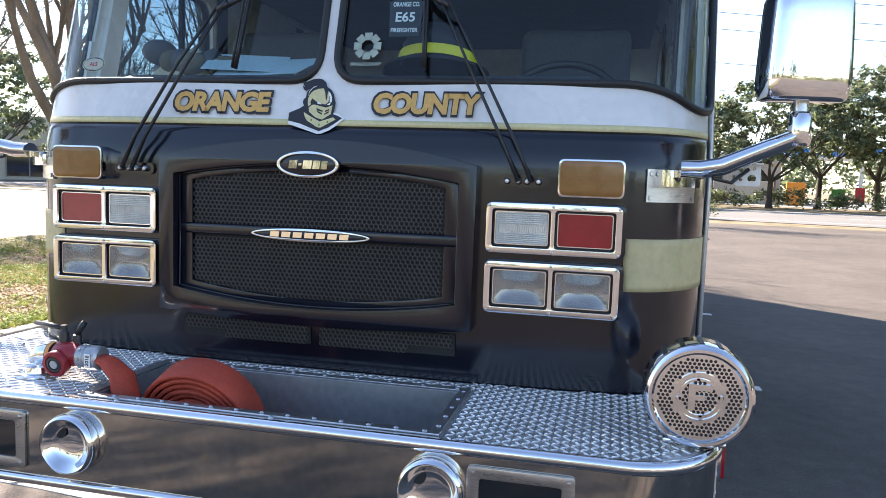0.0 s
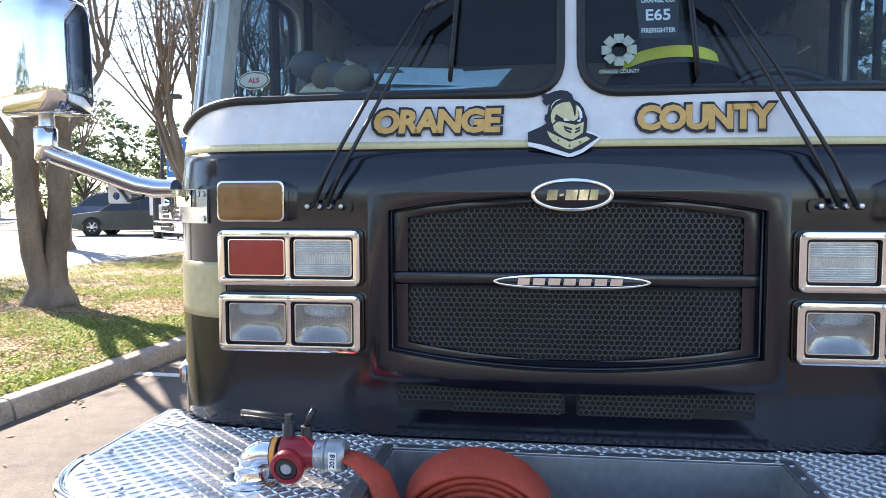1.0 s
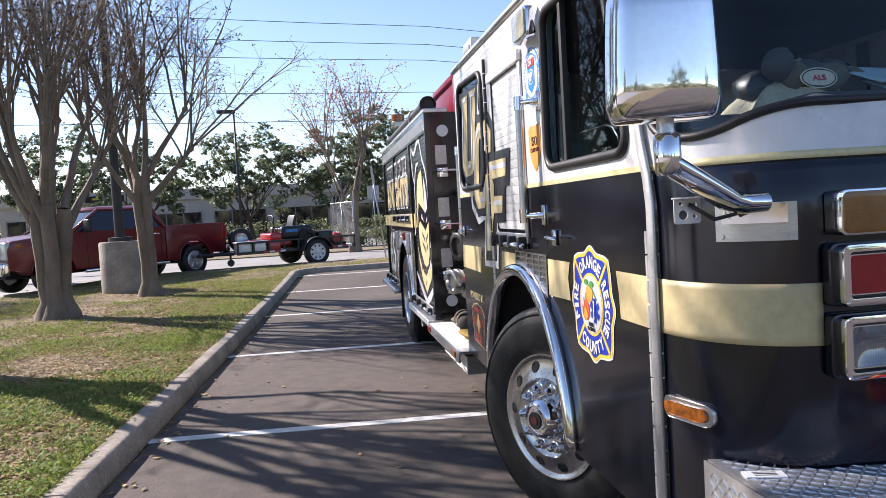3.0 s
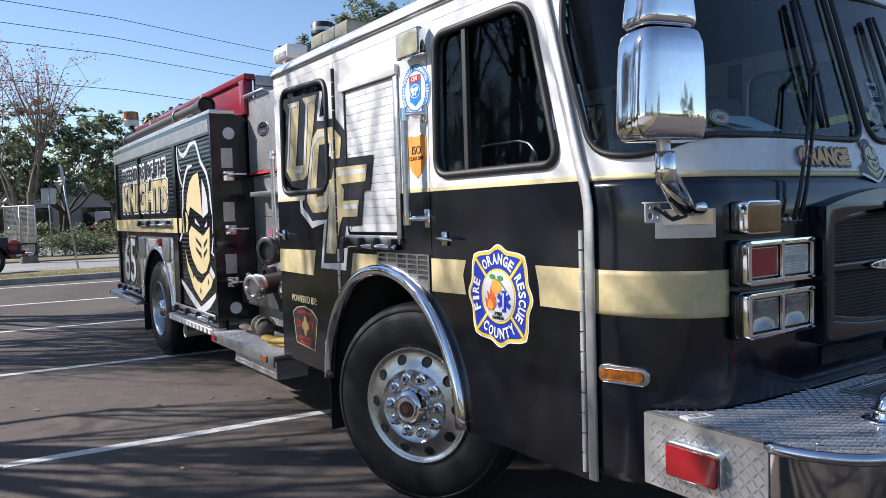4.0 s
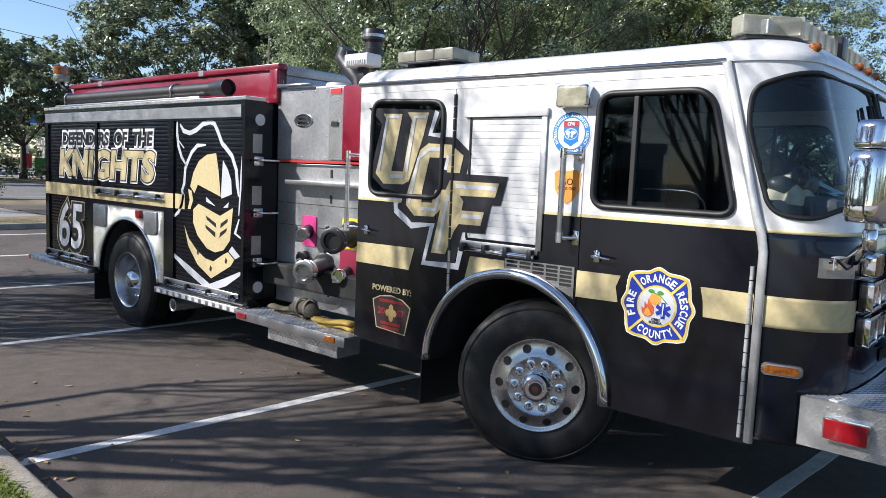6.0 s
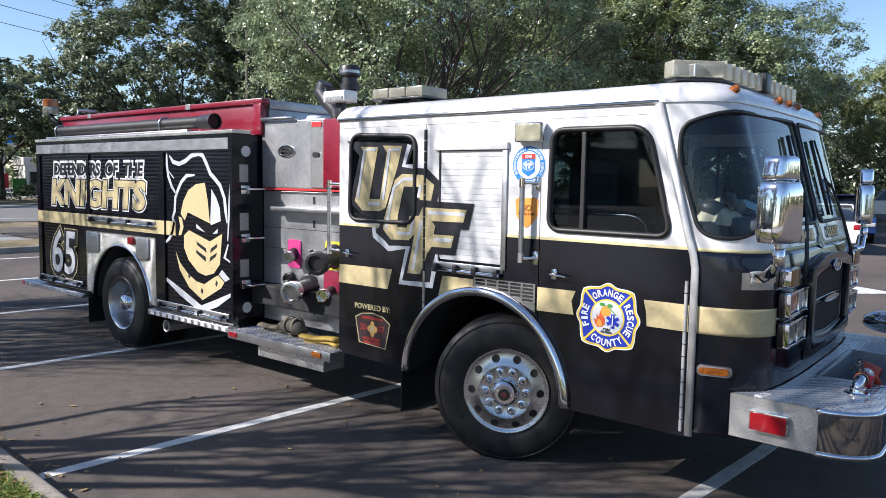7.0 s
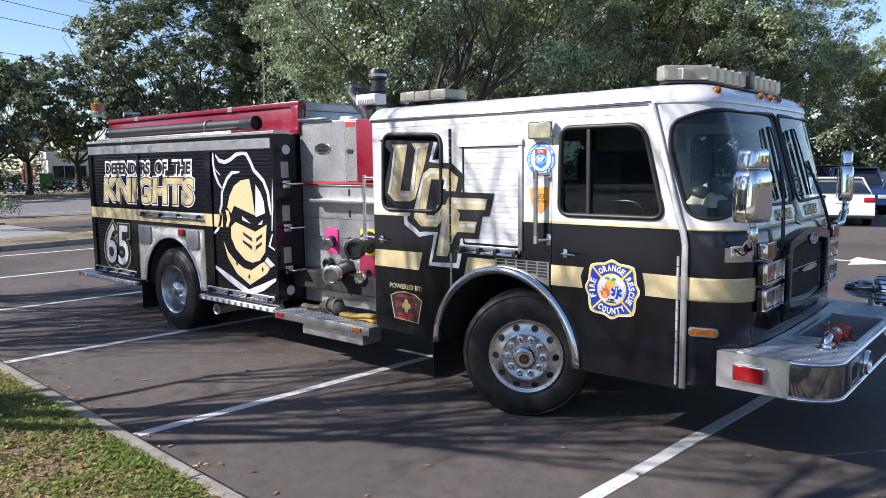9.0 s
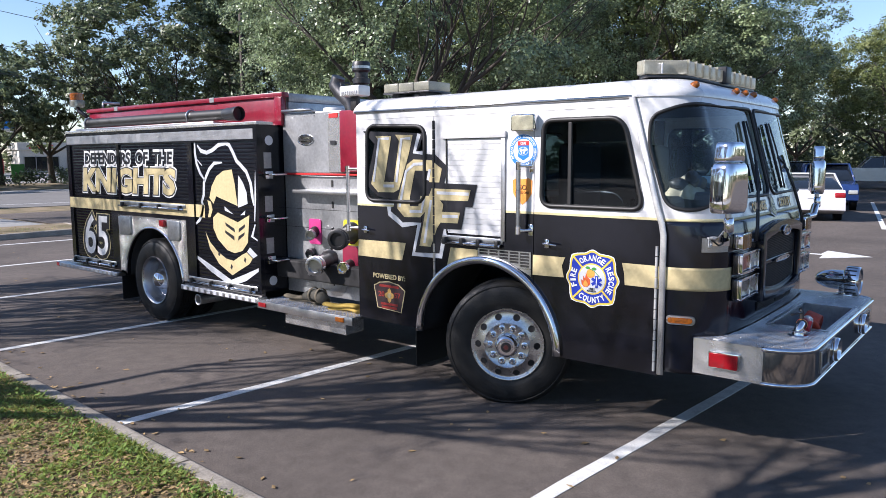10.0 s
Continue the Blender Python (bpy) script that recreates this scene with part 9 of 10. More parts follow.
def oak(seed, height, width, trunk, leaves, size, mat=None, label="spreading green live oak beside the parking lot", low=0.3, boughs=60):
    """A live oak: trunk, spreading limbs, and boughs of foliage, each a ragged heap of leaf clumps with gaps between."""
    rnd = random.Random(seed)
    verts, faces, tips = [], [], []
    top = Vector((rnd.gauss(0, 0.2), rnd.gauss(0, 0.2), height * low))
    limb(verts, faces, [Vector((0, 0, -0.1)), Vector((0, 0, 0.35)), top * 0.5, top], [trunk * 1.6, trunk * 1.1, trunk, trunk * 0.9], 10)
    for k in range(8):
        a = 2 * math.pi * (k + rnd.uniform(-0.3, 0.3)) / 8
        d = Vector((math.cos(a) * rnd.uniform(0.5, 1.2), math.sin(a) * rnd.uniform(0.5, 1.2), rnd.uniform(0.35, 1.1))).normalized()
        grow(rnd, verts, faces, top, d, height * 0.26, trunk * 0.5, 3, tips, 0.6, 0.08)
    rx, rz, mid = width / 2, height * (1 - low) * 0.56, height * (low + (1 - low) * 0.50)
    heaps = []
    while len(heaps) < boughs:
        u, v, w = rnd.gauss(0, 1), rnd.gauss(0, 1), rnd.gauss(0.15, 1)
        n = math.sqrt(u * u + v * v + w * w)
        if w / n < -0.72:
            continue
        r = rnd.uniform(0.35, 1.0) ** 0.5 * (1 + 0.24 * noise.noise((u / n * 1.9 + seed, v / n * 1.9, w / n * 1.9)))
        heaps.append((Vector((u / n * r * rx, v / n * r * rx, mid + w / n * r * rz)), rnd.uniform(0.07, 0.125) * width))
    clumps, facing = [], []
    for c, r in heaps:
        out = (c - Vector((0, 0, mid * 0.8))).normalized()
        for k in range(26):
            g = Vector((rnd.gauss(0, 1), rnd.gauss(0, 1), rnd.gauss(0, 1))).normalized()
            if g.dot(out) < -0.35:
                continue
            q = c + Vector((g.x, g.y, g.z * 0.62)) * r * rnd.uniform(0.6, 1.05)
            clumps.append(q)
            facing.append((g * 0.8 + out * 0.5).normalized())
    root = thing("oak_tree", label, "tree")
    sheet("trunk", verts, faces, OAK_BARK, root, "grey-brown oak bark", smooth=True)
    v2, f2 = leaf_quads(rnd, clumps, leaves, width * 0.0115, size, facing)
    sheet("crown", v2, f2, mat or OAK_LEAF, root, "crown of many small leaves")["kind"] = "stuff"
    return root


def stand(root, x, y, z=0.0, turn=0.0, size=1.0):
    root.matrix_world = on_ground(x, y, z) @ Matrix.Rotation(radians(turn), 4, "Z") @ Matrix.Scale(size, 4)
    return root


def again(root, x, y, z=0.0, turn=0.0, size=1.0):
    ob = copy_thing(root, Matrix())
    return stand(ob, x, y, z, turn, size)


# bare trees along the lawn
b1 = stand(bare_tree(11, 4, 8.2, thick=1.15), -6.5, 7.0, 0.12)
b2 = stand(bare_tree(23, 4, 7.8, thick=1.05, splay=0.10, lean_out=0.06), -6.5, 11.35, 0.12)
b3 = stand(bare_tree(37, 3, 7.8, wide=0.55, splay=0.045, lean_out=0.03, twigs=11), -5.6, 13.9, 0.12)
# unseen tree, added so that its branches shade the lot and the engine
again(b1, -6.9, 2.4, 0.12, 130, 1.02)
again(b2, -13.5, 17.5, 0.0, 70, 0.9)
# two more unseen trees, added farther out on the left
again(b3, -14.5, 12.0, 0.0, 200, 1.0)
again(b2, -15.0, 6.0, 0.0, 20, 1.1)
pink = stand(bare_tree(52, 2, 8.6, 1500, PINK_LEAF, pods=False), -0.95, 26.0, 0.0)
pink["label"] = "slender tree with sparse reddish leaves beside the driveway"
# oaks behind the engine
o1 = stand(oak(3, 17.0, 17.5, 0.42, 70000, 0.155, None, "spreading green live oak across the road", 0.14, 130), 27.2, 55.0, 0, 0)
o2 = stand(oak(7, 13.0, 14.0, 0.34, 105000, 0.074, SUNLIT_OAK_LEAF, "spreading green live oak beside the parking lot", 0.2, 130), 17.5, 18.2, 0, 40)
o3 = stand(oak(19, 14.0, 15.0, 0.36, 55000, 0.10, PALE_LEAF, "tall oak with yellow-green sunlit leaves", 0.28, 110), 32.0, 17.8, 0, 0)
again(o1, 36.5, 47.0, 0, 200, 1.0)
again(o2, 25.8, 28.5, 0, 110, 1.08)
again(o2, 32.0, 13.2, 0, 200, 0.92)
again(o2, 41.0, 25.0, 0, 250, 1.1)
again(o1, 50.0, 38.0, 0, 20, 1.0)
again(o3, 49.0, 15.0, 0, 120, 0.80)
again(o3, 44.0, 4.2, 0, 60, 0.68)
again(o3, 62.0, 6.0, 0, 200, 0.75)
# smaller oaks across the road, the driveway and the lot
s1 = stand(oak(29, 7.6, 7.2, 0.16, 9500, 0.125, None, "small dark oak across the road", 0.2, 60), -6.8, 52.0, 0, 0)
s2 = stand(oak(31, 7.0, 6.6, 0.15, 9000, 0.125, None, "small oak near the shop fronts", 0.24, 55), -1.2, 49.0, 0, 0)
for x, y, t, k, src in ((-13.5, 50, 90, 1.0, 1), (-20, 55, 10, 1.1, 0), (-27, 53, 200, 1.15, 1), (-34, 50, 40, 1.1, 0), (3.2, 52, 140, 1.15, 0), (7.5, 58, 10, 1.2, 1), (11.5, 53, 60, 1.2, 0), (15.6, 57, 60, 1.35, 1), (20.5, 60.0, 30, 1.4, 0), (38, 70, 100, 1.3, 1), (48, 60, 50, 1.4, 0), (58, 44, 70, 1.5, 1), (62, 26, 170, 1.5, 0), (60, 8, 10, 1.2, 1), (-42, 42, 0, 1.3, 0), (-46, 28, 50, 1.2, 1), (-45, 12, 100, 1.3, 0),
                        # the last four here are unseen, added as surroundings for reflections
                        (66, 16, 60, 1.2, 0), (66, -2, 200, 0.8, 1), (34, -64, 10, 1.8, 1), (3, -80, 100, 1.8, 0), (-32, -70, 190, 1.7, 1), (-56, -30, 300, 1.7, 0)):
    again((s1, s2)[src], x, y, 0, t, k)


def far_woods(x0, y0, x1, y1, height, depth, count, size, seed, label):
    """A distant belt of trees: leaf clumps of uneven height."""
    r = random.Random(seed)
    a, b = Vector((x0, y0, 0)), Vector((x1, y1, 0))
    heaps = []
    for k in range(int((b - a).length * 1.2)):
        p = a.lerp(b, r.random())
        top = height * (0.75 + 0.35 * noise.noise((p.x * 0.11, p.y * 0.11, seed)) + r.uniform(-0.1, 0.15))
        for i in range(3):
            heaps.append(p + Vector((r.gauss(0, depth * 0.3), r.gauss(0, depth * 0.3), top * r.uniform(0.15, 1.0))))
    v, f = leaf_quads(r, heaps, count, height * 0.10, size)
    tagged(sheet("far_woods", v, f, OAK_LEAF), label, "woods", kind="stuff")


far_woods(68, 34, 80, -16, 5.5, 5.0, 16000, 0.28, 8, "dark shrubs and trees behind the parked cars")
far_woods(66, 62, 100, -40, 6.5, 8.0, 22000, 0.34, 3, "far belt of green trees beyond the lot")
# the next two belts lie behind the camera, added for glass and paint to mirror
far_woods(100, -40, 20, -120, 6.5, 8.0, 16000, 0.45, 4, "far belt of green trees beyond the lot")
far_woods(20, -120, -100, -40, 10.0, 8.0, 16000, 0.45, 5, "far belt of green trees beyond the lot")
far_woods(-90, 90, 70, 118, 8.0, 8.0, 18000, 0.40, 6, "far belt of green trees behind the shops")

# ---- parked vehicles ----
def loft(bm, sections, caps=True):
    """Joins closed rings of points one after another."""
    rings = [[bm.verts.new(p) for p in s] for s in sections]
    n = len(rings[0])
    for a, b in zip(rings, rings[1:]):
        for k in range(n):
            bm.faces.new((a[k], a[(k + 1) % n], b[(k + 1) % n], b[k]))
    if caps:
        bm.faces.new(rings[0])
        bm.faces.new(rings[-1])


def car_wheel(root, x, y, r, w=0.22):
    hub = new("wheel")
    hub.parent = root
    hub.location = (x, y, r)
    hub.rotation_euler = (0, radians(90 if x > 0 else -90), 0)
    bm = bmesh.new()
    turned(bm, [(r * 0.62, -w / 2), (r * 0.9, -w / 2), (r, -w / 2 + 0.03), (r, w / 2 - 0.03), (r * 0.93, w / 2), (r * 0.66, w / 2 + 0.004), (r * 0.62, w / 2 - 0.01)], n=28)
    part("tyre", bm, RUBBER, hub, smooth=45)
    bm = bmesh.new()
    turned(bm, [(r * 0.64, w / 2 - 0.012), (r * 0.6, w / 2 - 0.005), (r * 0.55, w / 2 - 0.04), (r * 0.2, w / 2 - 0.03), (r * 0.18, w / 2 - 0.01), (0, w / 2 - 0.008)], n=24)
    for k in range(6):
        box(bm, (-r * 0.07, r * 0.15, w / 2 - 0.035), (r * 0.07, r * 0.6, w / 2 - 0.012), 0.004, m=Matrix.Rotation(k * math.pi / 3, 4, "Z"))
    part("rim", bm, ALUMINIUM, hub, smooth=45)


def car(name, label, paint, L, W, lower, cabin, wheels, r, at, lights=True):
    """A car along its local y axis, nose at -y: lower and cabin are (y, z) side profiles."""
    root = thing(name, label, "car")
    half = W / 2

    def body(profile, tuck, name, mat, inset_top=0.0, bevel=0.05):
        zs = [z for y, z in profile]
        z0, z1 = min(zs), max(zs)
        bm = bmesh.new()
        secs = []
        for f, k in ((-1, 0.94), (-0.97, 1.0), (0.97, 1.0), (1, 0.94)):
            ring = []
            for y, z in profile:
                t = (z - z0) / max(1e-6, z1 - z0)
                ring.append((f * (half - tuck * t - inset_top), y * (0.985 + 0.015 * k) if abs(f) == 1 else y, z0 + (z - z0) * (0.985 if abs(f) == 1 else 1)))
            secs.append(ring)
        loft(bm, secs)
        return part(name, bm, mat, root, smooth=35)

    body(lower, 0.03, "body", paint)
    body(cabin, 0.16, "cabin_glass", CAR_GLASS, 0.04)
    ys = [y for y, z in cabin]
    z1 = max(z for y, z in cabin)
    tops = [y for y, z in cabin if z > z1 - 0.1]
    bm = bmesh.new()
    box(bm, (-half + 0.19, min(tops), z1 - 0.02), (half - 0.19, max(tops), z1 + 0.025), 0.02, 3)
    part("roof", bm, paint, root, smooth=45)
    low = [p for p in cabin if p[1] < z1 - 0.1]
    for sign in (-1, 1):
        for (y0, zz0), (y1, zz1) in (((min(ys), min(z for y, z in cabin)), (min(tops), z1)), ((max(ys), min(z for y, z in cabin)), (max(tops), z1)), (((min(tops) + max(tops)) / 2, min(z for y, z in cabin)), ((min(tops) + max(tops)) / 2, z1))):
            bm = bmesh.new()
            tube(bm, [(sign * (half - 0.045), y0, zz0), (sign * (half - 0.195), y1, zz1)], 0.035, 6)
            part("pillar", bm, paint, root, smooth=True)
    for y in wheels:
        for sign in (-1, 1):
            car_wheel(root, sign * (half - 0.10), y, r)
            bm = bmesh.new()
            turned(bm, [(0.0, 0), (r * 1.16, 0), (r * 1.16, 0.01)], Matrix.Translation((sign * (half - 0.008), y, r)) @ Matrix.Rotation(radians(90 * sign), 4, "Y"), 28)
            part("wheel_opening", bm, UNDER, root)
    y0, y1 = min(y for y, z in lower), max(y for y, z in lower)
    zm = 0.62 if L < 5.3 else 0.85
    for sign in (-1, 1):
        bm = bmesh.new()
        box(bm, (sign * (half - 0.19) - 0.16, y0 - 0.012, zm), (sign * (half - 0.19) + 0.16, y0 + 0.2, zm + 0.15), 0.03, 3)
        part("headlight", bm, CLEAR_LENS, root, smooth=45)
        bm = bmesh.new()
        box(bm, (sign * (half - 0.17) - 0.15, y1 - 0.2, zm + 0.12), (sign * (half - 0.17) + 0.15, y1 + 0.012, zm + 0.28), 0.03, 3)
        part("tail_light", bm, RED_LENS, root, smooth=45)
    bm = bmesh.new()
    box(bm, (-0.18, y1 - 0.01, zm + 0.1), (0.18, y1 + 0.016, zm + 0.2), 0.004)
    part("plate", bm, DECAL_WHITE, root, "pale number plate")
    bm = bmesh.new()
    box(bm, (-half + 0.45, y0 - 0.014, zm - 0.02), (half - 0.45, y0 + 0.1, zm + 0.12), 0.02)
    part("radiator_grille", bm, PLASTIC, root, smooth=45)
    root.matrix_world = at
    return root


SEDAN = ([(-2.35, 0.35), (-2.40, 0.62), (-2.25, 0.80), (-1.0, 0.95), (1.6, 1.0), (2.3, 0.98), (2.42, 0.75), (2.38, 0.36), (1.9, 0.22), (-1.9, 0.22)], [(-1.15, 0.94), (-0.35, 1.40), (0.2, 1.45), (0.95, 1.43), (1.85, 0.99)])
SUV = ([(-2.25, 0.40), (-2.30, 0.75), (-2.15, 0.98), (-1.1, 1.08), (2.15, 1.12), (2.28, 0.9), (2.25, 0.42), (1.8, 0.28), (-1.8, 0.28)], [(-1.2, 1.06), (-0.45, 1.62), (0.3, 1.70), (1.75, 1.66), (2.15, 1.12)])
TRUCK = ([(-2.9, 0.55), (-2.95, 0.95), (-2.8, 1.18), (-1.3, 1.28), (0.75, 1.30), (0.78, 1.28), (2.9, 1.30), (2.95, 0.9), (2.9, 0.60), (2.2, 0.48), (-2.2, 0.48)], [(-1.35, 1.26), (-0.75, 1.86), (-0.2, 1.93), (0.55, 1.92), (0.78, 1.28)])


def parked(x, y, heading):
    """A pose whose nose (-y) points along the heading, degrees left of +y."""
    return on_ground(x, y) @ Matrix.Rotation(radians(heading + 180), 4, "Z")


car("sedan", "white sedan parked in the lot", CAR_WHITE, 4.8, 1.82, *SEDAN, (-1.45, 1.35), 0.33, parked(21.2, 4.65, -72))
car("suv", "dark blue car with a lit side facing the lane", CAR_BLUE, 4.6, 1.85, *SUV, (-1.4, 1.35), 0.35, parked(26.3, 5.1, 106))
car("suv", "dark van parked under the oaks", CAR_DARK, 4.6, 1.85, *SUV, (-1.4, 1.35), 0.36, parked(37.0, 9.0, -72))
car("pickup_truck", "silver pickup truck parked under the oaks", CAR_SILVER, 5.8, 1.95, *TRUCK, (-1.9, 1.75), 0.39, parked(46.0, 6.0, 15))
car("sedan", "white sedan parked farther off", CAR_WHITE, 4.8, 1.82, *SEDAN, (-1.45, 1.35), 0.33, parked(50.0, 9.5, -70))
car("sedan", "dark sedan parked under the oaks", CAR_DARK, 4.8, 1.82, *SEDAN, (-1.45, 1.35), 0.33, parked(31.0, 10.5, -60))
car("sedan", "red sedan parked under the oaks", CAR_RED, 4.8, 1.82, *SEDAN, (-1.45, 1.35), 0.33, parked(38.0, 1.2, 105))
car("sedan", "maroon car on the far side of the road", CAR_RED, 4.8, 1.82, *SEDAN, (-1.45, 1.35), 0.33, parked(7.6, 62, 85))
car("sedan", "dark car across the driveway", CAR_DARK, 4.8, 1.82, *SEDAN, (-1.45, 1.35), 0.33, parked(-15.5, 25.0, 100))
car("suv", "dark car beyond the driveway", CAR_BLUE, 4.6, 1.85, *SUV, (-1.4, 1.35), 0.35, parked(-21.0, 32.0, 95))
car("suv", "dark car on the pale concrete", CAR_DARK, 4.6, 1.85, *SUV, (-1.4, 1.35), 0.35, parked(-24.5, 20.0, 95))
def rounded_bar(pts, r=0.18, n=6):
    """A bent bar's line: the inner corners of a line of points made round."""
    pts = [Vector(p) for p in pts]
    out = [pts[0]]
    for a, b, c in zip(pts, pts[1:], pts[2:]):
        p, q = b + (a - b).normalized() * r, b + (c - b).normalized() * r
        for k in range(n + 1):
            t = k / n
            out.append(p * (1 - t) ** 2 + b * (2 * t * (1 - t)) + q * t * t)
    return out + [pts[-1]]


# maroon crew-cab pickup
def crew_pickup(at):
    """A crew-cab pickup along its local y axis, nose at -y, 6.2 m long."""
    root = thing("pickup_truck", "maroon crew-cab pickup with chrome bumpers on the driveway", "pickup truck")
    AX0, AX1, R, H = -2.05, 1.95, 0.42, 1.0

    def arc(y, r, n=12):
        return [(y + r * math.cos(math.pi * k / n), 0.46 + r * math.sin(math.pi * k / n)) for k in range(n + 1)]

    def across(w):
        return Matrix(((0, 0, 1, -w), (1, 0, 0, 0), (0, 1, 0, 0), (0, 0, 0, 1)))

    # lower body with open wheel arches, hood and cab to the belt, then the bed's sides
    front = [(-3.05, 0.64), (-3.07, 1.05), (-2.98, 1.25), (-2.2, 1.33), (-1.55, 1.38), (1.02, 1.39), (1.02, 0.50), (AX0 + 0.52, 0.50)] + arc(AX0, 0.52) + [(-2.75, 0.56)]
    bm = bmesh.new()
    plate(bm, [front], across(H), 2 * H)
    part("body", soften(bm, 0.05, 55, 3), CAR_RED, root, "maroon painted body", smooth=45)
    bm = bmesh.new()
    bed = [(1.05, 1.41), (3.06, 1.42), (3.10, 1.0), (3.06, 0.62), (AX1 + 0.52, 0.58)] + arc(AX1, 0.52) + [(1.05, 0.50)]
    for x in (-H, H - 0.10):
        plate(bm, [bed], Matrix.Translation((H + x, 0, 0)) @ across(H), 0.10)
    box(bm, (-H + 0.1, 1.05, 0.85), (H - 0.1, 3.0, 0.92))
    box(bm, (-H + 0.1, 1.05, 0.85), (H - 0.1, 1.12, 1.40))
    part("bed", soften(bm, 0.02, 55, 2), CAR_RED, root, "maroon open bed", smooth=45)
    bm = bmesh.new()
    box(bm, (-H + 0.02, 3.02, 0.66), (H - 0.02, 3.10, 1.42), 0.02)
    part("tailgate", bm, CAR_RED, root, smooth=45)
    # cab above the belt: sloping pillars and roof, with glass set in
    belt, top = 1.38, 1.93
    low = [(-0.97, -1.58), (0.97, -1.58), (0.97, 1.0), (-0.97, 1.0)]
    high = [(-0.76, -0.72), (0.76, -0.72), (0.76, 0.78), (-0.76, 0.78)]
    bm = bmesh.new()
    lo = [bm.verts.new((x, y, belt)) for x, y in low]
    hi = [bm.verts.new((x, y, top - 0.05)) for x, y in high]
    for k in range(4):
        bm.faces.new((lo[k], lo[(k + 1) % 4], hi[(k + 1) % 4], hi[k]))
    bm.faces.new(hi)
    part("cab_glass", soften(bm, 0.03, 20, 2), CAR_GLASS, root, "dark cab glass")
    bm = bmesh.new()
    loft(bm, [[(x * k, (y - 0.03) * k + 0.03, z) for x, y in high] for k, z in ((1.03, top - 0.07), (1.05, top - 0.03), (0.98, top + 0.02), (0.80, top + 0.045))])
    part("roof", bm, CAR_RED, root, "maroon cab roof", smooth=60)
    for sx in (-1, 1):
        for (y0, y1, r) in ((-1.58, -0.72, 0.045), (-0.30, -0.02, 0.04), (1.0, 0.78, 0.075)):
            bm = bmesh.new()
            tube(bm, [(sx * 0.975, y0, belt - 0.02), (sx * 0.765, y1, top - 0.04)], r, 6)
            part("pillar", bm, CAR_RED, root, smooth=True)
        for y in (-1.20, -0.20, 0.88):
            bm = bmesh.new()
            box(bm, (sx * H - 0.004, y - 0.006, 0.60), (sx * H + 0.004, y + 0.006, 1.37))
            part("door_seam", bm, UNDER, root)
        for y in (-0.42, 0.66):
            bm = bmesh.new()
            box(bm, (sx * (H + 0.015) - 0.015, y, 1.20), (sx * (H + 0.015) + 0.015, y + 0.17, 1.235), 0.01)
            part("door_handle", bm, CHROME, root, smooth=45)
        bm = bmesh.new()
        box(bm, (sx * 1.20 - 0.11, -1.32, 1.36), (sx * 1.20 + 0.11, -1.22, 1.66), 0.03, 3)
        tube(bm, [(sx * 0.97, -1.26, 1.42), (sx * 1.12, -1.27, 1.45)], 0.03, 6)
        part("door_mirror", bm, PLASTIC, root, "black tow mirror", smooth=45)
        bm = bmesh.new()
        box(bm, (sx * 1.0 - 0.05, -1.30, 0.40), (sx * 1.0 + 0.05, 1.10, 0.48), 0.03, 3)
        part("running_tube", bm, CHROME, root, "chrome step tube", smooth=45)
        bm = bmesh.new()
        box(bm, (sx * 0.80 - 0.19, -3.09, 0.84), (sx * 0.80 + 0.195, -2.72, 1.23), 0.04, 3)
        lamp = part("headlight", bm, CLEAR_LENS, root, "large clear headlamp", smooth=45)
        bm = bmesh.new()
        box(bm, (sx * 0.90 - 0.10, -2.90, 1.10), (sx * 0.90 + 0.108, -2.70, 1.19), 0.02)
        part("turn_lens", bm, AMBER_LENS, lamp, "amber turn lens", smooth=45)
        bm = bmesh.new()
        box(bm, (sx * 0.93 - 0.07, 2.95, 0.98), (sx * 0.93 + 0.075, 3.12, 1.34), 0.02)
        part("tail_light", bm, RED_LENS, root, smooth=45)
        for y in (AX0, AX1):
            car_wheel(root, sx * 0.87, y, R, 0.27)
            bm = bmesh.new()
            tube(bm, [(sx * (H + 0.004), y + 0.53 * math.cos(a), 0.46 + 0.53 * math.sin(a)) for a in np.linspace(0.05, math.pi - 0.05, 16)], 0.022, 6)
            part("arch_lip", bm, CAR_RED, root, smooth=True)
    for y0, y1, z0, z1 in ((-3.24, -3.02, 0.50, 0.80), (3.08, 3.24, 0.55, 0.78)):
        bm = bmesh.new()
        box(bm, (-1.0, y0, z0), (1.0, y1, z1), 0.05, 3)
        part("chrome_bumper", bm, CHROME, root, "chrome bumper", smooth=45)
    bm = bmesh.new()
    box(bm, (-0.62, -3.13, 0.84), (0.62, -3.0, 1.26), 0.03, 3)
    mask = part("chrome_grille", bm, CHROME, root, "chrome grille", smooth=45)
    for k in range(3):
        for x0, x1 in ((-0.56, -0.17), (0.17, 0.56)):
            bm = bmesh.new()
            box(bm, (x0, -3.142, 0.88 + k * 0.12), (x1, -3.12, 0.96 + k * 0.12), 0.01)
            part("grille_slot", bm, PLASTIC, mask)
    bm = bmesh.new()
    box(bm, (-0.45, -3.25, 0.55), (0.45, -3.225, 0.66), 0.01)
    part("bumper_opening", bm, PLASTIC, root)
    bm = bmesh.new()
    box(bm, (-0.55, -2.9, 0.40), (0.55, 3.0, 0.62), 0.03)
    box(bm, (-0.75, AX0 - 0.09, 0.34), (0.75, AX0 + 0.09, 0.50), 0.03)
    box(bm, (-0.75, AX1 - 0.09, 0.34), (0.75, AX1 + 0.09, 0.50), 0.03)
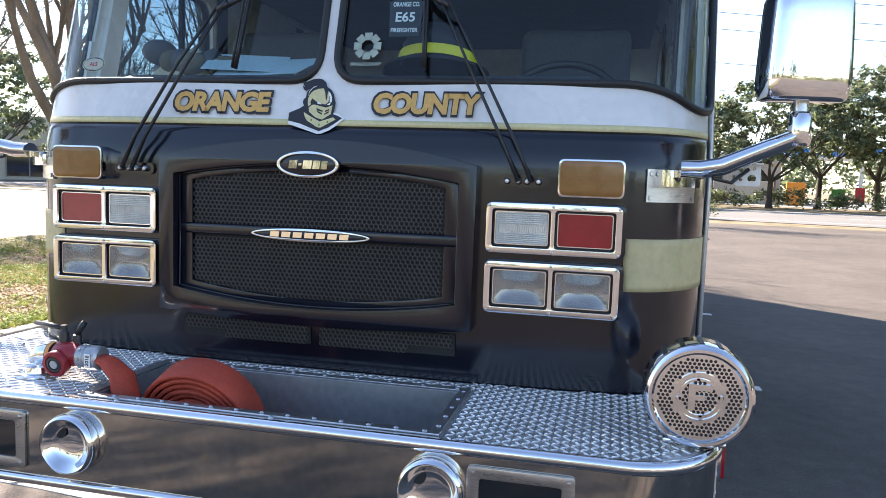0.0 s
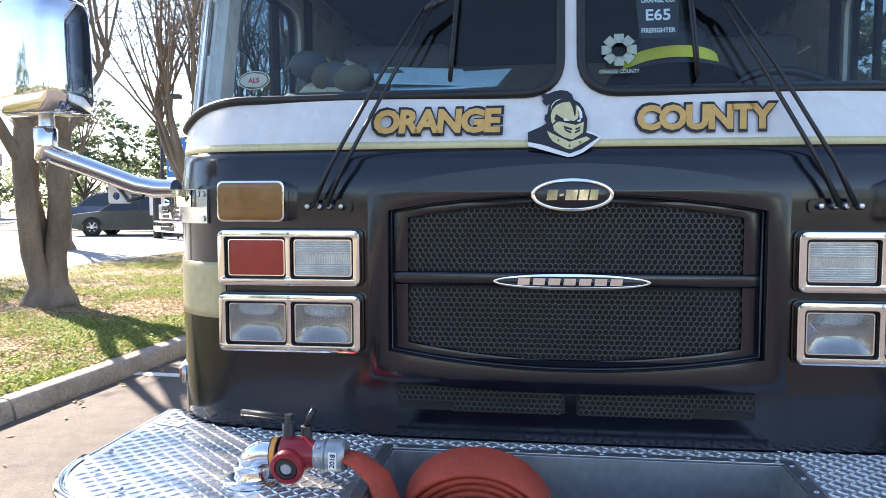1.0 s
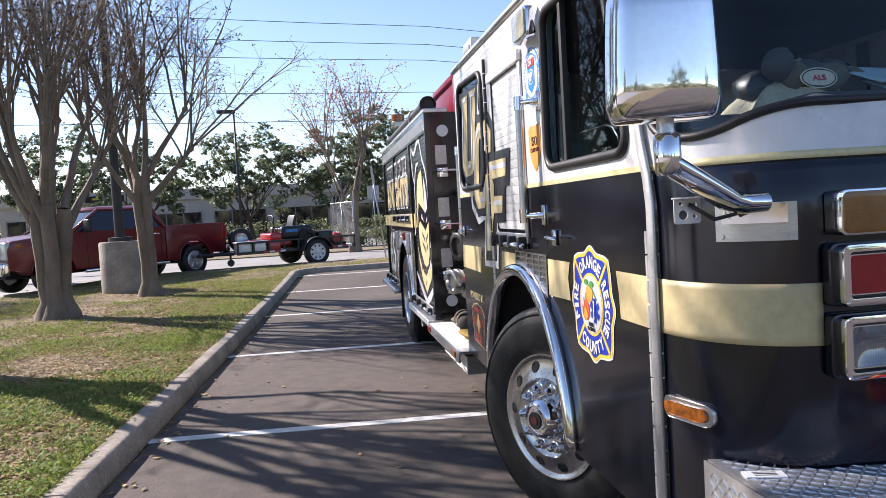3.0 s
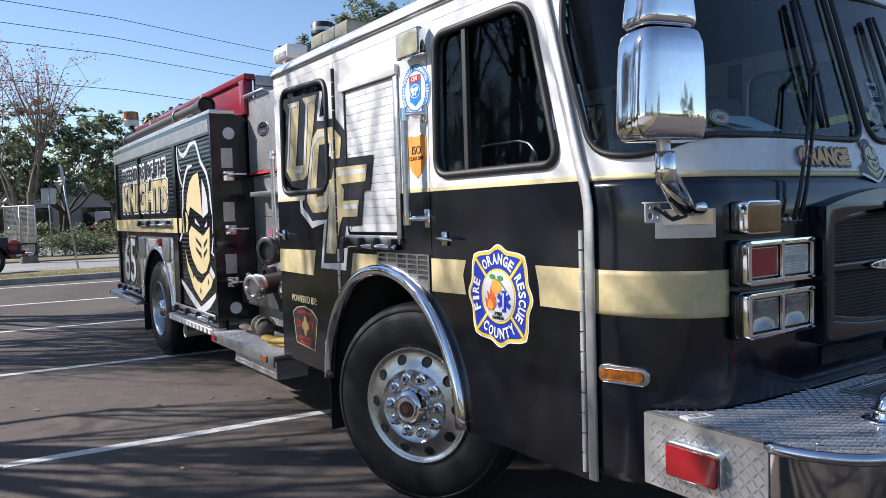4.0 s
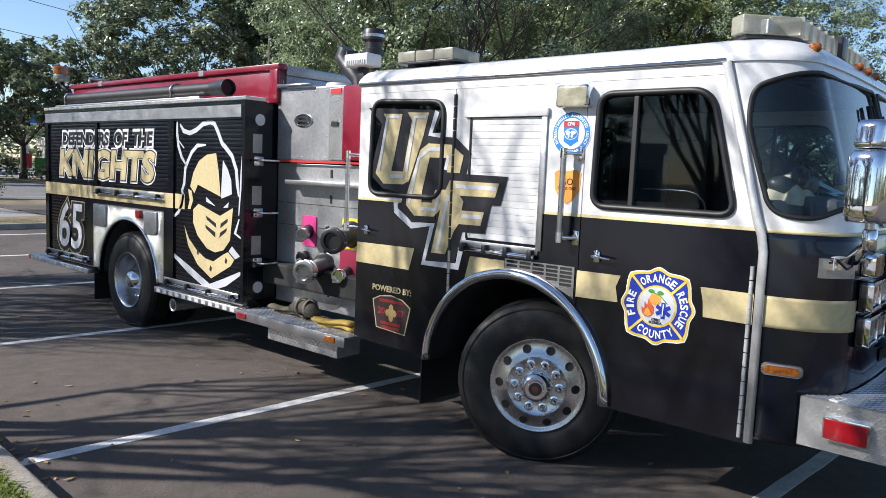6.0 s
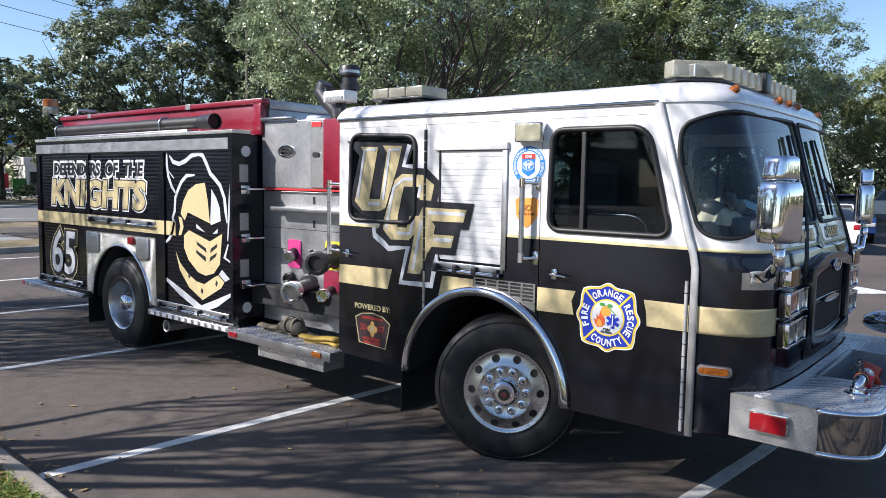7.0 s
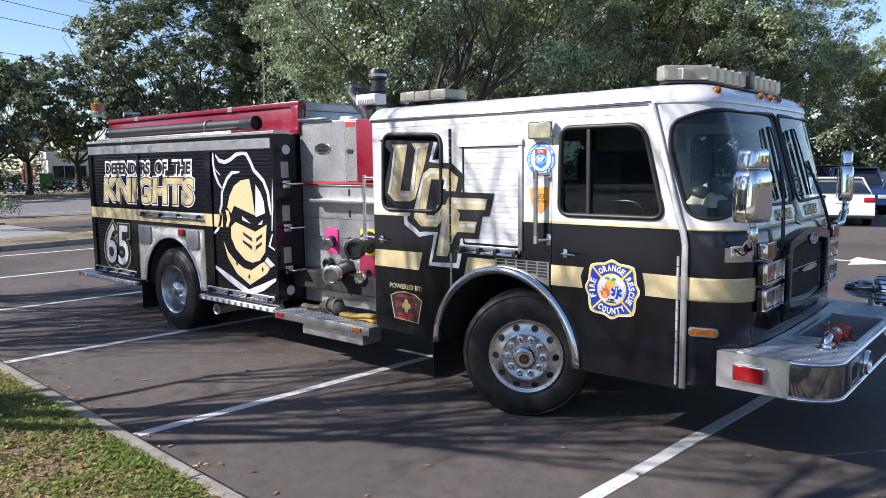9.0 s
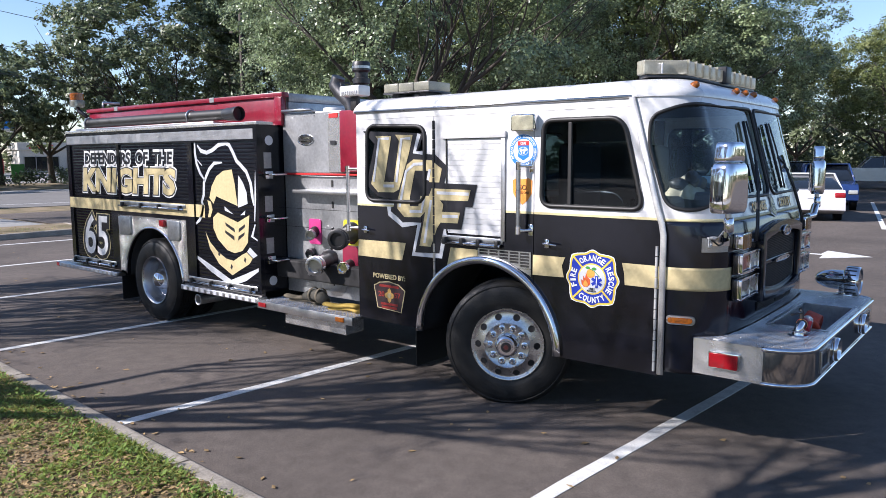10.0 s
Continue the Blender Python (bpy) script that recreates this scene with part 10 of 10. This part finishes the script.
    part("chassis", bm, UNDER, root)
    root.matrix_world = at
    return root


crew_pickup(parked(-7.63, 18.73, 139))

# trailer with a mower
trailer = thing("utility_trailer", "black utility trailer with white boxes and a mesh gate", "trailer")
TRED = material("bright_red_mower_paint", (0.42, 0.012, 0.018), 0.3, vary=0.15, coat=0.3)
for y in (-0.75, 0.75):
    for z0, z1, mat, nm in ((0.44, 0.52, PLASTIC, "side_rail"), (0.74, 0.79, PLASTIC, "top_rail")):
        bm = bmesh.new()
        box(bm, (-1.9, y - 0.03, z0), (1.7, y + 0.03, z1), 0.008)
        part(nm, bm, mat, trailer)
    for k in range(9):
        bm = bmesh.new()
        box(bm, (-1.9 + k * 0.444, y - 0.025, 0.50), (-1.85 + k * 0.444, y + 0.025, 0.76), 0.004)
        part("stake", bm, PLASTIC, trailer)
    for x0 in (-1.15, 0.95):
        for k in range(4):
            bm = bmesh.new()
            box(bm, (x0 + k * 0.16, y - 0.036, 0.455), (x0 + 0.15 + k * 0.16, y + 0.036, 0.505), 0.003)
            part("reflector_tape", bm, (DECAL_RED, DECAL_WHITE)[k % 2], trailer, ("red", "white")[k % 2] + " reflective tape")
    hub = new("wheel")
    hub.parent = trailer
    hub.location = (0.35, y * 1.25, 0.38)
    hub.rotation_euler = (radians(90 if y < 0 else -90), 0, 0)
    bm = bmesh.new()
    turned(bm, [(0.24, -0.10), (0.33, -0.11), (0.37, -0.08), (0.38, 0), (0.37, 0.08), (0.33, 0.11), (0.24, 0.10)], n=36)
    part("tyre", bm, RUBBER, hub, smooth=45)
    bm = bmesh.new()
    turned(bm, [(0.245, 0.095), (0.235, 0.105), (0.22, 0.07), (0.20, 0.06)], n=36)
    part("rim", bm, CAR_WHITE, hub, "white steel rim", smooth=45)
    for k in range(8):
        a = 2 * math.pi * k / 8
        bm = bmesh.new()
        box(bm, (0.07, -0.045, 0.055), (0.215, 0.045, 0.072), 0.006, m=Matrix.Rotation(a, 4, "Z"))
        part("spoke", bm, CAR_WHITE, hub)
    bm = bmesh.new()
    turned(bm, [(0.085, 0.05), (0.08, 0.085), (0.045, 0.10), (0.0, 0.10)], n=20)
    part("hub_cap", bm, CAR_WHITE, hub, smooth=45)
    bm = bmesh.new()
    turned(bm, [(0.205, 0.0), (0.205, 0.03), (0.0, 0.03)], n=24)
    part("brake_drum", bm, UNDER, hub)
    arc = [(0.35 + 0.47 * math.cos(a), 0.36 + 0.45 * math.sin(a)) for a in np.linspace(0.15, math.pi - 0.15, 13)]
    bm = bmesh.new()
    rings = [[bm.verts.new((x, yy, z)) for yy in (y * 1.25 - 0.16, y * 1.25 + 0.16)] for x, z in arc]
    for p, q in zip(rings, rings[1:]):
        bm.faces.new((p[0], p[1], q[1], q[0]))
    part("mudguard", thicken(bm, 0.02), PLASTIC, trailer, "black rounded mudguard", smooth=45)
for k in range(3):
    bm = bmesh.new()
    box(bm, (-1.84 + k * 0.42, -0.70, 0.47), (-1.46 + k * 0.42, -0.30, 0.75), 0.015)
    part("side_box", bm, CAR_WHITE if k < 2 else TRED, trailer, "white storage box" if k < 2 else "red storage box", smooth=45)
bm = bmesh.new()
box(bm, (-1.88, -0.72, 0.752), (-0.98, -0.28, 0.80), 0.012)
part("box_lid", bm, CAR_WHITE, trailer, "pale lid over the boxes", smooth=45)
bm = bmesh.new()
box(bm, (-1.9, -0.74, 0.47), (1.7, 0.74, 0.495), 0.004)
part("deck", bm, PLASTIC, trailer)
bm = bmesh.new()
tube(bm, [(-1.9, 0.5, 0.48), (-2.75, 0, 0.48), (-1.9, -0.5, 0.48)], 0.045, 6)
part("drawbar", bm, PLASTIC, trailer)
bm = bmesh.new()
tube(bm, [(-1.98, -0.42, 0.50), (-1.98, -0.42, 0.26)], 0.03, 8)
turned(bm, [(0, -0.04), (0.09, -0.04), (0.10, 0), (0.09, 0.04), (0, 0.04)], Matrix.Translation((-1.98, -0.42, 0.24)) @ Matrix.Rotation(radians(90), 4, "X"), 16)
part("jockey_wheel", bm, PLASTIC, trailer, smooth=45)
gate = new("mesh_gate")
gate.parent = trailer
gate["label"] = "upright grey mesh ramp gate"
verts_g, faces_g = [], []
for k in range(45):
    y, n_g = -0.72 + k * 0.0327, len(verts_g)
    verts_g += [(1.70, y - 0.003, 0.52), (1.70, y + 0.003, 0.52), (1.70, y + 0.003, 1.74), (1.70, y - 0.003, 1.74)]
    faces_g.append((n_g, n_g + 1, n_g + 2, n_g + 3))
for k in range(38):
    z, n_g = 0.53 + k * 0.0327, len(verts_g)
    verts_g += [(1.704, -0.73, z - 0.003), (1.704, 0.73, z - 0.003), (1.704, 0.73, z + 0.003), (1.704, -0.73, z + 0.003)]
    faces_g.append((n_g, n_g + 1, n_g + 2, n_g + 3))
sheet("gate_mesh", verts_g, faces_g, ALUMINIUM, gate)
bm = bmesh.new()
tube(bm, [(1.70, -0.74, 0.50), (1.70, -0.74, 1.76), (1.70, 0.74, 1.76), (1.70, 0.74, 0.50)], 0.022, 6, closed=True)
part("gate_frame", bm, ALUMINIUM, gate, smooth=True)
bm = bmesh.new()
tube(bm, [(1.695, 0, 0.52), (1.695, 0, 1.75)], 0.014, 6)
part("gate_bar", bm, ALUMINIUM, gate, smooth=True)
TRAILER_AT = on_ground(-3.027, 20.589) @ Matrix.Rotation(radians(25), 4, "Z")
trailer.matrix_world = TRAILER_AT
spare = thing("spare_wheel", "spare wheel standing in the trailer's front", "wheel")
bm = bmesh.new()
turned(bm, [(0.20, -0.09), (0.31, -0.10), (0.345, -0.06), (0.345, 0.06), (0.31, 0.10), (0.20, 0.09)], n=32)
part("tyre", bm, RUBBER, spare, smooth=45)
bm = bmesh.new()
turned(bm, [(0.205, 0.06), (0.19, 0.05), (0.08, 0.02), (0.0, 0.02)], n=24)
part("rim", bm, CAR_SILVER, spare, smooth=45)
spare.matrix_world = TRAILER_AT @ Matrix.Translation((-1.45, 0.20, 0.495 + 0.34)) @ Matrix.Rotation(radians(78), 4, "X")
mower = thing("ride_on_mower", "red and black ride-on mower with a roll bar on the trailer", "mower")
for lo, hi, mat, nm, bev in (((-1.15, -0.52, 0.60), (-0.15, 0.52, 0.74), TRED, "mower_deck", 0.04), ((-0.75, -0.42, 0.74), (-0.35, 0.42, 0.98), TRED, "front_panel", 0.06), ((-1.35, -0.30, 0.72), (-0.85, 0.30, 0.82), TRED, "foot_plate", 0.03), ((-0.42, -0.50, 0.78), (0.32, -0.24, 1.16), PLASTIC, "fuel_tank", 0.09), ((-0.42, 0.24, 0.78), (0.32, 0.50, 1.16), PLASTIC, "fuel_tank", 0.09), ((0.10, -0.34, 0.72), (0.62, 0.34, 1.16), PLASTIC, "engine_cover", 0.10), ((0.52, -0.30, 0.70), (0.72, 0.30, 1.0), TRED, "rear_guard", 0.04), ((-0.40, -0.25, 0.98), (0.05, 0.25, 1.12), PLASTIC, "seat_base", 0.05), ((0.68, -0.55, 0.60), (1.15, -0.15, 0.96), PLASTIC, "grass_catcher", 0.06)):
    bm = bmesh.new()
    box(bm, lo, hi, bev, 3)
    part(nm, bm, mat, mower, smooth=45)
bm = bmesh.new()
box(bm, (-0.04, -0.25, 0), (0.05, 0.25, 0.42), 0.04, 3, m=Matrix.Translation((0.02, 0, 1.06)) @ Matrix.Rotation(radians(16), 4, "Y"))
part("seat_back", bm, PLASTIC, mower, "dark padded seat back", smooth=45)
bm = bmesh.new()
box(bm, (-0.30, -0.51, 0.98), (0.05, -0.505, 1.06), 0.002)
part("tank_decal", bm, DECAL_LIGHT_BLUE, mower, "small pale blue decal")
for x, r, y in ((-1.15, 0.16, 0.42), (0.32, 0.29, 0.46)):
    for sgn in (-1, 1):
        bm = bmesh.new()
        turned(bm, [(r * 0.55, -0.1), (r * 0.9, -0.1), (r, -0.05), (r, 0.05), (r * 0.9, 0.1), (r * 0.55, 0.1), (r * 0.5, 0.06), (0, 0.06)], Matrix.Translation((x, sgn * y, 0.495 + r)) @ Matrix.Rotation(radians(90), 4, "X"), 20)
        part("mower_wheel", bm, RUBBER, mower, smooth=45)
bm = bmesh.new()
tube(bm, rounded_bar([(-0.62, -0.26, 0.80), (-0.55, -0.26, 1.48), (-0.55, 0.26, 1.48), (-0.62, 0.26, 0.80)]), 0.022, 8)
part("roll_bar", bm, PLASTIC, mower, "thin black roll bar", smooth=True)
for sgn in (-1, 1):
    bm = bmesh.new()
    tube(bm, [(-0.50, sgn * 0.30, 0.95), (-0.62, sgn * 0.30, 1.30), (-0.52, sgn * 0.14, 1.34)], 0.016, 6)
    part("steering_lever", bm, PLASTIC, mower, smooth=True)
mower.matrix_world = TRAILER_AT @ Matrix.Translation((-0.05, 0, 0))
trimmer = thing("string_trimmer", "red and black garden machine at the trailer's gate", "garden tool")
bm = bmesh.new()
turned(bm, [(0, -0.10), (0.17, -0.10), (0.20, -0.05), (0.20, 0.05), (0.17, 0.10), (0, 0.10)], Matrix.Translation((1.32, -0.30, 0.695)) @ Matrix.Rotation(radians(90), 4, "X"), 24)
part("housing", bm, TRED, trimmer, "red round housing", smooth=45)
bm = bmesh.new()
box(bm, (1.12, -0.48, 0.495), (1.55, -0.12, 0.60), 0.03)
part("engine_block", bm, PLASTIC, trimmer, smooth=45)
trimmer.matrix_world = TRAILER_AT

# ---- lamp posts, signs, wires, buildings ----
planter = thing("lamp_post", "dark lamp post on a round concrete foot", "lamp post")
bm = bmesh.new()
turned(bm, [(0.44, 0.0), (0.435, 1.07), (0.415, 1.10), (0.0, 1.11)], n=40)
part("concrete_foot", bm, CONCRETE, planter, "weathered round concrete foot", smooth=45)
bm = bmesh.new()
tube(bm, [(0, 0, 1.10), (0, 0, 1.19), (0, 0, 1.20), (0, 0, 8.0)], [0.24, 0.24, 0.10, 0.085], 14)
part("pole", bm, POLE, planter, smooth=45)
planter.matrix_world = on_ground(-6.43, 15.25, 0.10)


def street_lamp(x, y, h, turn):
    root = thing("street_lamp", "tall dark street lamp with a box head", "street lamp", "lamp posts by the road")
    bm = bmesh.new()
    tube(bm, [(0, 0, 0), (0, 0, h)], [0.08, 0.055], 10)
    part("pole", bm, POLE, root, smooth=True)
    bm = bmesh.new()
    box(bm, (-0.9, -0.16, h - 0.12), (0.1, 0.16, h + 0.06), 0.03)
    part("lamp_head", bm, POLE, root, smooth=45)
    root.matrix_world = on_ground(x, y) @ Matrix.Rotation(radians(turn), 4, "Z")


street_lamp(-6.5, 41.5, 7.6, 0)
street_lamp(-15.6, 27.0, 5.6, 180)


def post_sign(name, label, x, y, h, w, sh, mat, turn=0, text=None, post=0.04, ink=None):
    root = thing(name, label, "sign")
    bm = bmesh.new()
    tube(bm, [(0, 0, 0), (0, 0, h)], post, 8)
    part("post", bm, POLE if post > 0.03 else STAINLESS, root, smooth=True)
    bm = bmesh.new()
    box(bm, (-w / 2, -0.06, h - sh), (w / 2, -0.02, h), 0.01)
    board_ob = part("sign_board", bm, mat, root)
    for k, line in enumerate(text or ()):
        bm = lettering(line, min(w * 0.8, w * 0.16 * len(line)), sh / (len(text) + 1.5) * 0.75, 0.004, 0.02)
        bmesh.ops.transform(bm, matrix=Matrix.Translation((0, -0.062, h - sh * (k + 0.9) / (len(text) + 1.0))) @ Matrix.Rotation(radians(90), 4, "X"), verts=bm.verts)
        part("sign_words", bm, ink or DECAL_WHITE, board_ob)
    root.matrix_world = on_ground(x, y) @ Matrix.Rotation(radians(turn), 4, "Z")
    return root


post_sign("banner_sign", "blue upright banner sign with white words", -12.5, 22.2, 3.45, 0.62, 1.35, DECAL_LIGHT_BLUE, 15, ("Drive", "Your", "Engine", "Clean"))
post_sign("air_sign", "white air and vacuum machine with dark words", -13.4, 22.5, 1.75, 0.5, 0.95, DECAL_WHITE, 20, ("AIR", "VAC"), 0.16, DECAL_BLUE)
post_sign("road_sign", "back of a small grey road sign", 0.2, 30.5, 2.6, 0.5, 0.6, PANEL_GREY, 180, None, 0.025)
stake = post_sign("road_sign", "slim leaning sign post beside the driveway", -0.35, 19.6, 2.75, 0.07, 0.5, PANEL_GREY, 0, None, 0.025)
stake.matrix_world = stake.matrix_world @ Matrix.Rotation(radians(-6), 4, "Y")
post_sign("price_sign", "small green and white price sign across the road", 17.2, 58.0, 1.5, 0.9, 1.3, DECAL_GREEN, -15)


def building(name, label, x, y, w, d, h, turn, bays, mat, sign_mats):
    root = thing(name, label, "building")
    bm = bmesh.new()
    box(bm, (-w / 2, 0, 0), (w / 2, d, h), 0.05)
    part("wall", bm, mat, root)
    bm = bmesh.new()
    box(bm, (-w / 2 - 0.2, -0.25, h - 0.9), (w / 2 + 0.2, d + 0.2, h + 0.1), 0.05)
    part("parapet", bm, mat, root)
    step = w / bays
    for k in range(bays):
        cx = -w / 2 + step * (k + 0.5)
        bm = bmesh.new()
        box(bm, (cx - step * 0.4, -0.06, 0.3), (cx + step * 0.4, 0.05, h * 0.55), 0.02)
        shop = part("shop_window", bm, CAR_GLASS, root, "dark shop window")
        for q in (-0.4, -0.13, 0.13, 0.4):
            bm = bmesh.new()
            box(bm, (cx + step * q - 0.05, -0.12, 0.2), (cx + step * q + 0.05, -0.04, h * 0.57), 0.01)
            part("mullion", bm, PALE_CONCRETE, shop)
        m = sign_mats[k % len(sign_mats)]
        if m:
            bm = bmesh.new()
            box(bm, (cx - step * 0.28, -0.36, h - 0.75), (cx + step * 0.28, -0.24, h - 0.2), 0.03)
            sign = part("shop_sign", bm, m, root, "plain shop sign")
            bm = bmesh.new()
            box(bm, (cx - step * 0.18, -0.40, h - 0.55), (cx + step * 0.18, -0.35, h - 0.38), 0.01)
            part("sign_bar", bm, DECAL_YELLOW, sign)
    root.matrix_world = on_ground(x, y) @ Matrix.Rotation(radians(turn), 4, "Z")


building("shop_row", "long pale low shop row across the road", -12, 68, 34, 14, 4.6, 4, 6, WALL_CREAM, (None, DECAL_BLACK, None, DECAL_WHITE))
building("shop_row", "low pale shop with a dark sign across the road", 9.0, 72, 14, 12, 4.6, 0, 3, WALL_CREAM, (DECAL_BLACK, DECAL_BLACK))
building("shop_row", "pale low building beyond the concrete lot", -52, 40, 30, 12, 5.0, 50, 5, WALL_CREAM, (None, DECAL_LIGHT_BLUE))

# petrol station across the road
station = thing("petrol_canopy", "blue and white petrol station canopy across the road", "canopy")
for lo, hi, mat, nm in (((-9, -5, 5.3), (9, 5, 6.3), DECAL_LIGHT_BLUE, "canopy_fascia"), ((-8.9, -4.9, 5.2), (8.9, 4.9, 5.32), DECAL_WHITE, "canopy_soffit"), ((-6.3, -0.2, 0), (-5.9, 0.2, 5.2), DECAL_WHITE, "column"), ((5.9, -0.2, 0), (6.3, 0.2, 5.2), DECAL_WHITE, "column"), ((-6.6, -0.5, 0.15), (-5.6, 0.5, 1.9), DECAL_RED, "fuel_pump"), ((5.6, -0.5, 0.15), (6.6, 0.5, 1.9), DECAL_RED, "fuel_pump")):
    bm = bmesh.new()
    box(bm, lo, hi, 0.03)
    part(nm, bm, mat, station)
station.matrix_world = on_ground(23.5, 96) @ Matrix.Rotation(radians(-12), 4, "Z")
building("station_shop", "small station shop with a red band", 44, 104, 16, 9, 4.0, -12, 3, WALL_CREAM, (DECAL_RED,))
kiosk = thing("ice_chest", "orange and white kiosk boxes beside the station", "kiosk")
for lo, hi, mat, nm in (((0, 0, 0), (1.5, 1.2, 2.0), DECAL_ORANGE, "orange_box"), ((-6, 0.5, 0), (-1, 0.8, 2.0), WALL_CREAM, "fence_wall"), ((-8.0, -0.5, 0), (-6.8, 0.5, 2.1), DECAL_WHITE, "white_machine")):
    bm = bmesh.new()
    box(bm, lo, hi, 0.04)
    part(nm, bm, mat, kiosk)
kiosk.matrix_world = on_ground(15.5, 67) @ Matrix.Rotation(radians(-10), 4, "Z")


def hedge(x0, y0, x1, y1, h, w, count, seed, label, leaf=0.11):
    rnd = random.Random(seed)
    a, b = Vector((x0, y0, rise(y0))), Vector((x1, y1, rise(y1)))
    centres = []
    for k in range(int((b - a).length * 5)):
        centres.append(a.lerp(b, rnd.random()) + Vector((rnd.gauss(0, w * 0.3), rnd.gauss(0, w * 0.3), h * rnd.uniform(0.25, 0.85))))
    v, f = leaf_quads(rnd, centres, count, 0.22, leaf)
    ob = sheet("hedge", v, f, OAK_LEAF)
    return tagged(ob, label, "hedge", kind="stuff")


hedge(-30, 58, 22, 54, 1.3, 1.0, 14000, 5, "clipped dark hedge along the far side of the road")
hedge(22, 60, 60, 48, 1.3, 1.0, 8000, 6, "clipped dark hedge along the far side of the road")
hedge(-2.0, 31.5, 5.0, 30.5, 0.75, 0.7, 9000, 8, "low shrubs on a verge beside the road", 0.055)
slab("road_verge", [(-30, 54), (60, 38.6), (60, 46), (-30, 62)], 0.02, 0.04, SOIL, "dry grass verge beyond the road", "verge")
slab("sidewalk", [(-30, 50.5), (60, 35.2), (60, 37.6), (-30, 53)], 0.0, 0.03, PALE_CONCRETE, "pale far sidewalk", "sidewalk")
slab("near_verge", [(-30, 29.0), (3.4, 26.3), (3.4, 28.4), (-30, 33.6)], 0.03, 0.05, SOIL, "dry grass verge beside the road", "verge")
slab("gas_forecourt", [(10, 62), (60, 52), (75, 110), (15, 115)], 0.0, 0.03, PALE_CONCRETE, "pale concrete forecourt", "pavement")

for k, (z0, z1) in enumerate(((10.4, 9.7), (9.6, 8.9), (8.9, 8.2), (7.4, 6.8), (6.2, 5.6))):
    bm = bmesh.new()
    pts = []
    for i in range(25):
        t = i / 24
        pts.append((-40 + 130 * t, 21 + 36 * t + 0.15 * k, z0 + (z1 - z0) * t - 0.9 * (1 - (2 * ((t * 3) % 1) - 1) ** 2) * 0.4))
    tube(bm, pts, 0.013, 4)
    tagged(part("overhead_wire", bm, POLE), "thin dark overhead power cable", "cable", "overhead wires")
for x in (3.3, 46.7):
    t = (x + 40) / 130
    pole = thing("utility_pole", "tall weathered wooden utility pole", "utility pole")
    bm = bmesh.new()
    tube(bm, [(0, 0, 0), (0, 0, 11)], [0.16, 0.11], 10)
    part("pole", bm, OAK_BARK, pole, smooth=True)
    bm = bmesh.new()
    box(bm, (-0.06, -1.1, 9.8), (0.06, 1.1, 9.95), 0.01)
    part("crossarm", bm, OAK_BARK, pole)
    pole.matrix_world = on_ground(x + (20 if x < 10 else 0), 21 + 36 * (x + (20 if x < 10 else 0) + 40) / 130)
